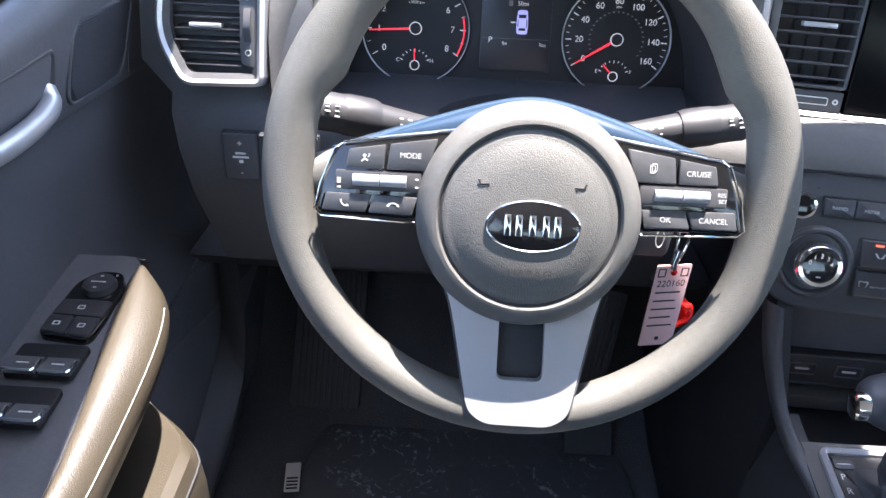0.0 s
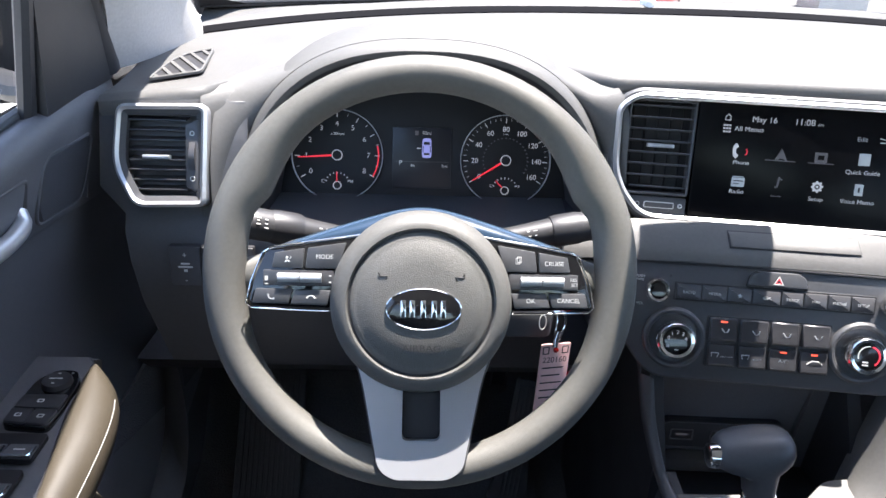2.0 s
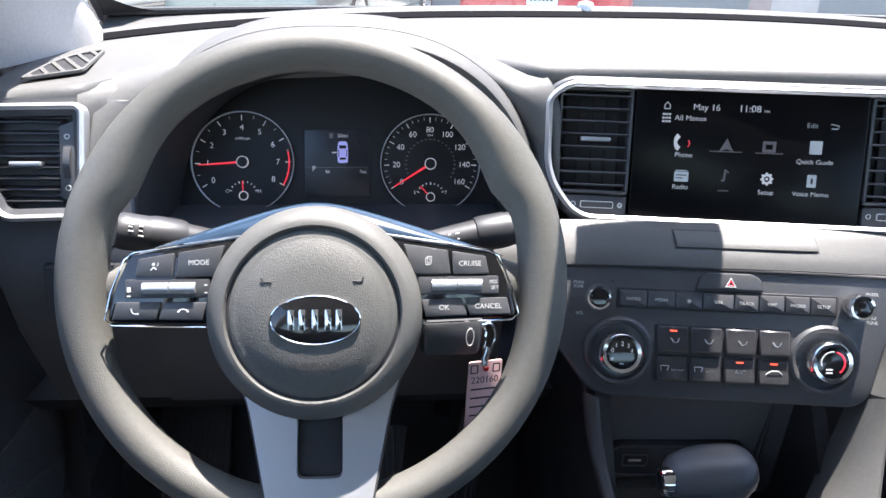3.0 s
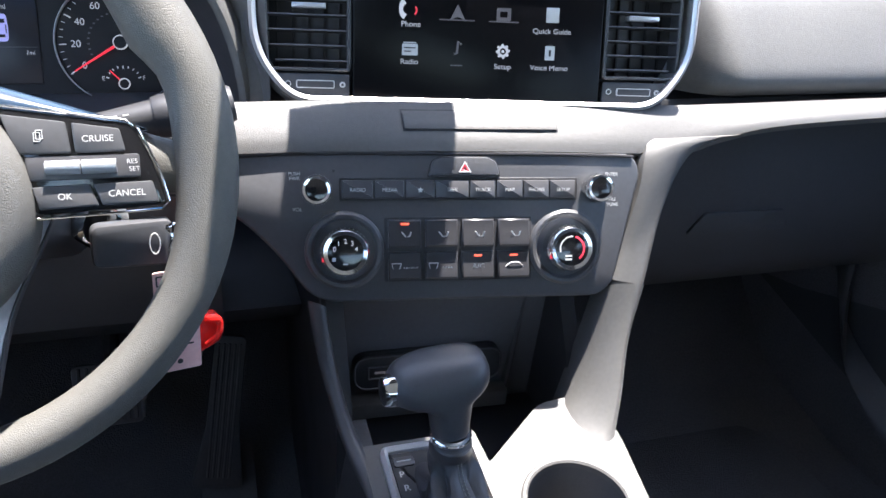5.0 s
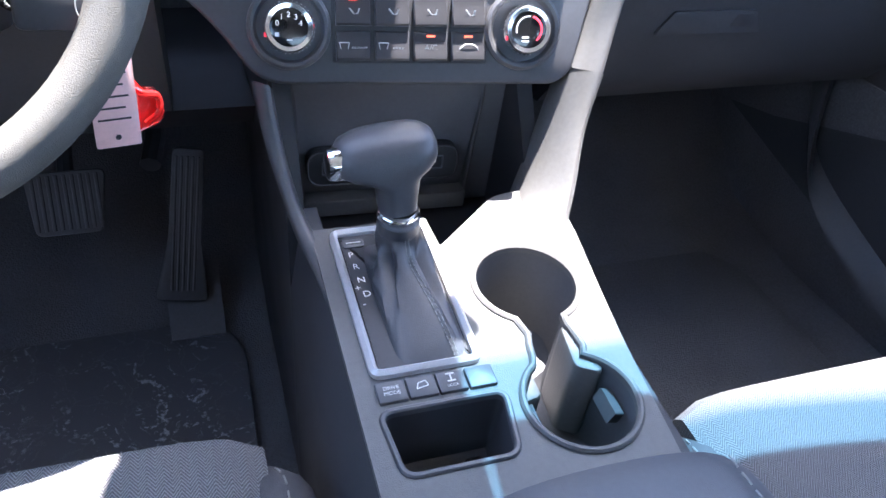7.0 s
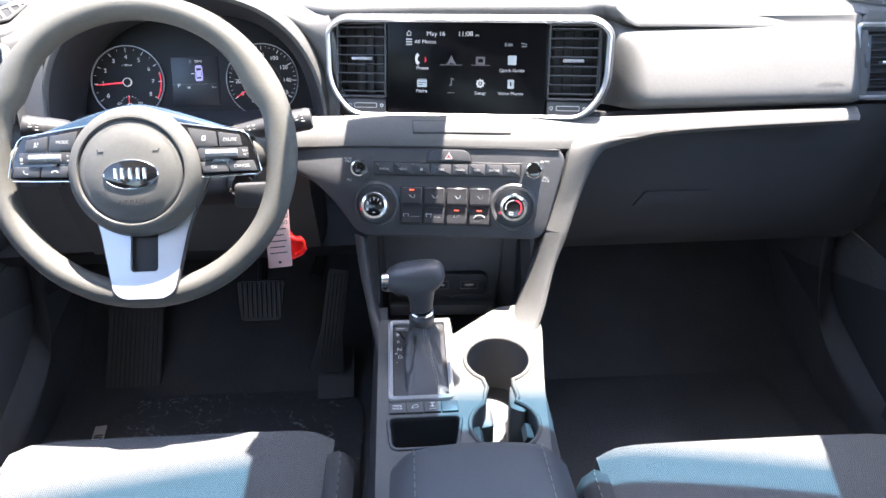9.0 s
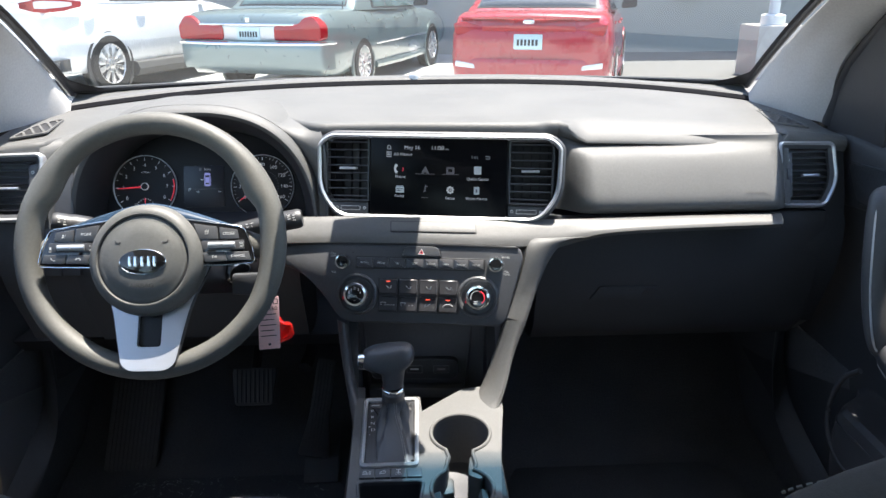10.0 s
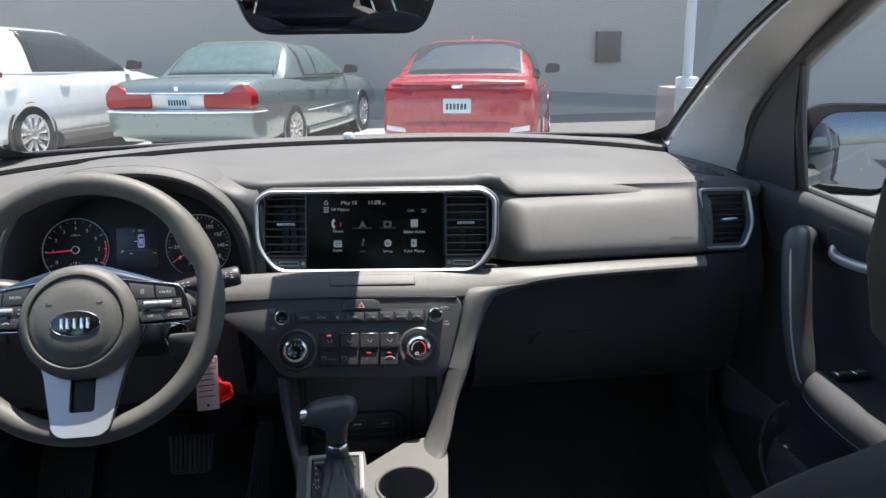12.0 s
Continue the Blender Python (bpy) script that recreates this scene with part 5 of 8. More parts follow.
for x0 in (-0.0165, -0.0090, 0.0, 0.0090, 0.0165):
    part("emblem_bar", plate(rect(x0 - 0.0005, -0.0112, x0 + 0.0040, 0.0036, 0.0008, 2), -0.0427, -0.041, 0.0004, hubM), CHROME, hub)
lettering("AIRBAG", 0.0074, (0.001, -0.0413, -0.0365), hubM, DARKPRINT, hub, squeeze=1.25)
for s in (-1, 1):
    part("horn_mark", sweep([(s * 0.0355, -0.0397, 0.0255), (s * 0.034, -0.0397, 0.0225), (s * 0.028, -0.0402, 0.0228), (s * 0.0295, -0.0402, 0.0205)], 0.0007, 6, 0.5, (0, 1, 0), hubM), DARKPRINT, hub)
# switch pods
for s in (-1, 1):
    po = [(-0.1475, -0.0285), (-0.0765, -0.0305), (-0.066, 0.0), (-0.0535, 0.0315), (-0.1315, 0.0195), (-0.141, -0.002)]
    po = rounded(po if s < 0 else [(-x, z) for x, z in reversed(po)], 0.005, 4)
    pod = part("switch_pod", plate(po, -0.0185, 0.004, 0.002, WM), GLOSS, wheel, "glossy black switch pod")
    part("pod_edge", sweep([WM @ Vector((s * x, -0.0185, z)) for x, z in ((0.0505, 0.0330), (0.09, 0.0272), (0.128, 0.0212), (0.135, 0.016), (0.1445, -0.008), (0.1485, -0.026), (0.144, -0.0305), (0.11, -0.0318), (0.078, -0.0325))], 0.00075, 8), CHROME, pod, "bright edge line")
    bt = [((-0.127, 0.0035), (-0.1005, 0.0035), (-0.0995, 0.0205), (-0.1245, 0.0165)), ((-0.0985, 0.0035), (-0.0705, 0.0035), (-0.0640, 0.0260), (-0.0965, 0.0210)), ((-0.1430, -0.0265), (-0.1125, -0.0268), (-0.1085, -0.0145), (-0.1400, -0.0140)), ((-0.1105, -0.0268), (-0.0800, -0.0278), (-0.0765, -0.0150), (-0.1065, -0.0145))]
    words = (("", "MODE", "", "") if s < 0 else ("CRUISE", "", "CANCEL", "OK"))
    for q, word in zip(bt, words):
        o = rounded(q if s < 0 else [(-x, z) for x, z in reversed(q)], 0.0012, 2)
        bb = part("button", plate(o, -0.0205, -0.015, 0.0008, WM), SMOOTH, pod)
        mx, mz = sum(p[0] for p in o) / len(o), sum(p[1] for p in o) / len(o)
        if word:
            lettering(word, 0.0052, (mx, -0.0209, mz), WM, PRINT, bb)
        elif s > 0:
            for dx in (-0.0006, 0.0006):
                part("page_icon", hoop(rect(mx - 0.0018 + dx, mz - 0.0026 + dx, mx + 0.0018 + dx, mz + 0.0026 + dx, 0.0004, 2), 0.0004, -0.0209, -0.02, 0.0001, WM), PRINT, bb)
        elif mz > 0:
            part("talk_icon", plate(circle(mx - 0.0012, mz + 0.0014, 0.0011, 10), -0.0209, -0.02, 0.0001, WM), PRINT, bb)
            part("talk_icon", sweep([(mx - 0.0028, -0.0207, mz - 0.0026), (mx - 0.0012, -0.0207, mz - 0.0006), (mx + 0.0012, -0.0207, mz - 0.0022)], 0.0005, 6, 0.4, (0, 1, 0), WM), PRINT, bb)
            part("talk_icon", sweep([(mx + 0.0012, -0.0207, mz + 0.0004), (mx + 0.0022, -0.0207, mz + 0.0014), (mx + 0.0020, -0.0207, mz + 0.0028)], 0.0003, 6, 0.4, (0, 1, 0), WM), PRINT, bb)
        elif mx < -0.11:
            part("phone_icon", sweep([(mx + 0.0035 * math.cos(a), -0.0207, mz + 0.0012 + 0.0035 * math.sin(a)) for a in lin(3.0, 5.2, 9)], lambda t: 0.0004 + 0.0005 * abs(2 * t - 1) ** 3, 6, 0.4, (0, 1, 0), WM), PRINT, bb)
        else:
            part("hangup_icon", sweep([(mx + 0.0034 * math.cos(a), -0.0207, mz - 0.0012 + 0.0026 * math.sin(a)) for a in lin(0.15, 2.99, 9)], lambda t: 0.0004 + 0.0005 * abs(2 * t - 1) ** 3, 6, 0.4, (0, 1, 0), WM), PRINT, bb)
    ro = rect(-0.134, -0.0115, -0.0745, 0.0020, 0.0015, 2)
    ro = ro if s < 0 else [(-x, z) for x, z in reversed(ro)]
    part("roller_plate", plate(ro, -0.0200, -0.015, 0.0008, WM), SLAT, pod)
    for d in (0, 1):
        xx = s * (0.1125 - d * 0.0188)
        part("roller", loft([[(xx + t, -0.0195 - 0.0045 * math.sin(b), -0.0045 + 0.0042 * math.cos(b)) for b in lin(0, 2 * math.pi, 13)[:-1]] for t in (-0.009, -0.0085, 0.0085, 0.009)], M=WM), SILVER, pod, "bright ribbed roller")
    if s > 0:
        lettering("RES", 0.0038, (0.1300, -0.0204, -0.0025), WM, PRINT, pod)
        lettering("SET", 0.0038, (0.1310, -0.0204, -0.0068), WM, PRINT, pod)
    else:
        bars([(-0.1325, -0.0072, -0.1300, -0.0035), (-0.1325, -0.0105, -0.130, -0.0095), (-0.0785, -0.003, -0.0765, -0.002), (-0.0785, -0.0085, -0.0765, -0.0075)], -0.0204, WM, PRINT, pod)
# glossy crescent over both pods, passing behind the airbag cover
rings = []
for x in lin(-0.1385, 0.1385, 45):
    u = abs(x) / 0.1385
    zu, zl = 0.0175 + 0.0400 * (1 - (math.sqrt(u * u + 0.04) - 0.2) / 0.8198), 0.0165 + 0.018 * (1 - u ** 1.6)
    zu = max(zu, zl + 0.001)
    rings.append([(x, -0.0185 + 0.004 * u, zl), (x, -0.0190 + 0.004 * u, mix1(zl, zu, 0.25)), (x, -0.0165 + 0.004 * u, mix1(zl, zu, 0.6)), (x, -0.0110 + 0.003 * u, mix1(zl, zu, 0.9)), (x, -0.0070, zu), (x, 0.004, zu - 0.001), (x, 0.004, zl)])
# base colour carries the blue that the trim would reflect
part("upper_trim", loft(rings, M=WM), SKYTRIM, wheel, "glossy dark upper trim with the reflected blue in its colour", sharp=60)
# silver lower spoke with its opening
# (it leans out of the dish towards the driver)
WS = WM @ Matrix(((1, 0, 0, 0), (0, 1, 0.18, 0.0285), (0, 0, 1, 0), (0, 0, 0, 1)))
so_ = rounded([(-0.0345, -0.1675), (-0.022, -0.1760), (0.026, -0.1760), (0.0385, -0.1675), (0.0555, -0.085), (0.075, -0.045), (0.0815, -0.030), (0.05, -0.03), (-0.05, -0.03), (-0.0780, -0.030), (-0.071, -0.045), (-0.0515, -0.085)], [0.008, 0.012, 0.012, 0.008, 0.02, 0.01, 0.004, 0.002, 0.002, 0.004, 0.01, 0.02], 5)
hole = rounded([(-0.0145, -0.1440), (0.0185, -0.1440), (0.0185, -0.085), (-0.0145, -0.085)], [0.006, 0.006, 0.002, 0.002], 5)


def holed(outline, holes, thick, front=0.0, M=None, curve=None):
    """A slab in the local xz plane facing -y, with holes through it."""
    bm = bmesh.new()
    edges = []
    for o in [outline] + holes:
        v = [bm.verts.new((p[0], front, p[1])) for p in o]
        edges += [bm.edges.new((v[i - 1], v[i])) for i in range(len(v))]
    bmesh.ops.triangle_fill(bm, edges=edges, use_beauty=True, use_dissolve=False)
    bmesh.ops.recalc_face_normals(bm, faces=bm.faces)
    ext = bmesh.ops.extrude_face_region(bm, geom=list(bm.faces))
    for v in [g for g in ext["geom"] if isinstance(g, bmesh.types.BMVert)]:
        v.co.y += thick
    if curve:
        for v in bm.verts:
            v.co.y += curve(v.co.x, v.co.z)
    if M is not None:
        bm.transform(M)
    return bm


part("lower_spoke", holed(so_, [hole], 0.008, -0.0185, WS), SILVER, wheel, "satin silver lower spoke")
part("spoke_edge", hoop(inset(so_, -0.0016), 0.0016, -0.0175, -0.008, 0.0005, WS), SMOOTH, wheel)
part("spoke_core", plate(rounded([(-0.030, -0.150), (0.034, -0.150), (0.05, -0.06), (-0.046, -0.06)], 0.005, 3), -0.008, 0.004, 0.001, WS), DEEP, wheel)

# column shroud behind the wheel, stalks, ignition and key
column = thing("steering_column", (-0.379, -0.15, 0.93), "dark steering column shroud with two stalks", "steering column")
CO = pose(-0.379, -0.16, 0.973, -23.9, 0, 0)
part("shroud", loft([[(p[0] * k, y, p[1] * k2 + dz) for p in rounded([(-0.062, -0.055), (0.062, -0.055), (0.068, 0.02), (0.045, 0.042), (-0.045, 0.042), (-0.068, 0.02)], 0.02, 5)] for k, k2, y, dz in ((0.9, 0.9, -0.085, 0.002), (1.0, 1.0, -0.08, 0.0), (1.06, 1.05, -0.02, 0.0), (1.1, 1.1, 0.10, -0.01), (1.05, 1.0, 0.12, -0.01))], M=CO), SMOOTH, column)


def stalk(a, b, r0, r1, name, label, s):
    st = part(name, sweep(smooth_path([a, tuple(mix1(a[i], b[i], 0.45) for i in range(3)), tuple(mix1(a[i], b[i], 0.8) for i in range(3)), b], 5), lambda t: mix1(r0, r1, sm(0.0, 0.7, t)) * (1 if t < 0.97 else 0.85), 18, 0.9), STALK, column, label)
    d = (Vector(b) - Vector(a)).normalized()
    ringp = [Vector(a).lerp(Vector(b), k) for k in (0.60, 0.64, 0.78, 0.82)]
    part("twist_ring", sweep(ringp, lambda t: r1 * (1.05 if 0.1 < t < 0.9 else 0.98), 18, 0.92), DEEP, st)
    q = d.to_track_quat("X", "Z").to_matrix().to_4x4()
    SMk = Matrix.Translation(Vector(a).lerp(Vector(b), 0.9)) @ (q if s > 0 else q @ pose(0, 0, 0, 0, 0, 180)) @ pose(0, 0, 0, -30)
    bars([(-0.006, 0.0030, -0.002, 0.0040), (-0.006, 0.0005, -0.003, 0.0015), (-0.006, -0.003, -0.002, -0.002), (0.002, 0.002, 0.005, 0.003), (0.002, -0.002, 0.005, -0.001), (0.002, -0.006, 0.006, -0.005)], -r1 - 0.0002, SMk, PRINT, st)
    SM2 = Matrix.Translation(Vector(a).lerp(Vector(b), 0.45)) @ (q if s > 0 else q @ pose(0, 0, 0, 0, 0, 180)) @ pose(0, 0, 0, -30)
    bars([(-0.006, 0.002, -0.003, 0.0032), (0.001, 0.002, 0.005, 0.003), (-0.005, -0.003, -0.002, -0.002), (0.002, -0.003, 0.004, -0.002)], -mix1(r0, r1, 0.75) - 0.0002, SM2, PRINT, st)
    return st


stalk((-0.425, -0.155, 0.992), (-0.549, -0.202, 1.033), 0.011, 0.0172, "light_stalk", "dark light stalk with a twist ring", -1)
stalk((-0.330, -0.155, 0.992), (-0.186, -0.142, 1.014), 0.011, 0.0172, "wiper_stalk", "dark wiper stalk with a twist ring", 1)
IG = pose(-0.290, -0.155, 0.925, 0, 0, 35)
part("ignition_barrel", lathe([(0.022, 0.04), (0.022, -0.002), (0.019, -0.006), (0.013, -0.006), (0.012, -0.002)], 28, IG), CHROME, column, "bright ignition lock ring")

key = thing("ignition_key", (-0.265, -0.18, 0.92), "black key in the ignition with a ring", "key")
KY = pose(-0.262, -0.183, 0.921, -12, 4, 10)
part("fob", plate(rounded([(-0.034, -0.018), (0.020, -0.020), (0.024, 0.016), (-0.034, 0.014)], 0.007, 5), -0.007, 0.007, 0.003, KY), SMOOTH, key, "black key head")
part("emblem", hoop(ellipse(0.010, -0.002, 0.0042, 0.0085, 28), 0.0009, -0.0076, -0.006, 0.0002, KY), PRINT, key)
part("ring", sweep(smooth_path([(-0.241, -0.195, 0.936), (-0.234, -0.196, 0.938), (-0.229, -0.198, 0.928), (-0.233, -0.202, 0.914), (-0.238, -0.206, 0.906), (-0.240, -0.204, 0.915), (-0.238, -0.198, 0.930), (-0.241, -0.195, 0.936)]), 0.0014, 8), CHROME, key)
part("ring_joint", sweep([(-0.236, -0.203, 0.918), (-0.239, -0.206, 0.908), (-0.240, -0.208, 0.902)], 0.0035, 10), CHROME, key)
tag = thing("key_tag", (-0.240, -0.207, 0.86), "clear plastic key tag with a printed number, hanging", "key tag")
TG = pose(-0.2395, -0.2085, 0.862, -3, 3, 14)
# pink of the card is red light from the fob, put into its colour
part("card", plate(rect(-0.0165, -0.044, 0.0165, 0.043, 0.002, 3), -0.0006, 0.0006, 0.0002, TG), TAGCARD, tag)
lettering("220160", 0.0095, (0.0, -0.0009, 0.024), TG, DARKPRINT, tag, squeeze=0.95)
bars([(-0.013, 0.014 - 0.009 * k, 0.011 - 0.003 * (k % 2), 0.0155 - 0.009 * k) for k in range(5)], -0.0009, TG, DARKPRINT, tag, "form_lines")
part("hole", plate(circle(0.0, -0.036, 0.0022, 14), -0.0009, 0.0007, 0.0001, TG), DEEP, tag)
part("corner_mark", hoop(rect(-0.0145, 0.031, -0.007, 0.040, 0.001, 2), 0.0012, -0.0009, 0.0, 0.0001, TG), DARKPRINT, tag)
part("corner_mark", hoop(rect(0.007, 0.031, 0.0145, 0.040, 0.001, 2), 0.0012, -0.0009, 0.0, 0.0001, TG), DARKPRINT, tag)
part("rivet", lathe([(0.003, 0.001), (0.003, -0.002), (0.001, -0.003)], 12, TG @ Matrix.Translation((0, 0, 0.036))), REDPLASTIC, tag)
redtag = thing("red_tag", (-0.226, -0.20, 0.845), "bright red plastic fob behind the key tag", "key fob")
RT = pose(-0.2235, -0.187, 0.842, 5, -14, 25) @ Matrix.Scale(0.85, 4)
fob_o = rounded([(-0.020, -0.027), (0.012, -0.030), (0.021, -0.020), (0.016, -0.006), (0.021, 0.004), (0.008, 0.012), (0.003, 0.030), (-0.010, 0.032), (-0.016, 0.0)], 0.006, 4)
part("body", loft([[(p[0], y + 0.10 * (p[0] + 0.01), p[1]) for p in inset(fob_o, k)] for k, y in ((0.004, 0.0065), (0.001, 0.005), (0.0, 0.001), (0.001, -0.004), (0.004, -0.0062), (0.007, -0.0045))], M=RT), REDPLASTIC, redtag)
part("loop", sweep(smooth_path([(-0.006, -0.004, 0.028), (0.004, -0.010, 0.014), (0.015, -0.009, 0.004), (0.010, -0.012, -0.010), (-0.004, -0.010, -0.016)]), 0.0034, 8, M=RT), REDPLASTIC, redtag, "bent red plastic rib")

# ---- centre console ----
console = thing("centre_console", (0.0, -0.42, 0.37), "grey centre console with cup holders and gear lever", "console")
CN = pose(0.0, -0.45, 0.7335, -90 + 5.1, 0, 0)


def keyhole(g=0.0):
    o = [(0.054 + (0.042 + g) * math.cos(radians(a)), 0.101 + (0.042 + g) * math.sin(radians(a))) for a in lin(292 + g * 300, 292 + 304, 36)]
    o += [(0.0340 - g * 0.6, 0.048), (0.0325 - g, 0.038), (0.0310 - g, 0.028)]
    o += [(0.0495 + (0.0405 + g) * math.cos(radians(a)), -0.016 + (0.0405 + g) * math.sin(radians(a))) for a in lin(124, 124 + 296, 36)]
    o += [(0.0700 + g, 0.028), (0.0690 + g, 0.040), (0.0690 + g * 0.6, 0.052)]
    return o


top_o = rounded([(-0.104, -0.150), (0.090, -0.150), (0.098, -0.070), (0.106, 0.036), (0.124, 0.165), (0.122, 0.200), (0.100, 0.218), (0.066, 0.214), (-0.002, 0.156), (-0.004, 0.194), (-0.104, 0.194)], [0.004, 0.004, 0.03, 0.05, 0.03, 0.012, 0.012, 0.01, 0.004, 0.002, 0.003], 4)
bin_o = rounded([(-0.0845, -0.046), (-0.0105, -0.046), (-0.0030, 0.0010), (-0.0895, 0.0010)], 0.008, 4)
part("top", holed(top_o, [keyhole(), bin_o], 0.012, 0.0, CN), TRIM, console, "grey console top with sunlit corner")
part("cup_rim", hoop(keyhole(0.0040), 0.0052, -0.0032, 0.004, 0.0016, CN), TRIM, console, "raised rim round the cup holders")
part("cup_well", well(keyhole(), 0.001, 0.085, 0.002, 0.0015, CN), PANEL, console, "deep double cup holder")
part("cup_bridge", plate(rounded([(0.0585, 0.014), (0.0800, 0.002), (0.0800, 0.054), (0.0640, 0.056)], [0.006, 0.014, 0.004, 0.008], 6), 0.002, 0.080, 0.0035, CN), TRIM, console, "pale divider in the cup holder")
part("cup_bridge", plate(rounded([(0.0240, 0.012), (0.0410, 0.016), (0.0410, 0.046), (0.0270, 0.050)], 0.005, 5), 0.034, 0.080, 0.0035, CN), TRIM, console, "pale divider in the cup holder")
for tx, tz, ang in ((0.080, -0.006, 20), (0.0165, -0.008, -20)):
    part("cup_tab", plate(rect(-0.006, -0.018, 0.006, 0.006, 0.002, 3), -0.004, 0.006, 0.002, CN @ Matrix.Translation((tx, 0.022, tz)) @ pose(0, 0, 0, 0, 0, 90 + ang if tx > 0.05 else -90 + ang) @ pose(0, 0, 0, 0, 0, 0)), SMOOTH, console, "sprung cup tab")
part("bin_rim", hoop(inset(bin_o, -0.004), 0.0045, -0.0022, 0.004, 0.0012, CN), SMOOTH, console, "raised bin rim")
part("bin_well", well(bin_o, 0.001, 0.055, 0.003, 0.0015, CN), DEEP, console, "empty black storage bin")
for i in range(4):
    x0 = -0.0895 + i * 0.0215
    b = part("console_button", plate(rect(x0 + 0.0004, 0.0085, x0 + 0.0208, 0.0262, 0.0012, 2), -0.0030, 0.003, 0.0010, CN), SMOOTH, console)
    if i == 0:
        lettering("DRIVE", 0.0042, (x0 + 0.0105, -0.0034, 0.0195), CN, PRINT, b)
        lettering("MODE", 0.0042, (x0 + 0.0105, -0.0034, 0.0150), CN, PRINT, b)
    elif i == 1:
        part("icon", hoop(rounded([(x0 + 0.006, 0.0145), (x0 + 0.0155, 0.0165), (x0 + 0.014, 0.0215), (x0 + 0.008, 0.020)], 0.001, 2), 0.0007, -0.0034, -0.0025, 0.0001, CN), PRINT, b)
    elif i == 2:
        lettering("LOCK", 0.0032, (x0 + 0.0105, -0.0034, 0.0130), CN, PRINT, b)
        bars([(x0 + 0.0075, 0.0165, x0 + 0.0135, 0.0175), (x0 + 0.010, 0.0165, x0 + 0.011, 0.0235), (x0 + 0.0075, 0.0225, x0 + 0.0135, 0.0235)], -0.0034, CN, PRINT, b, "icon")
# sides down to the floor, and the rails that climb to the stack
for s, xt, xb in ((-1, -0.104, -0.118), (1, 0.108, 0.122)):
    part("side", loft([[(xt + (0.012 * (y > -0.3) if s > 0 else 0), y, 0.728 + 0.09 * (y + 0.45)), (xb + (0.012 * (y > -0.3) if s > 0 else 0), y, 0.66), (xb, y, 0.37), (xb - 0.02 * s, y, 0.37), (xt - 0.012 * s, y, 0.728 + 0.09 * (y + 0.45))] for y in (-1.0, -0.6, -0.45, -0.30, -0.22)]), GLOVESHADE, console)
    part("side_front", loft([[(xb, y, zt), (xb, y, 0.37), (xb - 0.015 * s, y, 0.37), (xb - 0.015 * s, y, zt)] for y, zt in ((-0.22, 0.75), (-0.16, 0.84), (0.20, 0.84))]), DEEP, console)
part("rail", band([(-0.0945, -0.335, 0.7415), (-0.0965, -0.300, 0.7448), (-0.1015, -0.265, 0.7500), (-0.110, -0.235, 0.765), (-0.118, -0.205, 0.805), (-0.123, -0.188, 0.850)], [(-0.1050, -0.335, 0.7370), (-0.1085, -0.300, 0.7400), (-0.1150, -0.262, 0.7450), (-0.122, -0.230, 0.765), (-0.131, -0.198, 0.805), (-0.136, -0.176, 0.850)], (-0.2, -0.8, 0.55), 0.02, 0.004), SMOOTH, console, "slim dark rail")
part("strut", band([(0.074, -0.262, 0.738), (0.086, -0.248, 0.7475), (0.098, -0.234, 0.762), (0.113, -0.222, 0.794), (0.1340, -0.2075, 0.8545)], [(0.104, -0.312, 0.732), (0.117, -0.290, 0.7475), (0.131, -0.268, 0.775), (0.146, -0.240, 0.815), (0.1670, -0.2165, 0.8560)], (0.05, -0.75, 0.66), 0.03, 0.009), TRIM, console, "thick grey grained strut")
part("strut_gap", band([(0.1338, -0.2065, 0.8540), (0.1345, -0.2062, 0.8570), (0.1350, -0.2058, 0.8595)], [(0.1668, -0.2150, 0.8550), (0.1674, -0.2150, 0.8570), (0.1680, -0.2145, 0.8580)], (0.05, -0.85, 0.5), 0.02, 0.004), DEEP, console)
# open pocket under the stack
part("pocket_back", quad_slab((-0.108, -0.120, 0.672), (0.118, -0.128, 0.672), (0.140, -0.150, 0.862), (-0.122, -0.135, 0.862), -0.02), DOORPANEL, console, "dark back of the open pocket")
part("pocket_frame", hoop(rounded([(-0.086, 0.685), (0.084, 0.685), (0.098, 0.848), (-0.094, 0.848)], 0.006, 4), 0.004, -0.1385, -0.12, 0.0015, pose(0, 0, 0, 0, 0, -3)), SMOOTH, console)
part("pocket_ledge", plate(rect(-0.084, 0.684, 0.082, 0.703, 0.003, 3), -0.1480, -0.13, 0.002, pose(0, 0, 0, 0, 0, -3)), TRIM, console, "pale ledge along the pocket")
part("pocket_floor", quad_slab((-0.104, -0.27, 0.690), (0.10, -0.27, 0.690), (0.115, -0.11, 0.676), (-0.108, -0.11, 0.676), -0.015), DEEP, console)
UP = pose(-0.012, -0.1415, 0.739, -4, 0, -3)
pill = rounded([(-0.076, -0.019), (0.076, -0.019), (0.076, 0.019), (-0.076, 0.019)], 0.016, 6)
usb = part("socket_panel", plate(pill, -0.004, 0.01, 0.002, UP), DEEP, console, "black panel with charging sockets")
part("panel_edge", hoop(pill, 0.002, -0.0055, 0.004, 0.0006, UP), SMOOTH, usb)
for i, x in enumerate((-0.048, 0.0, 0.046)):
    part("socket", hoop(rect(x - 0.014, -0.0075, x + 0.014, 0.0075, 0.002, 3), 0.0016, -0.0052, 0.0, 0.0004, UP), PANEL, usb)
    bars([(x - 0.007, -0.001, x + 0.007, 0.0015)], -0.0048, UP, PRINT if i == 1 else GREY, usb)

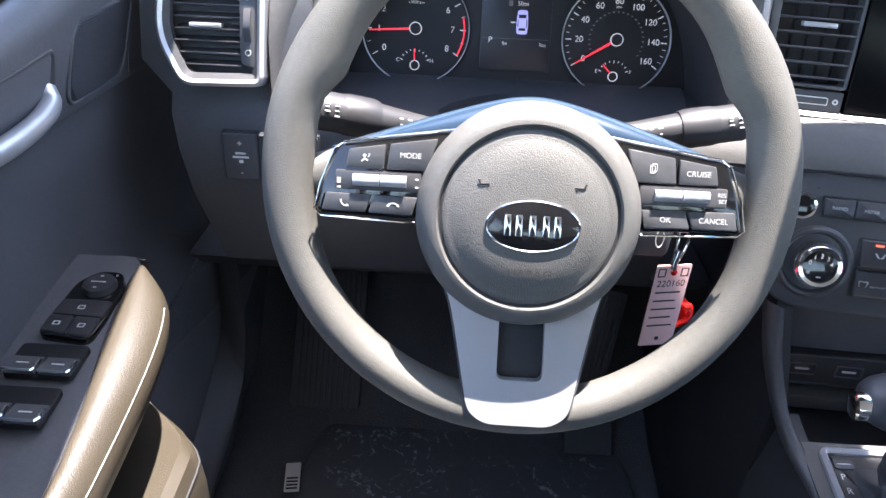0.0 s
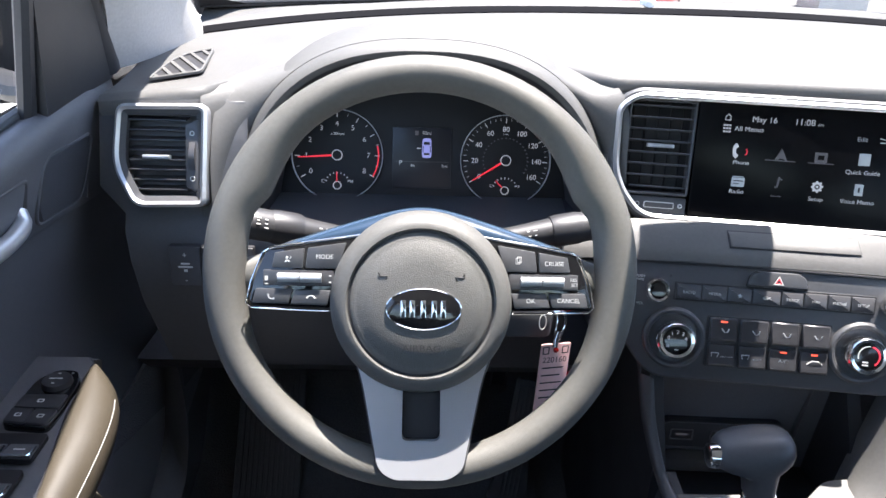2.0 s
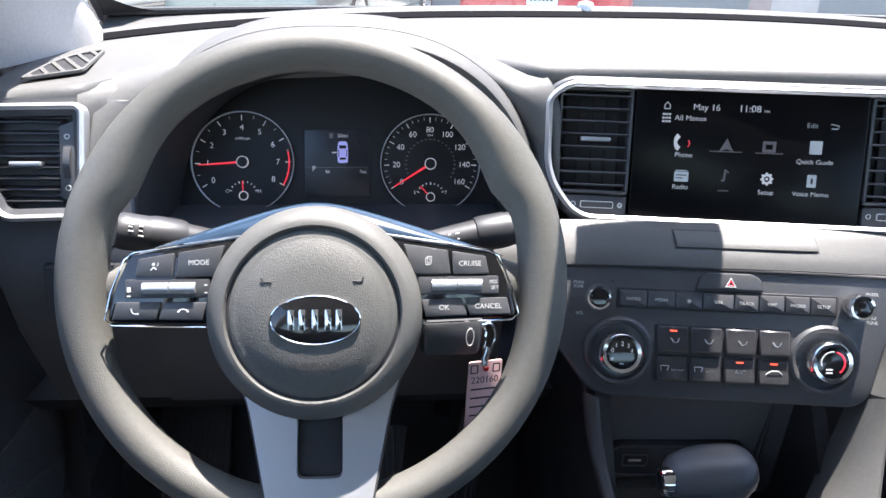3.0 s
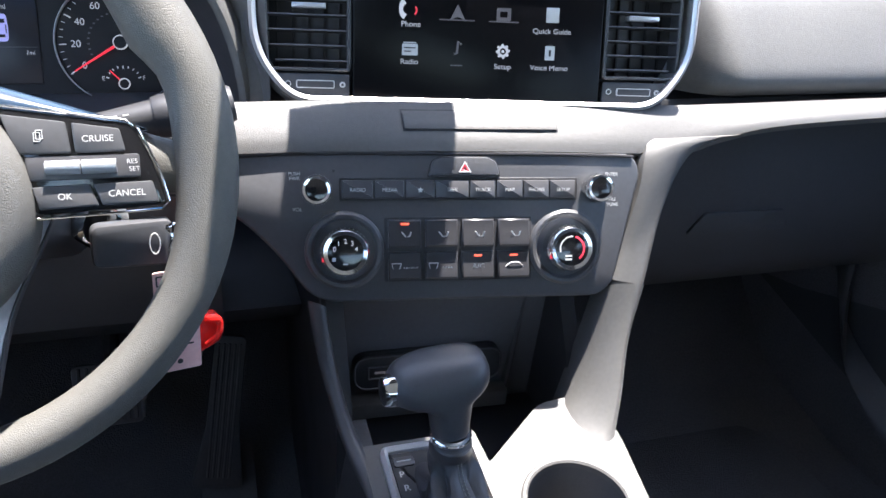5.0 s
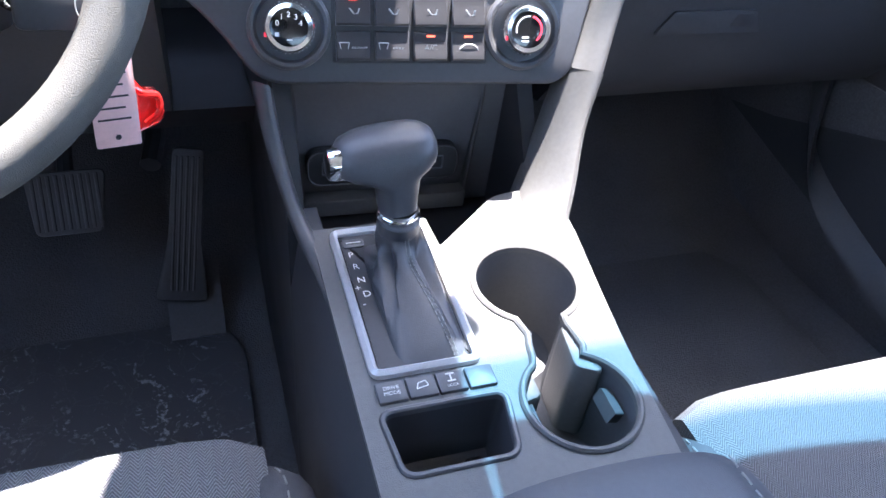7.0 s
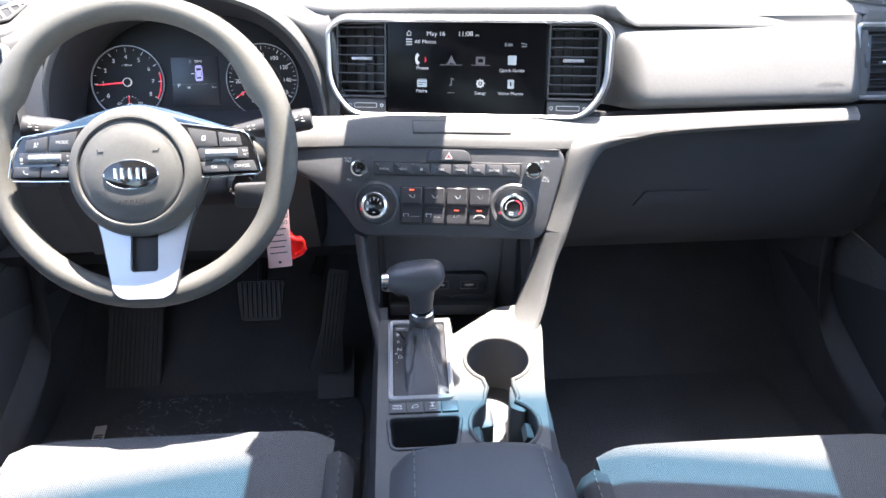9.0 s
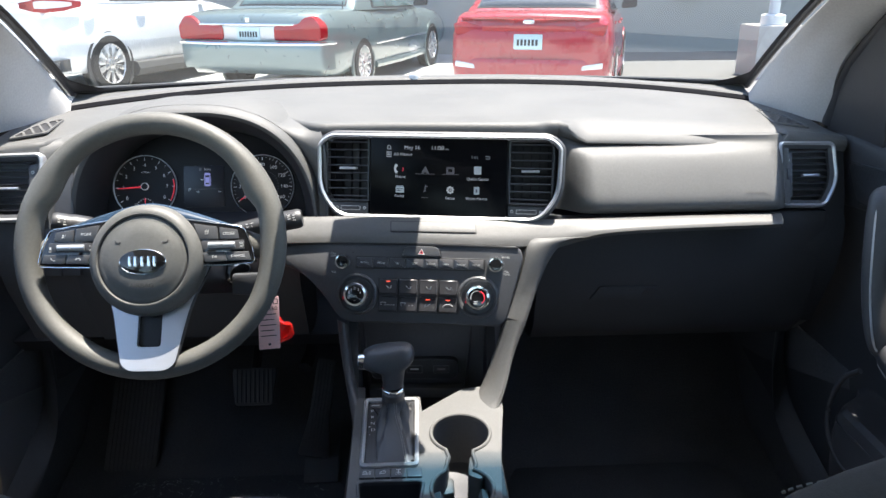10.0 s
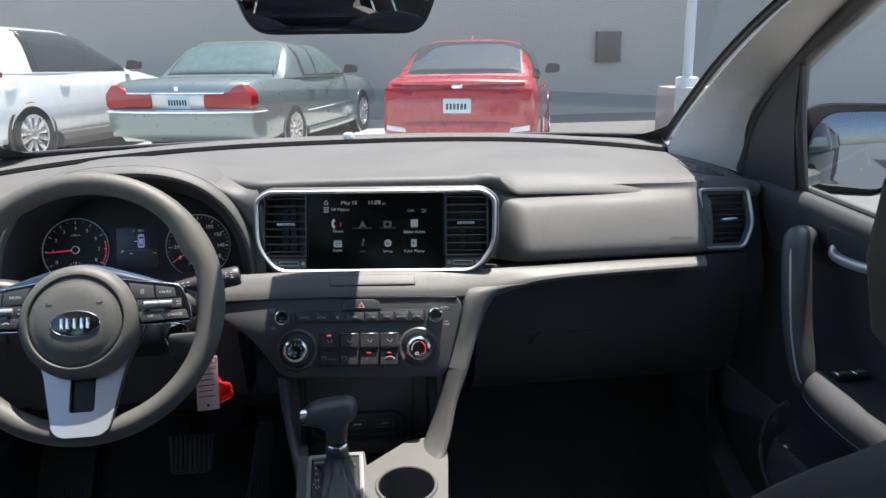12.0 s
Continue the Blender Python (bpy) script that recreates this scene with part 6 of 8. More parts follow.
# ---- gear lever ----
lever = thing("gear_lever", (-0.045, -0.34, 0.74), "automatic gear lever with a leather boot in a silver frame", "gear lever")
po = rounded([(-0.0910, 0.029), (-0.0070, 0.029), (-0.0055, 0.1870), (-0.0915, 0.1870)], [0.010, 0.010, 0.010, 0.010], 5)
part("surround", hoop(inset(po, 0.0008), 0.0060, -0.0065, 0.004, 0.0022, CN, 0.0008), SATIN, lever, "satin silver frame")
base = part("base_plate", plate(inset(po, 0.0078), -0.0020, 0.003, 0.0005, CN), DEEP, lever)
for c, x, z in (("P", -0.0775, 0.1560), ("R", -0.0765, 0.1420), ("N", -0.0755, 0.1265), ("D", -0.0745, 0.1110), ("+", -0.0800, 0.1180), ("-", -0.0790, 0.1010)):
    lettering(c, 0.0088, (x, -0.0024, z), CN, WHITE if c != "R" else PRINT, base)
part("release_button", plate(rect(-0.0820, 0.1640, -0.0640, 0.1740, 0.003, 3), -0.0035, 0.0, 0.001, CN), SMOOTH, base, "small shift release cover")
bars([(-0.079, 0.1685, -0.067, 0.1695)], -0.0040, CN, PRINT, base)
rings = []
for k in range(15):
    t = k / 14
    cx, cy = mix1(-0.0418, -0.0440, sm(0, 0.9, t)), mix1(-0.349, -0.3090, sm(0, 0.95, t))
    hx, hy = mix1(0.0272, 0.0160, sm(0.0, 0.72, t ** 0.75)), mix1(0.066, 0.0160, sm(0.0, 0.72, t ** 0.7))
    z = mix1(0.7440, 0.7860, t ** 1.2)
    ring = []
    for i, p in enumerate(super_ring(cx, cy, z, hx, hy, mix1(7, 2.2, sm(0, 0.7, t)), 40)):
        a = 2 * math.pi * i / 40
        fold = (0.0050 * math.sin(4 * a + 2 * t + 0.8) + 0.0028 * math.sin(7 * a - 6 * t) + 0.0012 * math.sin(11 * a + 14 * t)) * math.sin(math.pi * min(1, t * 1.1)) ** 1.0
        d = Vector((p[0] - cx, p[1] - cy, 0))
        d = d * (1 + fold / max(d.length, 0.008))
        ring.append((cx + d.x, cy + d.y, p[2] + 0.09 * (p[1] + 0.349) * (1 - t)))
    rings.append(ring)
part("boot", loft(rings), LEATHER, lever, "folded black leather boot")
for dx in (-0.0014, 0.0014):
    for k in range(26):
        g = [k * 0.5 + 0.1, k * 0.5 + 0.25, k * 0.5 + 0.4]
        pp = []
        for q in g:
            a, b = Vector(rings[int(q)][31]), Vector(rings[int(q) + 1][31])
            pp.append(a.lerp(b, q - int(q)) + Vector((dx, -0.0006, 0.0005)))
        part("stitch", sweep(pp, 0.0005, 5), STITCH, lever)
part("boot_cuff", lathe([(0.0164, 0.0), (0.0170, -0.004), (0.0162, -0.012), (0.0150, -0.013)], 28, pose(-0.044, -0.309, 0.7820, -90 + 12)), LEATHER, lever)
part("collar", lathe([(0.0156, 0.0), (0.0166, -0.001), (0.0166, -0.007), (0.0156, -0.008)], 32, pose(-0.044, -0.307, 0.7930, -90 + 12)), CHROME, lever, "bright collar ring")
rings = []
for z, cx, hx, hy, p in ((0.7990, -0.0440, 0.0150, 0.0150, 2.3), (0.8060, -0.0438, 0.0157, 0.0160, 2.3), (0.8125, -0.0435, 0.0167, 0.0172, 2.3), (0.8195, -0.0440, 0.0184, 0.0184, 2.3), (0.8240, -0.0465, 0.0235, 0.0200, 2.5), (0.8275, -0.0495, 0.0325, 0.0208, 2.7), (0.8315, -0.0510, 0.0378, 0.0215, 2.9), (0.8375, -0.0512, 0.0400, 0.0220, 3.0), (0.8440, -0.0512, 0.0395, 0.0215, 3.0), (0.8490, -0.0508, 0.0368, 0.0196, 2.8), (0.8525, -0.0500, 0.0315, 0.0160, 2.6), (0.8545, -0.0490, 0.0215, 0.0105, 2.3), (0.8552, -0.0480, 0.0080, 0.0045, 2.0)):
    rings.append([(x, y, zz + 0.10 * (x + 0.05)) for x, y, zz in super_ring(cx, -0.309 + (z - 0.789) * 0.40, z, hx, hy, p, 32)])
knob_ = part("knob", loft(rings), LEATHER, lever, "smooth dark T-shaped knob")
part("thumb_button", lathe([(0.0125, 0.010), (0.0126, -0.003), (0.0115, -0.0080), (0.0085, -0.0098), (0.001, -0.0102)], 28, pose(-0.0870, -0.291, 0.8330, 0, 0, -90)), CHROME, lever, "chrome thumb button")


# ---- doors ----
def door(s):
    left = s < 0
    # one door plastic; the passenger side has its shade in the colour
    trim_mat = DOORPANEL if left else GLOVESHADE
    d = thing("door_1" if left else "door_2", (0.76 * s, -0.45, 0.4), "closed driver door with switches on a sunlit armrest" if left else "closed passenger door with a pull handle in shade", "car door", kind="structure")
    X = lambda x, y, z: (x * s, y, z)

    def strip(sec, ys, material, name, label=""):
        rings = [[X(x, y, z) for x, z in sec(y)] for y in ys]
        if not left:
            rings = [r[::-1] for r in rings]
        return part(name, loft(rings), material, d, label)
    ys = lin(0.06, -1.06, 24)
    belt = lambda y: 1.113 - 0.02 * sm(0.0, -0.5, y)
    nose = lambda y: 0.016 * sm(-0.02, 0.06, y)
    crease = lambda y: 1.0 - 0.11 * (y + 0.15) if y > -0.30 else 1.0165
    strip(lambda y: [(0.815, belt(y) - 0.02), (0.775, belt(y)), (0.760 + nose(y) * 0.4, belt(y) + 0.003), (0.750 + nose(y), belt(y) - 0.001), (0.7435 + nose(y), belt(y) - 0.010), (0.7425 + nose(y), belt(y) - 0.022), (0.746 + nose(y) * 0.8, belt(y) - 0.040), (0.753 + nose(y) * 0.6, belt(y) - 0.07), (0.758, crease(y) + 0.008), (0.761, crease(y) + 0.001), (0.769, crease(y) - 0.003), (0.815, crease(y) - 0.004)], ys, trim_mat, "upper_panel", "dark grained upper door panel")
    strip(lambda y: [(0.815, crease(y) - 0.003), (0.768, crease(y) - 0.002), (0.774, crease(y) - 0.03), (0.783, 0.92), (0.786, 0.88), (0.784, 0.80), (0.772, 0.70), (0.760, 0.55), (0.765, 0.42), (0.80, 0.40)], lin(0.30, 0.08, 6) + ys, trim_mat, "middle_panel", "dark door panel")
    # embossed line round the grille and the handle
    emb = [X(0.7535, y, z) for y, z in ((-0.42, 1.081), (-0.30, 1.086), (-0.16, 1.091), (-0.075, 1.094))] + [X(0.755, -0.052, 1.086), X(0.757, -0.046, 1.070), X(0.7575, -0.052, 1.030), X(0.759, -0.060, 0.998)]
    part("panel_line", sweep(smooth_path(emb, 5), 0.0022, 8), trim_mat, d)
    # speaker grille
    GM = Matrix.Translation((0.7525 * s, -0.121, 1.042)) @ pose(0, 0, 0, 0, 0, 90 if left else -90) @ pose(0, 0, 0, 10)
    go = rounded([(-0.063, -0.027), (0.046, -0.039), (0.074, 0.028), (-0.044, 0.035)], 0.017, 6)
    if not left:
        go = [(-x, z) for x, z in reversed(go)]
    part("grille", plate(go, -0.0025, 0.012, 0.0015, GM), DEEP, d, "fine ribbed speaker grille")
    part("grille_edge", hoop(inset(go, -0.003), 0.0035, -0.0030, 0.012, 0.0010, GM), trim_mat, d)
    ribs = bmesh.new()
    for k in range(36):
        z = -0.0335 + k * 0.00185
        q = k / 36
        end = 0.010 * max(0, abs(2 * q - 1) - 0.6) / 0.4
        x0, x1 = -0.060 + 0.017 * q + end, 0.045 + 0.024 * q - end
        if not left:
            x0, x1 = -x1, -x0
        dz = -0.010 if left else 0.010
        za, zb = (z + 0.008, z - 0.002) if left else (z - 0.002, z + 0.008)
        v = [ribs.verts.new(p) for p in ((x0, -0.0025, za - 0.0005), (x1, -0.0025, zb - 0.0005), (x1, -0.0025, zb + 0.0005), (x0, -0.0025, za + 0.0005), (x0, -0.0036, za), (x1, -0.0036, zb))]
        ribs.faces.new((v[0], v[1], v[5], v[4]))
        ribs.faces.new((v[3], v[4], v[5], v[2]))
    ribs.transform(GM)
    rb = part("grille_ribs", ribs, SMOOTH, d)
    # inner handle in its recess
    HM = Matrix.Translation((0.7515 * s, -0.272 if left else -0.315, 1.050)) @ pose(0, 0, 0, 0, 0, 90 if left else -90) @ pose(0, 0, 0, 10)
    ho = rounded([(-0.075, -0.028), (0.066, -0.030), (0.074, 0.024), (-0.068, 0.030)], 0.012, 4)
    part("handle_recess", hoop(ho, 0.006, -0.004, 0.014, 0.002, HM), SMOOTH, d)
    part("handle_dish", plate(inset(ho, 0.005), 0.002, 0.014, 0.001, HM), DEEP, d)
    sx = 1 if left else -1
    part("door_handle", sweep(smooth_path([HM @ Vector(p) for p in ((sx * 0.062, 0.002, -0.010), (sx * 0.052, -0.006, -0.017), (sx * 0.02, -0.011, -0.018), (sx * -0.03, -0.011, -0.015), (sx * -0.060, -0.004, -0.012))]), 0.0085, 12, 1.0), SILVER, d, "satin silver inner handle")
    # armrest: body, switch plate, soft pad with a bright seam
    y0 = -0.180 if left else -0.262
    ya = [y0 - 0.20 * (k / 17) ** 2.0 for k in range(18)] + lin(y0 - 0.24, -0.80, 9)
    zt = lambda y: 0.862 - 0.012 * sm(-0.2, -0.45, y)
    xs_ = lambda y: 0.6725 + 0.050 * math.exp(-max(0, y0 - 0.004 - y) / 0.040)
    xl = lambda y: max(0.722 - 0.030 * sm(y0 - 0.02, y0 - 0.28, y), xs_(y) + 0.006)
    strip(lambda y: [(0.79, zt(y)), (xl(y) + 0.001, zt(y)), (xl(y) - 0.001, zt(y) - 0.004), (xl(y) - 0.001, zt(y) - 0.03), (xl(y) + 0.004, zt(y) - 0.06), (0.765, zt(y) - 0.10), (0.79, zt(y) - 0.10)], ya, trim_mat, "armrest", "dark armrest body")
    # blunt nose of the armrest, running into the door
    part("armrest_nose", loft([[X(mix1(0.786, x, f), y0 + 0.002 + dy * math.sin(math.pi * min(1, f * 0.9)) ** 0.7, zt(y0) + dz) for f in lin(0, 1, 9)] for x, dy, dz in ((0.724, -0.002, -0.0040), (0.724, 0.005, -0.0050), (0.722, 0.010, -0.008), (0.724, 0.009, -0.025), (0.730, 0.004, -0.06), (0.760, -0.004, -0.10))], closed=False, caps=False), trim_mat, d)

    def pad_ring(y):
        k = math.sqrt(max(0.01, 1 - max(0, (y - y0 + 0.030) / 0.030) ** 2))
        a, b, z = xl(y), xs_(y), zt(y)
        w = (a - b)
        ring = [(a, z - 0.030), (a, z - 0.002), (a - 0.05 * w, z + 0.0022), (a - 0.18 * w, z + 0.0036), (a - 0.45 * w, z + 0.0026), (a - 0.75 * w, z - 0.0022), (b + 0.06 * w, z - 0.0085), (b, z - 0.0125), (b - 0.0022, z - 0.018), (b - 0.0030, z - 0.028), (b + 0.0005, z - 0.042), (b + 0.008, z - 0.052), (a, z - 0.054)]
        m = a - 0.35 * w
        return [(mix1(m, x, 0.35 + 0.65 * k), mix1(z - 0.022, q, 0.25 + 0.75 * k)) for x, q in ring]
    # one vinyl for both pads: warm tone for sun, dark tone for shade
    strip(pad_ring, ya, BEIGE if left else GLOVESHADE, "armrest_pad", "tan sunlit vinyl armrest pad" if left else "vinyl armrest pad, darkened for its shaded side")
    drop = 0.0128 if left else 0.036
    part("pad_seam", sweep([X(xs_(y) - (0.0006 if left else 0.002), y, zt(y) - drop) for y in ya[9:]], 0.0006, 6), STITCH, d)
    AM = Matrix.Translation((0.742 * s, -0.245, zt(-0.245) + 0.0006)) @ pose(0, 0, 0, -90, 0, 0)
    lo = [(-0.0245, -0.052), (0.0200, -0.056), (0.0225, -0.030), (0.0215, 0.018), (0.012, 0.036), (-0.010, 0.036), (-0.0225, 0.018)]
    fl = (lambda o: o) if left else (lambda o: [(-x, z) for x, z in reversed(o)])
    if left:
        sp = part("switch_plate", plate(rounded(lo, 0.008, 4), -0.004, 0.004, 0.0015, AM), GLOSS, d, "plate with mirror and lock switches")
        part("mirror_knob", lathe([(0.0145, 0.001), (0.0148, -0.005), (0.0135, -0.0085), (0.001, -0.0095)], 32, AM @ Matrix.Translation((0.001, -0.001, 0.012))), BUTTON, sp, "round mirror adjuster")
        bars([(-0.0055, 0.0112, 0.0075, 0.0124), (-0.0005, 0.0195, 0.0025, 0.0208), (-0.0005, 0.003, 0.0025, 0.0043)], -0.0108, AM, PRINT, sp)
        bars([(-0.009, 0.029, -0.007, 0.031), (0.008, 0.029, 0.010, 0.031)], -0.0044, AM, PRINT, sp)
        for o, lab in ((rounded([(-0.0225, -0.0285), (0.0205, -0.0305), (0.0205, -0.0085), (-0.0215, -0.0085)], 0.002, 3), "fold"), (rounded([(-0.0228, -0.0500), (-0.0015, -0.0525), (-0.0015, -0.0305), (-0.0228, -0.0295)], 0.003, 3), "unlock"), (rounded([(-0.0010, -0.0525), (0.0185, -0.0540), (0.0205, -0.0315), (-0.0010, -0.0305)], 0.003, 3), "lock")):
            b = part("switch", plate(o, -0.0065, 0.0, 0.0012, AM), BUTTON, sp)
            mx, mz = sum(p[0] for p in o) / len(o), sum(p[1] for p in o) / len(o)
            part("icon", hoop(rect(mx - 0.003, mz - 0.003, mx + 0.003, mz + 0.002, 0.0008, 2), 0.001, -0.0069, -0.006, 0.0001, AM), PRINT, b)
    rows = ((-0.0605, -0.0965), (-0.1085, -0.1465)) if left else ((-0.074, -0.104),)
    for za, zb in rows:
        ro = rounded(fl([(-0.031, zb), (0.024, zb), (0.024, za), (-0.031, za)]), 0.004, 3)
        # flat black plate paints the shade of a recess; nothing is sunk
        part("switch_recess_shade", plate(ro, -0.0005, 0.004, 0.0003, AM), DIAL, d)
        for x0, x1 in ((-0.030, -0.005), (-0.002, 0.023)):
            w = [(x0, zb + 0.001), (x1, zb + 0.001), (x1, zb + 0.019), (x0, zb + 0.019)]
            w = fl(w)
            rr = [[(p[0], 0.0, p[1]) for p in w], [(p[0], -0.0050 if p[1] < zb + 0.01 else -0.0022, p[1]) for p in w]]
            ws = part("window_switch", loft(rr, M=AM), PANEL, d, "window lifter switch")
            part("switch_edge", sweep([AM @ Vector((fl([(p, 0)])[0][0], -0.0048, zb + q)) for p, q in ((x0, 0.0015), (mix1(x0, x1, 0.5), 0.0008), (x1 - 0.002, 0.0012), (x1, 0.004), (x1, 0.013))], 0.0014, 6), CHROME, ws)
            mx = fl([((x0 + x1) / 2, 0)])[0][0]
            bars([(mx - 0.005, zb + 0.009, mx + 0.005, zb + 0.0102)], -0.0045, AM, PRINT, ws)
    # map pocket at the bottom
    yp = lin(-0.20, -0.80, 12)
    pk = lambda y: sm(-0.18, -0.29, y)
    pocket = lambda y: [(0.77, 0.705)] + [(0.77 - mix1(0.018, bulge, pk(y)), mix1(0.69, z, 0.3 + 0.7 * pk(y))) for bulge, z in ((0.096, 0.722), (0.105, 0.716), (0.110, 0.700), (0.113, 0.675), (0.112, 0.645), (0.108, 0.610), (0.099, 0.565), (0.088, 0.520), (0.055, 0.483))] + [(0.745, 0.465), (0.77, 0.46)]
    yp = [-0.185 - 0.14 * (k / 13) ** 1.4 for k in range(14)] + lin(-0.36, -0.80, 7)
    # pocket split the same way: sunlit tone left, shaded tone right
    strip(pocket, yp, BEIGE if left else GLOVESHADE, "map_pocket", "bulging door pocket")
    part("pocket_seam", sweep([X(*[(x, y, z) for x, z in pocket(y)[3:4]][0]) for y in yp[3:]], 0.0014, 6), DEEP, d)
    if not left:
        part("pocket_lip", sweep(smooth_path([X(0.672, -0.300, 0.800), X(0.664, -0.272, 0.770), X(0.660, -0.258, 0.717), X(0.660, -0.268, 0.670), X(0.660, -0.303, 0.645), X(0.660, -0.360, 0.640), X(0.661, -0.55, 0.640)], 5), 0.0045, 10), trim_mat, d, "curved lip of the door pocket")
    # window frame, sail corner and glass
    frame_path = [X(0.765, 0.05, 1.118), X(0.760, 0.02, 1.215), X(0.757, -0.075, 1.305), X(0.742, -0.24, 1.395), X(0.690, -0.47, 1.470), X(0.655, -0.80, 1.500), X(0.650, -1.06, 1.495)]
    part("window_frame", sweep(smooth_path(frame_path, 5), 0.021, 10, 1.0), DEEP, d, "black window frame")
    part("sail_panel", quad_slab(X(0.763, 0.045, 1.11), X(0.763, -0.128, 1.11), X(0.748, -0.128, 1.335), X(0.760, 0.01, 1.21), 0.012 * s), DEEP, d, "black corner panel behind the mirror")
    part("frame_post", sweep([X(0.770, -0.134, 1.10), X(0.752, -0.132, 1.22), X(0.750, -0.128, 1.34)], 0.009, 8), DEEP, d)
    gp = part("pane", loft([[X(0.772, -0.15, 1.10), X(0.775, -0.6, 1.10), X(0.775, -1.06, 1.10)], [X(0.757, -0.15, 1.22), X(0.745, -0.6, 1.25), X(0.745, -1.06, 1.25)], [X(0.736, -0.15, 1.335), X(0.705, -0.35, 1.42), X(0.66, -1.06, 1.49)]], closed=False, caps=False), SIDEGLASS, d)
    gp.visible_shadow = False
    part("belt_seal", sweep([X(0.777, y, belt(y) + 0.004) for y in lin(0.02, -1.06, 8)], 0.006, 8), RUBBER, d)
    part("outer_skin", quad_slab(X(0.86, 0.35, 0.35), X(0.86, -1.06, 0.35), X(0.84, -1.06, 1.09), X(0.84, 0.35, 1.09), 0.01 * s), GLOSS, d)
    if not left:
        pull = smooth_path([(0.745, -0.205, 1.035), (0.720, -0.218, 1.052), (0.702, -0.235, 1.045), (0.694, -0.255, 0.99), (0.691, -0.275, 0.92), (0.694, -0.298, 0.855), (0.71, -0.30, 0.83)])
        pl = part("pull_handle", sweep(pull, lambda t: 0.0165 + 0.004 * math.sin(math.pi * t), 14, 1.15, up=(1, 0, 0)), SMOOTH, d, "upright dark pull handle")
        part("pull_inlay", sweep([p + Vector((-0.0185, -0.0125, 0)) for p in pull[7:34]], 0.0017, 6), SILVER, d, "thin silver inlay")
    return d


door(-1)
door(1)


# door mirrors outside
def wing_mirror(s):
    m = thing("wing_mirror", (0.98 * s, 0.08, 1.02), "dark glossy wing mirror outside the door window", "wing mirror", "wing mirrors")
    MW = pose(1.005 * s, 0.115, 1.145, -3, 0, -16 * s)
    o = rounded([(-0.140, -0.088), (0.10, -0.100), (0.125, 0.03), (0.10, 0.092), (-0.075, 0.094), (-0.140, 0.02)], 0.055, 6)
    gl = rounded([(-0.072, -0.070), (0.088, -0.085), (0.112, 0.025), (0.088, 0.076), (-0.040, 0.074), (-0.072, 0.03)], 0.040, 6)
    if s < 0:
        o, gl = [(-x, z) for x, z in reversed(o)], [(-x, z) for x, z in reversed(gl)]
    part("housing", loft([[(p[0] * k, y, p[1] * k) for p in o] for k, y in ((0.45, 0.12), (0.75, 0.10), (0.95, 0.05), (1.0, 0.0), (0.99, -0.02), (0.95, -0.022), (0.93, -0.012))], M=MW), HOUSING, m)
    part("glass", plate(gl, -0.0260, -0.010, 0.001, MW), WINGGLASS, m, "mirror glass")
    part("foot", sweep([(0.80 * s, 0.03, 1.095), (0.86 * s, 0.05, 1.09), (0.92 * s, 0.08, 1.095)], 0.028, 10, 0.6), DEEP, m)
    return m


wing_mirror(-1)
wing_mirror(1)


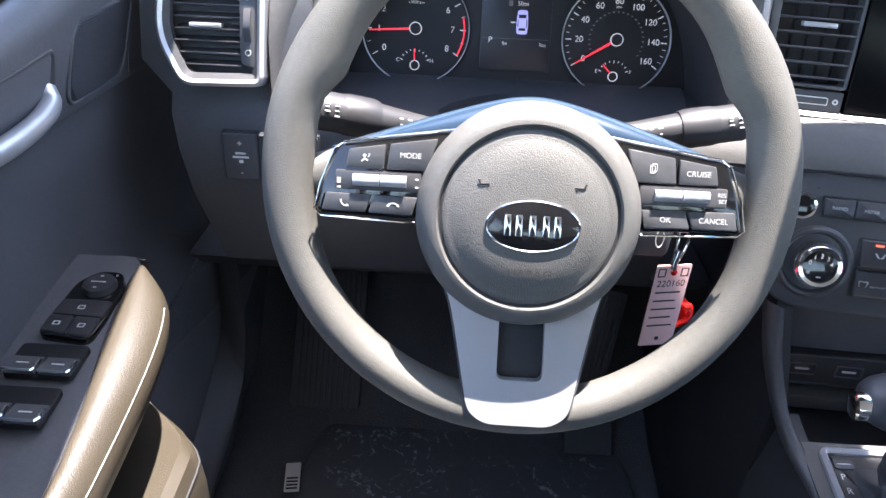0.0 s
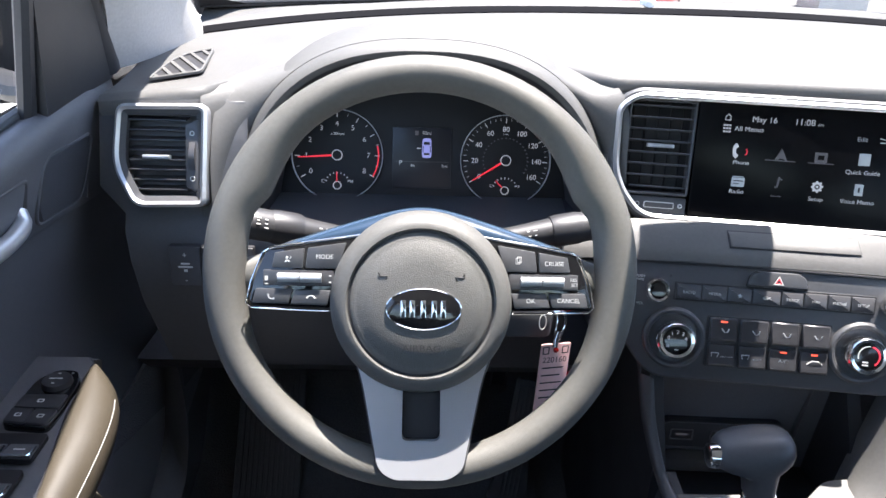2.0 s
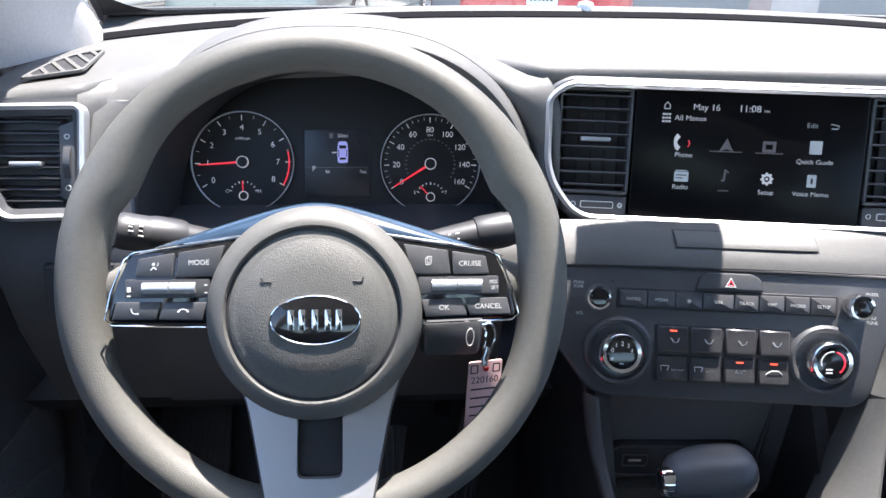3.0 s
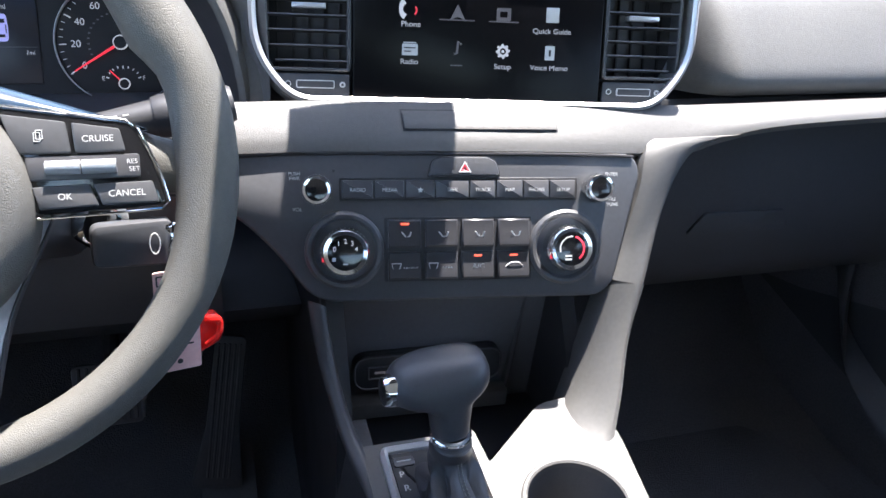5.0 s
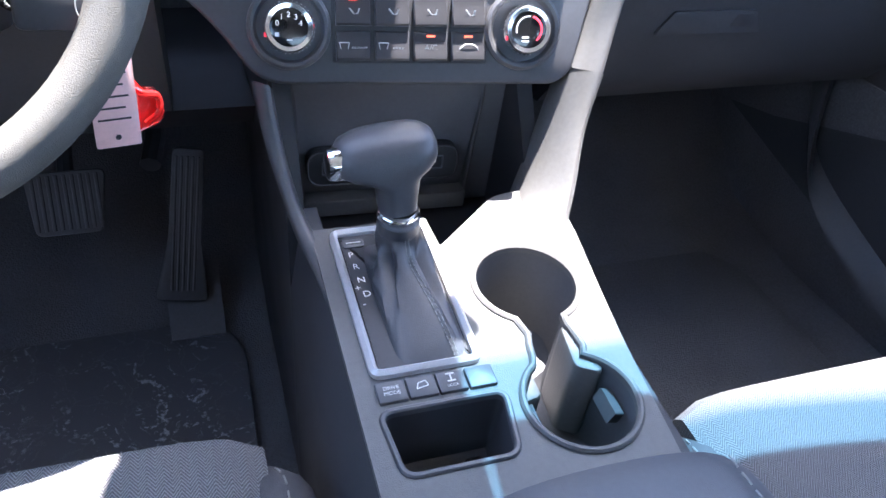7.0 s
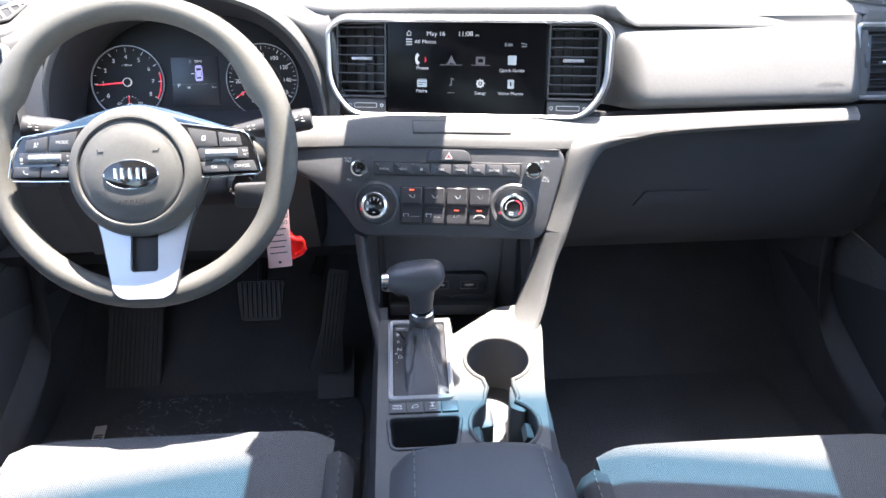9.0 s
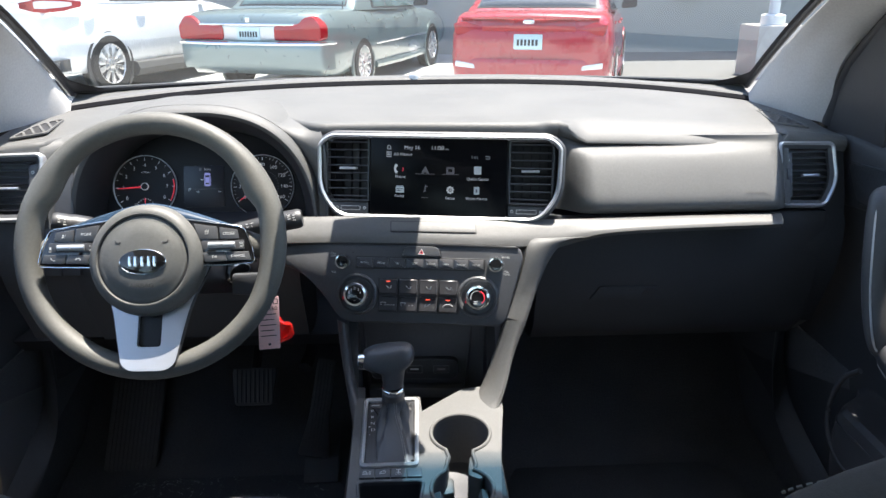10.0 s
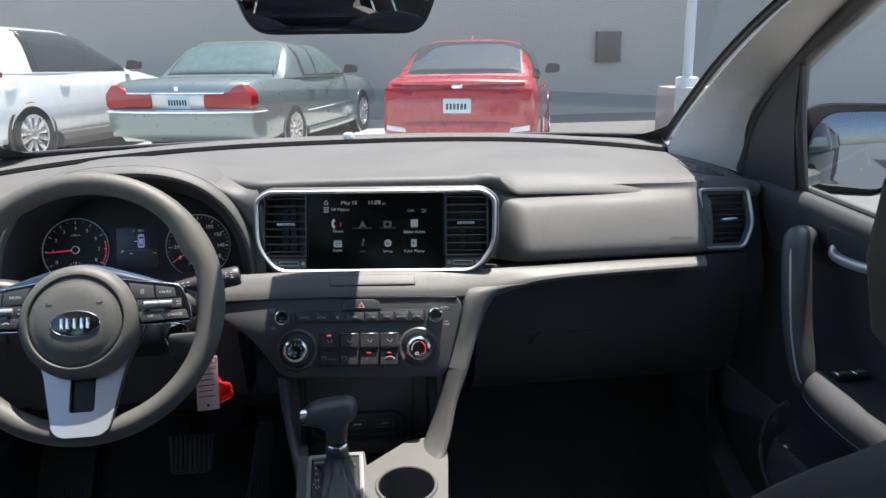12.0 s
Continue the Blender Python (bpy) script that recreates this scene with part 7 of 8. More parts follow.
# ---- seats ----
def seat(cx, label, y0, lift):
    st = thing("front_seat", (cx, -0.65, 0.37), label, "car seat", "front seats")
    HW = 0.208

    def sec(y):
        t = (y0 - y) / 0.53
        top = 0.662 + lift - (0.030 + lift) * sm(0.08, 0.8, t) - 0.050 * (1 - sm(0.0, 0.055, t)) ** 2
        return t, top
    ys = [y0 - d for d in (0.0, 0.003, 0.008, 0.015, 0.025, 0.038)] + lin(y0 - 0.06, -0.93, 12)
    rings = []
    for y in ys:
        t, top = sec(y)
        pts = []
        for k in range(17):
            u = -1 + 2 * k / 16
            pts.append((cx + HW * u * (0.965 + 0.035 * sm(-0.01, 0.05, t)), y - 0.004 * u * u - 0.010 * abs(u) ** 14, top - 0.003 * (1 - u * u) - 0.010 * abs(u) ** 9))
        pts += [(cx + HW, y - 0.012, top - 0.10), (cx - HW, y - 0.012, top - 0.10)]
        rings.append(pts)
    part("cushion", loft(rings), CLOTH, st, "herringbone cloth seat cushion")
    yb = [y0 - 0.040 - d for d in (0.0, 0.003, 0.010, 0.022, 0.040)] + lin(y0 - 0.11, -0.93, 10)
    for s in (-1, 1):
        def bol(y):
            t, top = sec(y)
            e = math.sqrt(sm(0.0, 0.045, y0 - 0.040 - y + 0.004))
            return top, 0.046 * (0.35 + 0.65 * e), -0.004 + 0.030 * sm(0.10, 0.5, t) - 0.03 * (1 - e)
        rings = []
        for y in yb:
            top, w, h = bol(y)
            x0 = HW - 0.012
            rings.append([(cx + s * x, y, z) for x, z in ((x0, top - 0.12), (x0, top - 0.016), (x0 + w * 0.12, top + h * 0.6 - 0.004), (x0 + w * 0.35, top + h), (x0 + w * 0.62, top + h - 0.001), (x0 + w * 0.88, top + h - 0.010), (x0 + w, top - 0.035), (x0 + w * 0.95, top - 0.09), (x0 + w * 0.8, top - 0.14))][::s])
        part("bolster", loft(rings), CLOTH_SIDE, st, "dark side bolster with pale stitching")
        for k in range(20):
            ya_, yz = mix1(y0 - 0.055, -0.72, k / 20), mix1(y0 - 0.055, -0.72, (k + 0.6) / 20)

            def P(y):
                top, w, h = bol(y)
                return (cx + s * (HW - 0.012 + w * 0.5), y, top + h + 0.0006)
            part("stitch", sweep([P(ya_), P((ya_ + yz) / 2), P(yz)], 0.0008, 5), STITCH, st)
    part("base", loft([[(cx + x, y, z) for x, z in ((-0.22, 0.40), (0.22, 0.40), (0.21, 0.56), (-0.21, 0.56))] for y in (-0.43, -0.47, -0.92)]), CLOTH_SIDE, st)
    # backrest with a low rounded top
    rings = []
    for k in range(19):
        t = k / 18
        z = mix1(0.60, 1.078, 1 - (1 - t) ** 1.6)
        w = 0.225 * max(0.02, 1 - max(0, (z - 0.80) / 0.278) ** 3.2) ** 0.55
        dp = 0.11 - 0.06 * sm(0.94, 1.062, z)
        rings.append([(x, y, z) for x, y, _ in super_ring(cx, mix1(-0.835, -0.866, (z - 0.6) / 0.47) - dp / 2 - 0.012 * sm(1.0, 1.078, z), z, w, dp / 2, 3.0, 30)])
    part("backrest", loft(rings), CLOTH_SIDE, st, "dark cloth backrest")
    for k in range(28):
        P = lambda a: (cx + 0.135 * math.cos(a), -0.8645 - 0.006 * math.sin(a), 1.012 + 0.030 * math.sin(a) ** 0.8)
        a0, a1 = mix1(0.25, 2.89, k / 28), mix1(0.25, 2.89, (k + 0.6) / 28)
        part("stitch", sweep([P(a0), P((a0 + a1) / 2), P(a1)], 0.0012, 5), STITCH, st)
    rings = []
    for z, w, dp in ((1.180, 0.080, 0.035), (1.188, 0.104, 0.046), (1.21, 0.126, 0.052), (1.25, 0.134, 0.054), (1.29, 0.130, 0.052), (1.315, 0.112, 0.044), (1.326, 0.075, 0.028)):
        rings.append(super_ring(cx, -1.012, z, w, dp, 3.2, 28))
    part("headrest", loft(rings), CLOTH_SIDE, st, "dark cloth headrest")
    for s in (-1, 1):
        part("headrest_post", sweep([(cx + 0.06 * s, -0.935, 1.02), (cx + 0.06 * s, -0.975, 1.10), (cx + 0.06 * s, -1.01, 1.19)], 0.006, 10), CHROME, st)
    return st


seat(-0.372, "grey cloth driver seat with a sunlit herringbone cushion", -0.359, 0.009)
seat(0.380, "grey cloth passenger seat with a sunlit herringbone cushion", -0.403, -0.003)

# rear bench, closing the cabin behind the camera
bench = thing("rear_seat", (0, -2.0, 0.37), "dark cloth rear bench seat", "car seat")
part("cushion", loft([[(x, y, z) for y, z in ((-1.62, 0.50), (-1.60, 0.62), (-1.66, 0.67), (-2.10, 0.64), (-2.12, 0.42), (-1.66, 0.42))] for x in lin(-0.66, 0.66, 7)]), CLOTH_SIDE, bench)
part("backrest", loft([[(x, y, z) for y, z in ((-2.06, 0.60), (-2.22, 1.06), (-2.27, 1.10), (-2.34, 1.08), (-2.24, 0.56))] for x in lin(-0.66, 0.66, 7)]), CLOTH_SIDE, bench)

# centre armrest box behind the cup holders
box = thing("armrest_box", (0.005, -0.72, 0.70), "dark leather-topped centre armrest box", "armrest")
rings = []
for y, zt_, w in ((-0.549, 0.752, 0.082), (-0.551, 0.774, 0.087), (-0.558, 0.790, 0.089), (-0.575, 0.799, 0.091), (-0.64, 0.806, 0.092), (-0.75, 0.808, 0.094), (-0.90, 0.806, 0.094), (-0.96, 0.795, 0.09)):
    r = []
    for k in range(13):
        u = -1 + 2 * k / 12
        r.append((0.006 + w * math.copysign(abs(u) ** 0.9, u), y - 0.008 * u * u, zt_ - 0.018 * abs(u) ** 7 - 0.004 * u * u))
    rings.append(r + [(0.006 + w, y - 0.02, 0.745), (0.006 - w, y - 0.02, 0.745)])
part("lid", loft(rings), VINYL, box, "padded dark lid")
part("body", loft([[(0.006 + x, y, z) for x, z in ((-0.088, 0.70), (0.088, 0.70), (0.090, 0.748), (-0.090, 0.748))] for y in (-0.572, -0.98)]), SMOOTH, box)
for s in (-1, 1):
    for k in range(30):
        y0, y1 = -0.575 - 0.012 * k, -0.575 - 0.012 * k - 0.008
        zz = lambda y: 0.8005 - 0.0012 + 0.006 * sm(-0.575, -0.66, y)
        part("stitch", sweep([(0.006 + s * 0.066, y0, zz(y0)), (0.006 + s * 0.066, (y0 + y1) / 2, zz((y0 + y1) / 2) + 0.0003), (0.006 + s * 0.066, y1, zz(y1))], 0.0007, 5), STITCH, box)

# ---- footwells ----
for cx, lab in ((-0.40, "driver"), (0.42, "passenger")):
    o = rounded([(-0.235, -0.42), (0.235, -0.42), (0.245, 0.02), (0.20, 0.09), (-0.22, 0.09), (-0.245, 0.0)], 0.04, 5)
    fm = part("floor_mat", plate(o, -0.012, 0.0, 0.004, pose(cx, 0.0, 0.3605, -90)), MAT if cx < 0 else CARPET)
    tagged(fm, "black floor mat under scuffed protective film" if cx < 0 else "plain black floor mat in deep shade", "floor mat", "floor mats")
st = part("sticker", plate(rect(-0.011, -0.026, 0.011, 0.026, 0.002, 3), -0.0012, 0.0, 0.0003, pose(-0.653, -0.034, 0.3745, -90, 0, 0) @ pose(0, 0, 0, 0, -8, 0)), PAPER)
tagged(st, "small white printed sticker on the floor", "sticker")
bars([(-0.008, -0.022 + 0.006 * k, 0.008, -0.019 + 0.006 * k) for k in range(4)], -0.0018, pose(-0.653, -0.034, 0.3745, -90, 0, 0) @ pose(0, 0, 0, 0, -8, 0), DARKPRINT, st, "print")

brake = thing("brake_pedal", (-0.345, 0.12, 0.54), "ribbed black rubber brake pedal", "pedal")
BP = pose(-0.345, 0.10, 0.577, -28, 0, 0)
bo = rounded([(-0.040, -0.040), (0.036, -0.040), (0.047, 0.038), (-0.046, 0.038)], 0.010, 4)
part("pad", plate(bo, -0.006, 0.006, 0.003, BP), RUBBER, brake)
for k in range(9):
    x = -0.036 + 0.009 * k
    part("rib", plate(rect(x - 0.0022, -0.034, x + 0.0022, 0.034, 0.001, 2), -0.0095, -0.005, 0.0012, BP), RUBBER, brake)
part("arm", sweep([(-0.345, 0.12, 0.60), (-0.345, 0.20, 0.66), (-0.345, 0.30, 0.80)], 0.010, 8), DEEP, brake)
gas = thing("accelerator_pedal", (-0.215, 0.1, 0.40), "long ribbed black accelerator pedal hinged at the floor", "pedal")
GP = Matrix.Translation((-0.2145, 0.113, 0.515)) @ pose(0, 0, 0, -20, 0, 0) @ pose(0, 0, 0, 0, 9, 0)
go = rounded([(-0.034, -0.105), (0.034, -0.105), (0.022, -0.02), (0.021, 0.105), (-0.019, 0.105), (-0.021, -0.02)], 0.008, 4)
part("pad", plate(go, -0.007, 0.007, 0.003, GP), RUBBER, gas)
for k in range(5):
    x = -0.014 + 0.007 * k
    part("rib", plate(rect(x - 0.0016, -0.09, x + 0.0016, 0.095, 0.001, 2), -0.0095, -0.006, 0.001, GP), RUBBER, gas)
part("foot", loft([[(-0.215 + x, y, z) for x, z in ((-0.036, z0), (0.036, z0), (0.036, z1), (-0.036, z1))] for y, z0, z1 in ((0.045, 0.36, 0.375), (0.08, 0.36, 0.405), (0.13, 0.37, 0.44))]), RUBBER, gas)
part("arm", sweep([(-0.248, 0.16, 0.585), (-0.240, 0.20, 0.60), (-0.235, 0.30, 0.66)], 0.014, 8), DEEP, gas)
rest = thing("foot_rest", (-0.63, 0.18, 0.38), "ribbed black foot rest beside the pedals", "foot rest")
FR = pose(-0.632, 0.19, 0.465, -42, 0, 0)
part("pad", plate(rect(-0.056, -0.135, 0.056, 0.12, 0.008, 4), -0.006, 0.012, 0.003, FR), RUBBER, rest)
for k in range(11):
    x = -0.045 + 0.009 * k
    part("rib", plate(rect(x - 0.002, -0.125, x + 0.002, 0.11, 0.001, 2), -0.0085, -0.005, 0.001, FR), RUBBER, rest)
# kick panels beside both footwells
for s in (-1, 1):
    kp = part("trim_kick", band([(0.772 * s, -0.30, 0.37), (0.745 * s, -0.16, 0.42), (0.722 * s, -0.02, 0.50), (0.715 * s, 0.03, 0.60), (0.73 * s, 0.06, 0.72)], [(0.775 * s, -0.30, 0.45), (0.772 * s, -0.10, 0.50), (0.770 * s, 0.05, 0.56), (0.770 * s, 0.12, 0.64), (0.772 * s, 0.15, 0.73)], (-0.8 * s, -0.4, 0.3), 0.02, 0.012), PANEL)
    tagged(kp, "dark curved sill and kick panel trim", "trim", kind="structure")
    tagged(part("trim_foot", quad_slab((0.765 * s, -0.3, 0.36), (0.755 * s, 0.45, 0.36), (0.760 * s, 0.45, 0.70), (0.770 * s, -0.12, 0.70), 0.01 * s), CARPET), "dark carpeted side of the footwell", "trim", kind="structure")


# ---- outside ----
ground = part("ground", loft([[(x, y, z) for x, z in ((-400, 0.0), (400, 0.0), (400, -0.3), (-400, -0.3))] for y in (-400, 400)]), ASPHALT)
tagged(ground, "pale sunlit concrete car park paving", "ground", kind="structure")
lane = part("road_strip", loft([[(x, y, z) for x, z in ((1.9, 0.0), (34, 0.0), (34, 0.006), (1.9, 0.006))] for y in (9.2, 13.88)]), TARMAC)
tagged(lane, "grey asphalt strip along the building wall", "road", kind="structure")
yard = part("road_yard", loft([[(x, y, z) for x, z in ((3.3, 0.0), (34, 0.0), (34, 0.006), (3.3, 0.006))] for y in (-8.0, 9.19)]), TARMAC)
tagged(yard, "grey asphalt yard beside the parked car", "road", kind="structure")
wall = part("wall_building", loft([[(x, y, z) for x, z in ((-40, 0.0), (34, 0.0), (34, 9.0), (-40, 9.0))] for y in (13.9, 14.3)]), WALL)
tagged(wall, "long plain grey painted building wall", "wall", kind="structure")
vent_box = part("wall_box", plate(rect(-0.25, -0.30, 0.25, 0.30, 0.02, 2), -0.12, 0.0, 0.02, pose(5.35, 13.89, 1.33)), CLADDING)
tagged(vent_box, "small dark grey box fixed to the wall", "wall box")
lamp = thing("lamp_post", (5.22, 9.9, 0), "white lamp post on a square concrete base", "lamp post")
part("base", loft([[(5.22 + x * k, 9.9 + y * k, z) for x, y in ((-0.33, -0.33), (0.33, -0.33), (0.33, 0.33), (-0.33, 0.33))] for z, k in ((0.0, 1.0), (0.70, 1.0), (0.73, 0.97))]), CONCRETE, lamp, "cast concrete base")
part("collar", lathe([(0.17, 0.0), (0.17, -0.13), (0.12, -0.15)], 24, pose(5.22, 9.9, 0.73, -90)), POLE, lamp)
part("pole", lathe([(0.075, 0.0), (0.075, -2.0), (0.06, -7.0), (0.05, -7.05)], 24, pose(5.22, 9.9, 0.73, -90)), POLE, lamp)


def wheel_of(parent, M, r, w, spokes):
    wh = part("wheel", lathe([(r * 0.66, w / 2), (r * 0.9, w / 2), (r, w * 0.38), (r, -w * 0.38), (r * 0.93, -w / 2), (r * 0.68, -w / 2)], 32, M, cap=False), TYRE, parent, "black tyre on an alloy wheel")
    part("rim", lathe([(r * 0.68, -w * 0.48), (r * 0.66, -w * 0.40), (r * 0.62, -w * 0.20), (r * 0.3, w * 0.0), (0.01, w * 0.0)], 32, M, cap=False), CLADDING, wh)
    for k in range(spokes):
        a = 2 * math.pi * k / spokes
        q = M @ pose(0, 0, 0, 0, math.degrees(a), 0)
        part("spoke", plate([(-0.022, r * 0.10), (0.022, r * 0.10), (0.034, r * 0.66), (-0.034, r * 0.66)], -w * 0.46, -w * 0.2, 0.006, q), ALLOY, wh)
    part("rim_lip", hoop(circle(0, 0, r * 0.69, 40), 0.018, -w * 0.50, -w * 0.3, 0.005, M), ALLOY, wh)
    part("cap", lathe([(r * 0.16, -w * 0.2), (r * 0.16, -w * 0.48), (r * 0.1, -w * 0.52), (0.005, -w * 0.52)], 16, M), ALLOY, wh)


def car(name, at, heading, label, paint, glass, L, W, stations, cabin, wheels, wr, kind):
    """A parked car, its tail towards -y before turning. stations: (s, half width, low z, belt z); cabin: (s, half width at roof, roof z)."""
    c = thing(name, (0, 0, 0), label, "car", "cars parked outside")
    hw = W / 2
    rings = []
    for s, k, zl, zb in stations:
        w = hw * k
        rings.append([(x, s, z) for x, z in ((-w * 0.90, zl), (-w * 0.985, zl + 0.10), (-w, mix1(zl, zb, 0.45)), (-w * 0.985, mix1(zl, zb, 0.75)), (-w * 0.93, zb - 0.03), (-w * 0.86, zb), (-w * 0.4, zb + 0.015), (0, zb + 0.02), (w * 0.4, zb + 0.015), (w * 0.86, zb), (w * 0.93, zb - 0.03), (w * 0.985, mix1(zl, zb, 0.75)), (w, mix1(zl, zb, 0.45)), (w * 0.985, zl + 0.10), (w * 0.90, zl))])
    part("body", loft(rings), paint, c, "", 50)
    # cabin: one rounded shell with panes laid into it
    s0, s1, s2, s3, rz, rk, zb0, zb1 = cabin
    wb, H, p_ = hw * {"green": 0.955, "red": 0.92, "suv": 0.94}[kind], rz - (zb0 + zb1) / 2 + 0.02, 4.6
    line = smooth_path([(s0, 0.0, 0), (mix1(s0, s1, 0.5), H * 0.53, 0), (s1, H * 0.955, 0), (mix1(s1, s2, 0.30), H, 0), (mix1(s1, s2, 0.75), H * 0.99, 0), (s2, H * 0.93, 0), (mix1(s2, s3, 0.5), H * 0.52, 0), (s3, 0.0, 0)], 7)

    def tall(s):
        k = max(i for i in range(len(line) - 1) if line[i].x <= s or i == 0)
        a, b = line[k], line[k + 1]
        return max(0.004, mix1(a.y, b.y, min(1, max(0, (s - a.x) / (b.x - a.x)))))

    def shell(s, th, out=0.0):
        h, c, q = tall(s), math.cos(th), math.sin(th)
        f = abs(q) ** (2 / p_)
        g = math.copysign(abs(c) ** (2 / p_), c)
        w = wb * (1 - (1 - rk * hw / wb) * f * h / H) * (1 - 0.05 * ((s - (s1 + s2) / 2) / (s3 - s0) * 2) ** 2)
        base = mix1(zb0, zb1, (s - s0) / (s3 - s0)) - 0.012
        n = Vector((c * 0.9, (-0.45 if s < s1 else 0.45 if s > s2 else 0.0) * q, q)).normalized() * out
        return Vector((w * g, s, base + h * f)) + n

    def pane_on(name, ss, ths, out, material, text=""):
        grid = [[shell(s, th, out) for th in ths(s)] for s in ss]
        rings = [r + [q - Vector((math.copysign(0.010, q.x), 0, 0.006)) for q in reversed(r)] for r in grid]
        return part(name, loft(rings), material, c, text, 60)
    part("roof", loft([[shell(v.x, th) for th in lin(0.0, math.pi, 33)] for v in line]), paint, c, "", 60)
    across = lambda g: math.acos(max(-1, min(1, math.copysign(abs(g) ** (p_ / 2), g))))
    rise = lambda f: math.asin(min(1, f ** (p_ / 2)))
    for nm, m, edge, out, sa, sb in (("window_seal", DEEP, 0.875, 0.004, 0.10, 0.97), ("rear_window", glass, 0.845, 0.008, 0.14, 0.93)):
        pane_on(nm, lin(mix1(s0, s1, sa), mix1(s0, s1, sb), 10), lambda s: [across(g) for g in lin(edge, -edge, 13)], out, m, "sloping rear window" if m is glass else "")
    pane_on("front_window", lin(mix1(s2, s3, 0.08), mix1(s2, s3, 0.88), 8), lambda s: [across(g) for g in lin(0.86, -0.86, 13)], 0.008, glass)
    mid = mix1(s1, s2, 0.42)
    r0, r1 = s1 + {"suv": 0.78, "green": 0.10, "red": -0.12}[kind], mix1(s2, s3, 0.72)
    for sd in (-1, 1):
        turn = (lambda a: a) if sd > 0 else (lambda a: math.pi - a)
        for nm, m, out, sa, sb, lo_, hi_ in (("window_seal", DEEP, 0.004, r0 - 0.06, r1 + 0.07, 0.022, 0.90), ("side_window", glass, 0.008, r0, mid - 0.03, 0.045, 0.86), ("side_window", glass, 0.008, mid + 0.03, r1, 0.045, 0.86)):
            pane_on(nm, lin(sa, sb, 12), lambda s: [turn(rise(f)) for f in lin(min(0.5, lo_ / tall(s)), hi_, 8)], out, m, "side window" if m is glass else "")
        part("side_mirror", loft([[(sd * (hw * 0.93 + x), s3 - 0.28 + y, mix1(zb0, zb1, 0.85) + 0.02 + z) for x, z in rounded([(0.0, 0.0), (0.22, 0.01), (0.22, 0.13), (0.04, 0.14)], 0.04, 3)] for y in (0.0, 0.06, 0.10)]), DEEP, c, "side mirror")
        for dx in (mix1(s1, s2, 0.10), mix1(s1, s2, 0.62)):
            part("door_handle", sweep([(sd * (hw * 0.985 + e), dx + k, zb0 - 0.15) for e, k in ((0.0, 0.0), (0.014, 0.02), (0.018, 0.09), (0.014, 0.16), (0.0, 0.18))], 0.013, 8), paint, c, "door handle")
        for ws in wheels:
            part("wheel_arch", lathe([(wr * 1.15, 0.02), (wr * 1.15, -0.006), (wr * 1.05, -0.010), (wr * 1.05, 0.02)], 36, pose(sd * hw * 0.985, ws, wr, 0, 0, 90 * sd) , cap=False), CLADDING if kind == "suv" else paint, c)
            part("wheel_well", lathe([(wr * 1.10, 0.0), (wr * 1.10, -0.006), (0.01, -0.006)], 32, pose(sd * (hw * 0.975), ws, wr, 0, 0, 90 * sd)), DEEP, c)
            wheel_of(c, pose(sd * (hw * 0.895), ws, wr, 0, 0, 90 * sd), wr, 0.21, 10 if kind != "green" else 12)
        part("sill", sweep([(sd * hw * 0.955, wheels[0] + 0.45, 0.27), (sd * hw * 0.965, mix1(wheels[0], wheels[1], 0.5), 0.26), (sd * hw * 0.955, wheels[1] - 0.45, 0.27)], 0.06 if kind != "suv" else 0.11, 8), CLADDING if kind == "suv" else paint, c)
    return c, hw


def finish(c, at, heading):
    c.location = at
    c.rotation_euler = (0, 0, radians(heading))


# red saloon
rc, hw = car("red_sedan", None, 0, "bright red saloon car seen from behind", CARRED, CARGLASS, 4.64, 1.80,
    [(0.0, 0.80, 0.42, 0.84), (0.03, 0.90, 0.32, 0.93), (0.12, 0.96, 0.25, 1.00), (0.35, 0.99, 0.20, 1.035), (0.8, 1.0, 0.18, 1.02), (1.6, 1.0, 0.18, 0.97), (2.9, 1.0, 0.18, 0.95), (3.5, 0.99, 0.18, 0.92), (4.3, 0.93, 0.22, 0.80), (4.58, 0.80, 0.30, 0.66), (4.64, 0.70, 0.38, 0.58)],
    (0.50, 1.22, 2.45, 3.30, 1.43, 0.765, 1.03, 0.95), (0.98, 3.68), 0.325, "red")
for sd in (-1, 1):
    part("tail_lamp", plate(rounded([(0.46 * sd, 0.83), (0.80 * sd, 0.80), (0.83 * sd, 0.92), (0.70 * sd, 0.945), (0.46 * sd, 0.88)][::sd], 0.02, 3), -0.045, 0.12, 0.02, pose(0, -0.01, 0, -4)), TAILRED, rc, "dark red tail lamp")
    part("reflector", plate(rounded([(0.50 * sd, 0.44), (0.80 * sd, 0.47), (0.80 * sd, 0.53), (0.54 * sd, 0.49)][::sd], 0.012, 3), -0.012, 0.06, 0.006), LAMPCLEAR, rc, "pale bumper reflector")
part("lower_bumper", band([(-0.78, 0.04, 0.56), (-0.4, -0.03, 0.56), (0.0, -0.045, 0.56), (0.4, -0.03, 0.56), (0.78, 0.04, 0.56)], [(-0.78, 0.06, 0.34), (-0.4, -0.01, 0.34), (0.0, -0.02, 0.34), (0.4, -0.01, 0.34), (0.78, 0.06, 0.34)], (0, -1, 0), 0.08, 0.02), CARRED, rc, "red rear bumper")
part("number_plate", plate(rect(-0.155, 0.66, 0.155, 0.82, 0.01, 2), -0.012, 0.05, 0.004, pose(0, -0.062, 0, -5)), PLATE, rc, "pale blue number plate")
bars([(-0.12 + 0.04 * k, 0.70, -0.095 + 0.04 * k, 0.765) for k in range(6)], -0.0135, pose(0, -0.062, 0, -5), DARKPRINT, rc, "plate_bars")
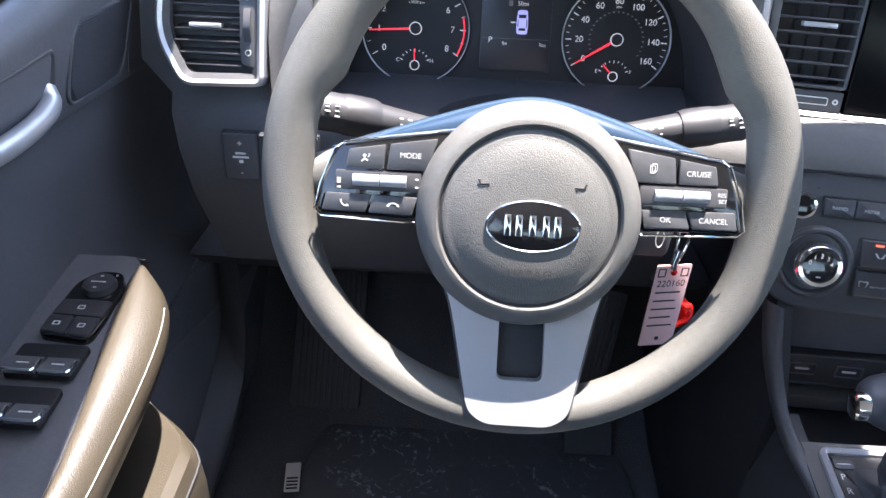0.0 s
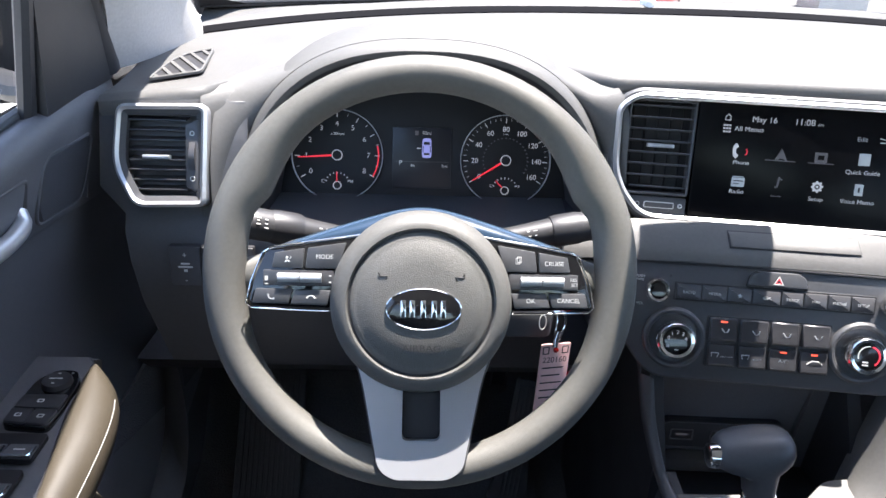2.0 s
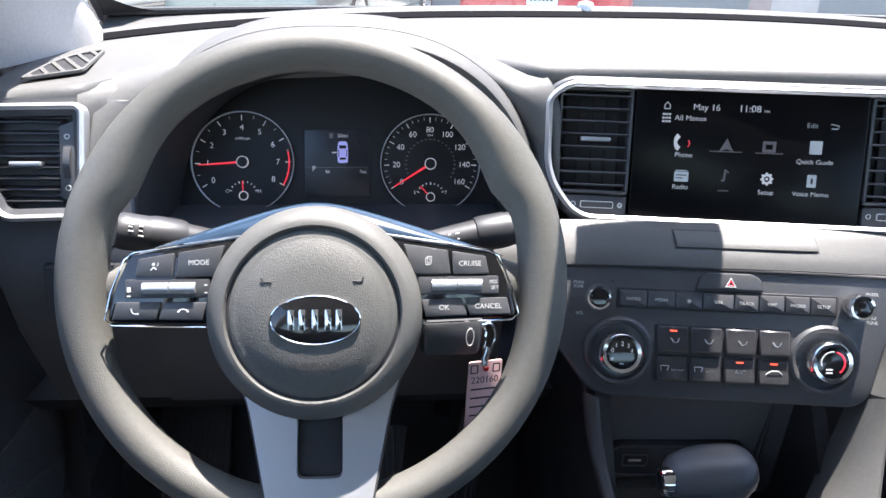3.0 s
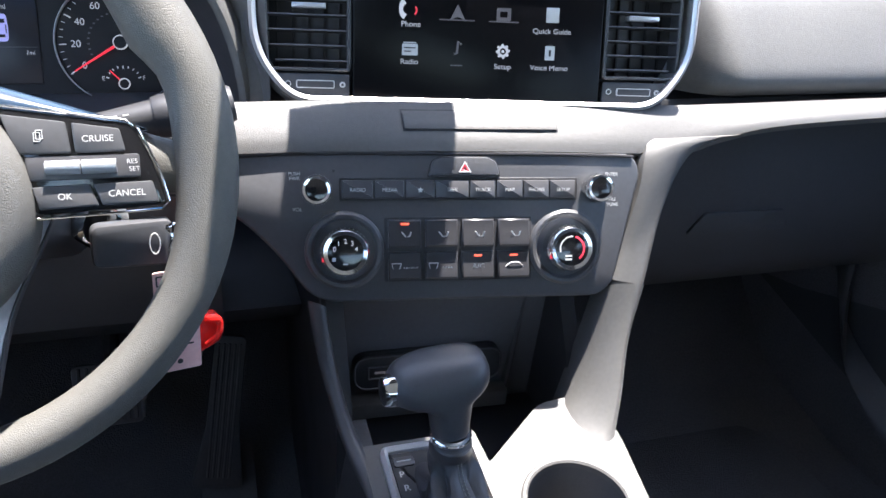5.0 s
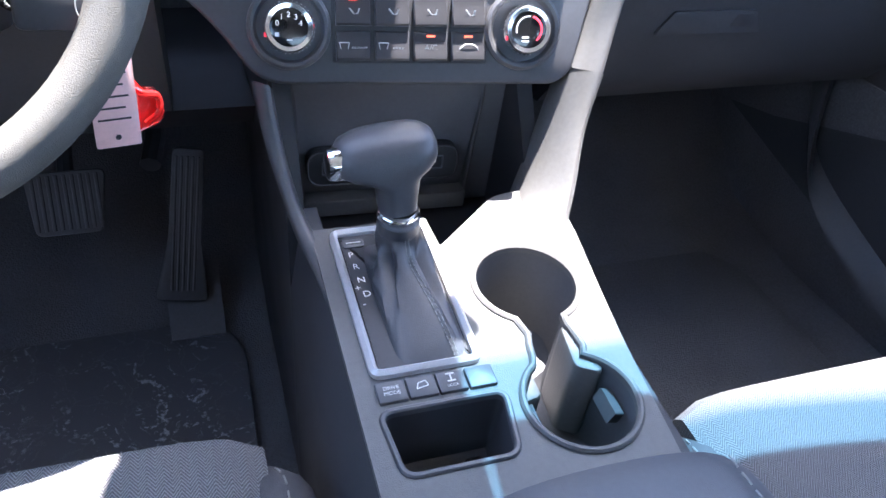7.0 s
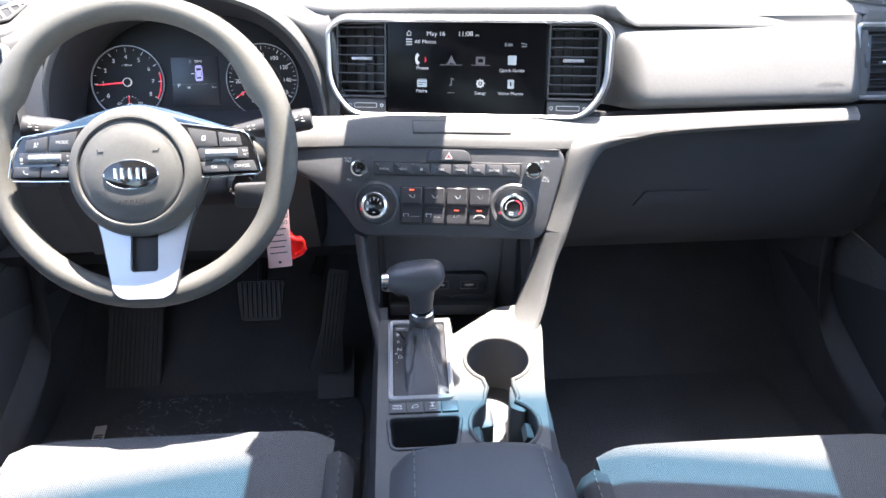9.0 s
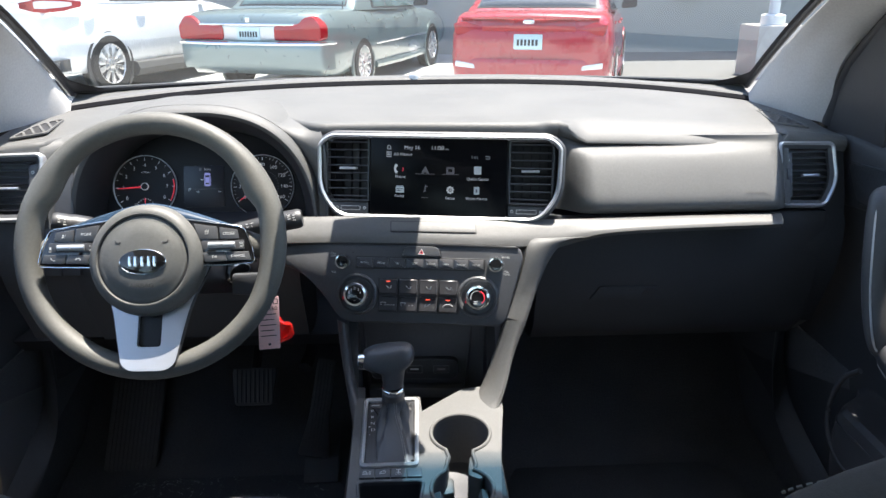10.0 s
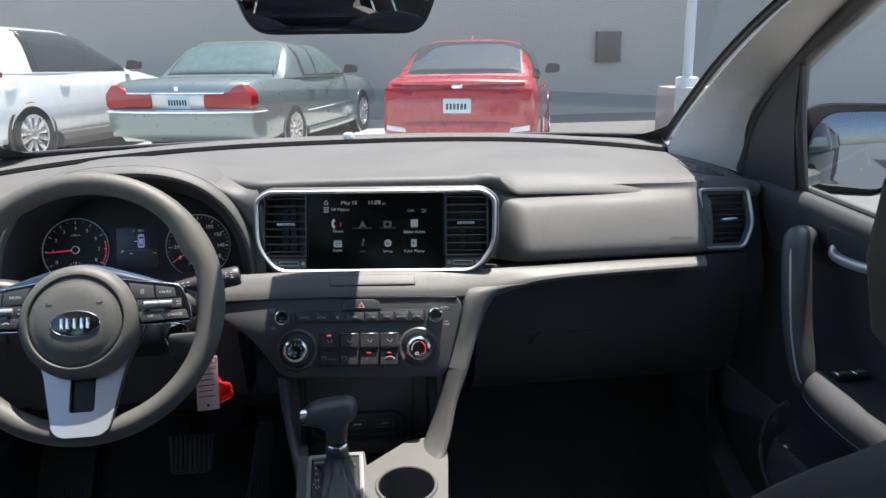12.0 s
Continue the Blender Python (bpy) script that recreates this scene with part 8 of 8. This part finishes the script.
part("lamp_bar", band([(-0.50, -0.005, 0.905), (0.0, -0.03, 0.915), (0.50, -0.005, 0.905)], [(-0.50, 0.0, 0.845), (0.0, -0.025, 0.85), (0.50, 0.0, 0.845)], (0, -1, 0), 0.05, 0.006), TAILRED, rc, "dark red lamp bar across the boot")
part("boot_lip", band([(-0.74, 0.10, 1.012), (0.0, 0.035, 1.035), (0.74, 0.10, 1.012)], [(-0.74, 0.04, 0.985), (0.0, -0.025, 1.0), (0.74, 0.04, 0.985)], (0, -0.5, 0.85), 0.03, 0.006), CARRED, rc, "lip on the boot lid")
part("emblem", plate(ellipse(0, 0.945, 0.062, 0.032, 28), -0.02, 0.05, 0.006, pose(0, -0.03, 0, -4)), CHROME, rc, "oval bright emblem")
part("badge", plate(rect(-0.70, 0.735, -0.55, 0.76, 0.004, 2), -0.01, 0.05, 0.003, pose(0, -0.04, 0, -4)), CHROME, rc)
part("roof_fin", loft([[(x, s, z) for x, z in ((-0.02, 1.44), (0.02, 1.44), (0.006, h), (-0.006, h))] for s, h in ((1.36, 1.455), (1.42, 1.51), (1.52, 1.46))]), CARRED, rc, "shark fin aerial")
finish(rc, (1.25, 7.05, 0), -17)

# pale green long saloon
gc, hw = car("green_sedan", None, 0, "long pale green metallic saloon with wide red tail lamps", CARGREEN, GREENGLASS, 5.38, 1.98,
    [(0.0, 0.88, 0.44, 0.86), (0.03, 0.93, 0.34, 0.95), (0.14, 0.97, 0.28, 1.01), (0.6, 0.99, 0.24, 1.03), (1.2, 1.0, 0.22, 1.02), (2.2, 1.0, 0.22, 0.99), (3.4, 1.0, 0.22, 0.97), (4.1, 0.99, 0.22, 0.95), (4.9, 0.96, 0.26, 0.86), (5.3, 0.90, 0.32, 0.76), (5.38, 0.84, 0.40, 0.68)],
    (1.08, 1.66, 2.95, 3.72, 1.475, 0.80, 1.02, 0.96), (1.22, 4.25), 0.335, "green")
for sd in (-1, 1):
    part("tail_lamp", plate(rounded([(0.34 * sd, 0.695), (0.955 * sd, 0.695), (0.965 * sd, 0.86), (0.86 * sd, 0.985), (0.74 * sd, 0.960), (0.66 * sd, 0.885), (0.34 * sd, 0.865)][::sd], 0.045, 6), -0.03, 0.16, 0.02), TAILRED, gc, "wide red tail lamp")
part("lamp_panel", plate(rect(-0.36, 0.70, 0.36, 0.86, 0.01, 2), -0.015, 0.08, 0.006), SILVER, gc, "grey panel between the lamps")
part("chrome_strip", plate(rect(-0.66, 0.868, 0.62, 0.895, 0.006, 2), -0.04, 0.06, 0.008), CHROME, gc, "bright strip over the lamps")
part("number_plate", plate(rect(-0.155, 0.695, 0.155, 0.85, 0.01, 2), -0.024, 0.02, 0.004), PLATE, gc, "pale blue number plate")
bars([(-0.12 + 0.036 * k, 0.735, -0.098 + 0.036 * k, 0.80) for k in range(7)], -0.0255, pose(0, 0, 0), DARKPRINT, gc, "plate_bars")
part("rear_bumper", band([(-0.97, 0.20, 0.67), (-0.92, -0.02, 0.67), (-0.5, -0.10, 0.67), (0.5, -0.10, 0.67), (0.92, -0.02, 0.67), (0.97, 0.20, 0.67)], [(-0.97, 0.20, 0.36), (-0.92, 0.0, 0.36), (-0.5, -0.06, 0.36), (0.5, -0.06, 0.36), (0.92, 0.0, 0.36), (0.97, 0.20, 0.36)], (0, -1, 0.1), 0.12, 0.03), CARGREEN, gc, "deep pale green bumper")
part("bumper_strip", sweep([(-0.99, 0.3, 0.66), (-0.94, -0.03, 0.665), (-0.5, -0.12, 0.665), (0.5, -0.12, 0.665), (0.94, -0.03, 0.665), (0.99, 0.3, 0.66)], 0.022, 8), CHROME, gc, "bright bumper strip")
for sd in (-1, 1):
    part("side_strip", sweep([(sd * 0.992, s, 0.56) for s in lin(1.65, 3.85, 6)], 0.02, 8), CHROME, gc, "bright side strip")
part("emblem", plate(rect(-0.028, 0.905, 0.028, 0.965, 0.01, 2), -0.03, 0.08, 0.006), CHROME, gc)
part("aerial", sweep([(0.80, 1.0, 1.0), (0.80, 1.0, 1.12)], 0.006, 6), DEEP, gc)
finish(gc, (-1.95, 8.3, 0), -19)

# white tall car
wc, hw = car("white_suv", None, 0, "white tall estate car with dark windows", CARWHITE, CARGLASS, 4.78, 1.93,
    [(0.0, 0.86, 0.50, 1.02), (0.04, 0.92, 0.40, 1.12), (0.20, 0.97, 0.32, 1.17), (0.8, 1.0, 0.28, 1.16), (1.8, 1.0, 0.28, 1.13), (3.0, 1.0, 0.28, 1.10), (3.6, 0.99, 0.28, 1.07), (4.4, 0.93, 0.32, 0.93), (4.72, 0.82, 0.40, 0.78), (4.78, 0.74, 0.48, 0.70)],
    (0.08, 0.46, 2.35, 3.45, 1.70, 0.78, 1.16, 1.08), (1.0, 3.83), 0.375, "suv")
for sd in (-1, 1):
    tl = part("tail_lamp", loft([[(sd * x, y, z) for x, z in ((xa, z0), (xa + 0.02, z0 - 0.004), (xa + 0.02, z1 + 0.004), (xa, z1))] for y, xa, z0, z1 in ((-0.010, 0.62, 1.090, 1.150), (-0.010, 0.80, 1.055, 1.180), (0.06, 0.880, 1.045, 1.195), (0.30, 0.935, 1.055, 1.185), (0.60, 0.945, 1.100, 1.150))]), TAILRED, wc, "red and clear tail lamp wrapping the corner")
    part("clear_lens", loft([[(sd * x, y, z) for x, z in ((xa, z0), (xa + 0.012, z0), (xa + 0.012, z1), (xa, z1))] for y, xa, z0, z1 in ((-0.008, 0.830, 1.090, 1.165), (0.06, 0.902, 1.085, 1.172), (0.30, 0.948, 1.095, 1.160), (0.44, 0.955, 1.110, 1.145))]), LAMPCLEAR, tl, "clear middle lens")
part("lower_cladding", band([(-0.94, 0.2, 0.50), (-0.88, -0.02, 0.50), (0.0, -0.06, 0.50), (0.88, -0.02, 0.50), (0.94, 0.2, 0.50)], [(-0.94, 0.2, 0.36), (-0.88, 0.0, 0.36), (0.0, -0.03, 0.36), (0.88, 0.0, 0.36), (0.94, 0.2, 0.36)], (0, -1, 0), 0.1, 0.02), CLADDING, wc, "grey bumper cladding")
finish(wc, (-5.1, 8.3, 0), -19)
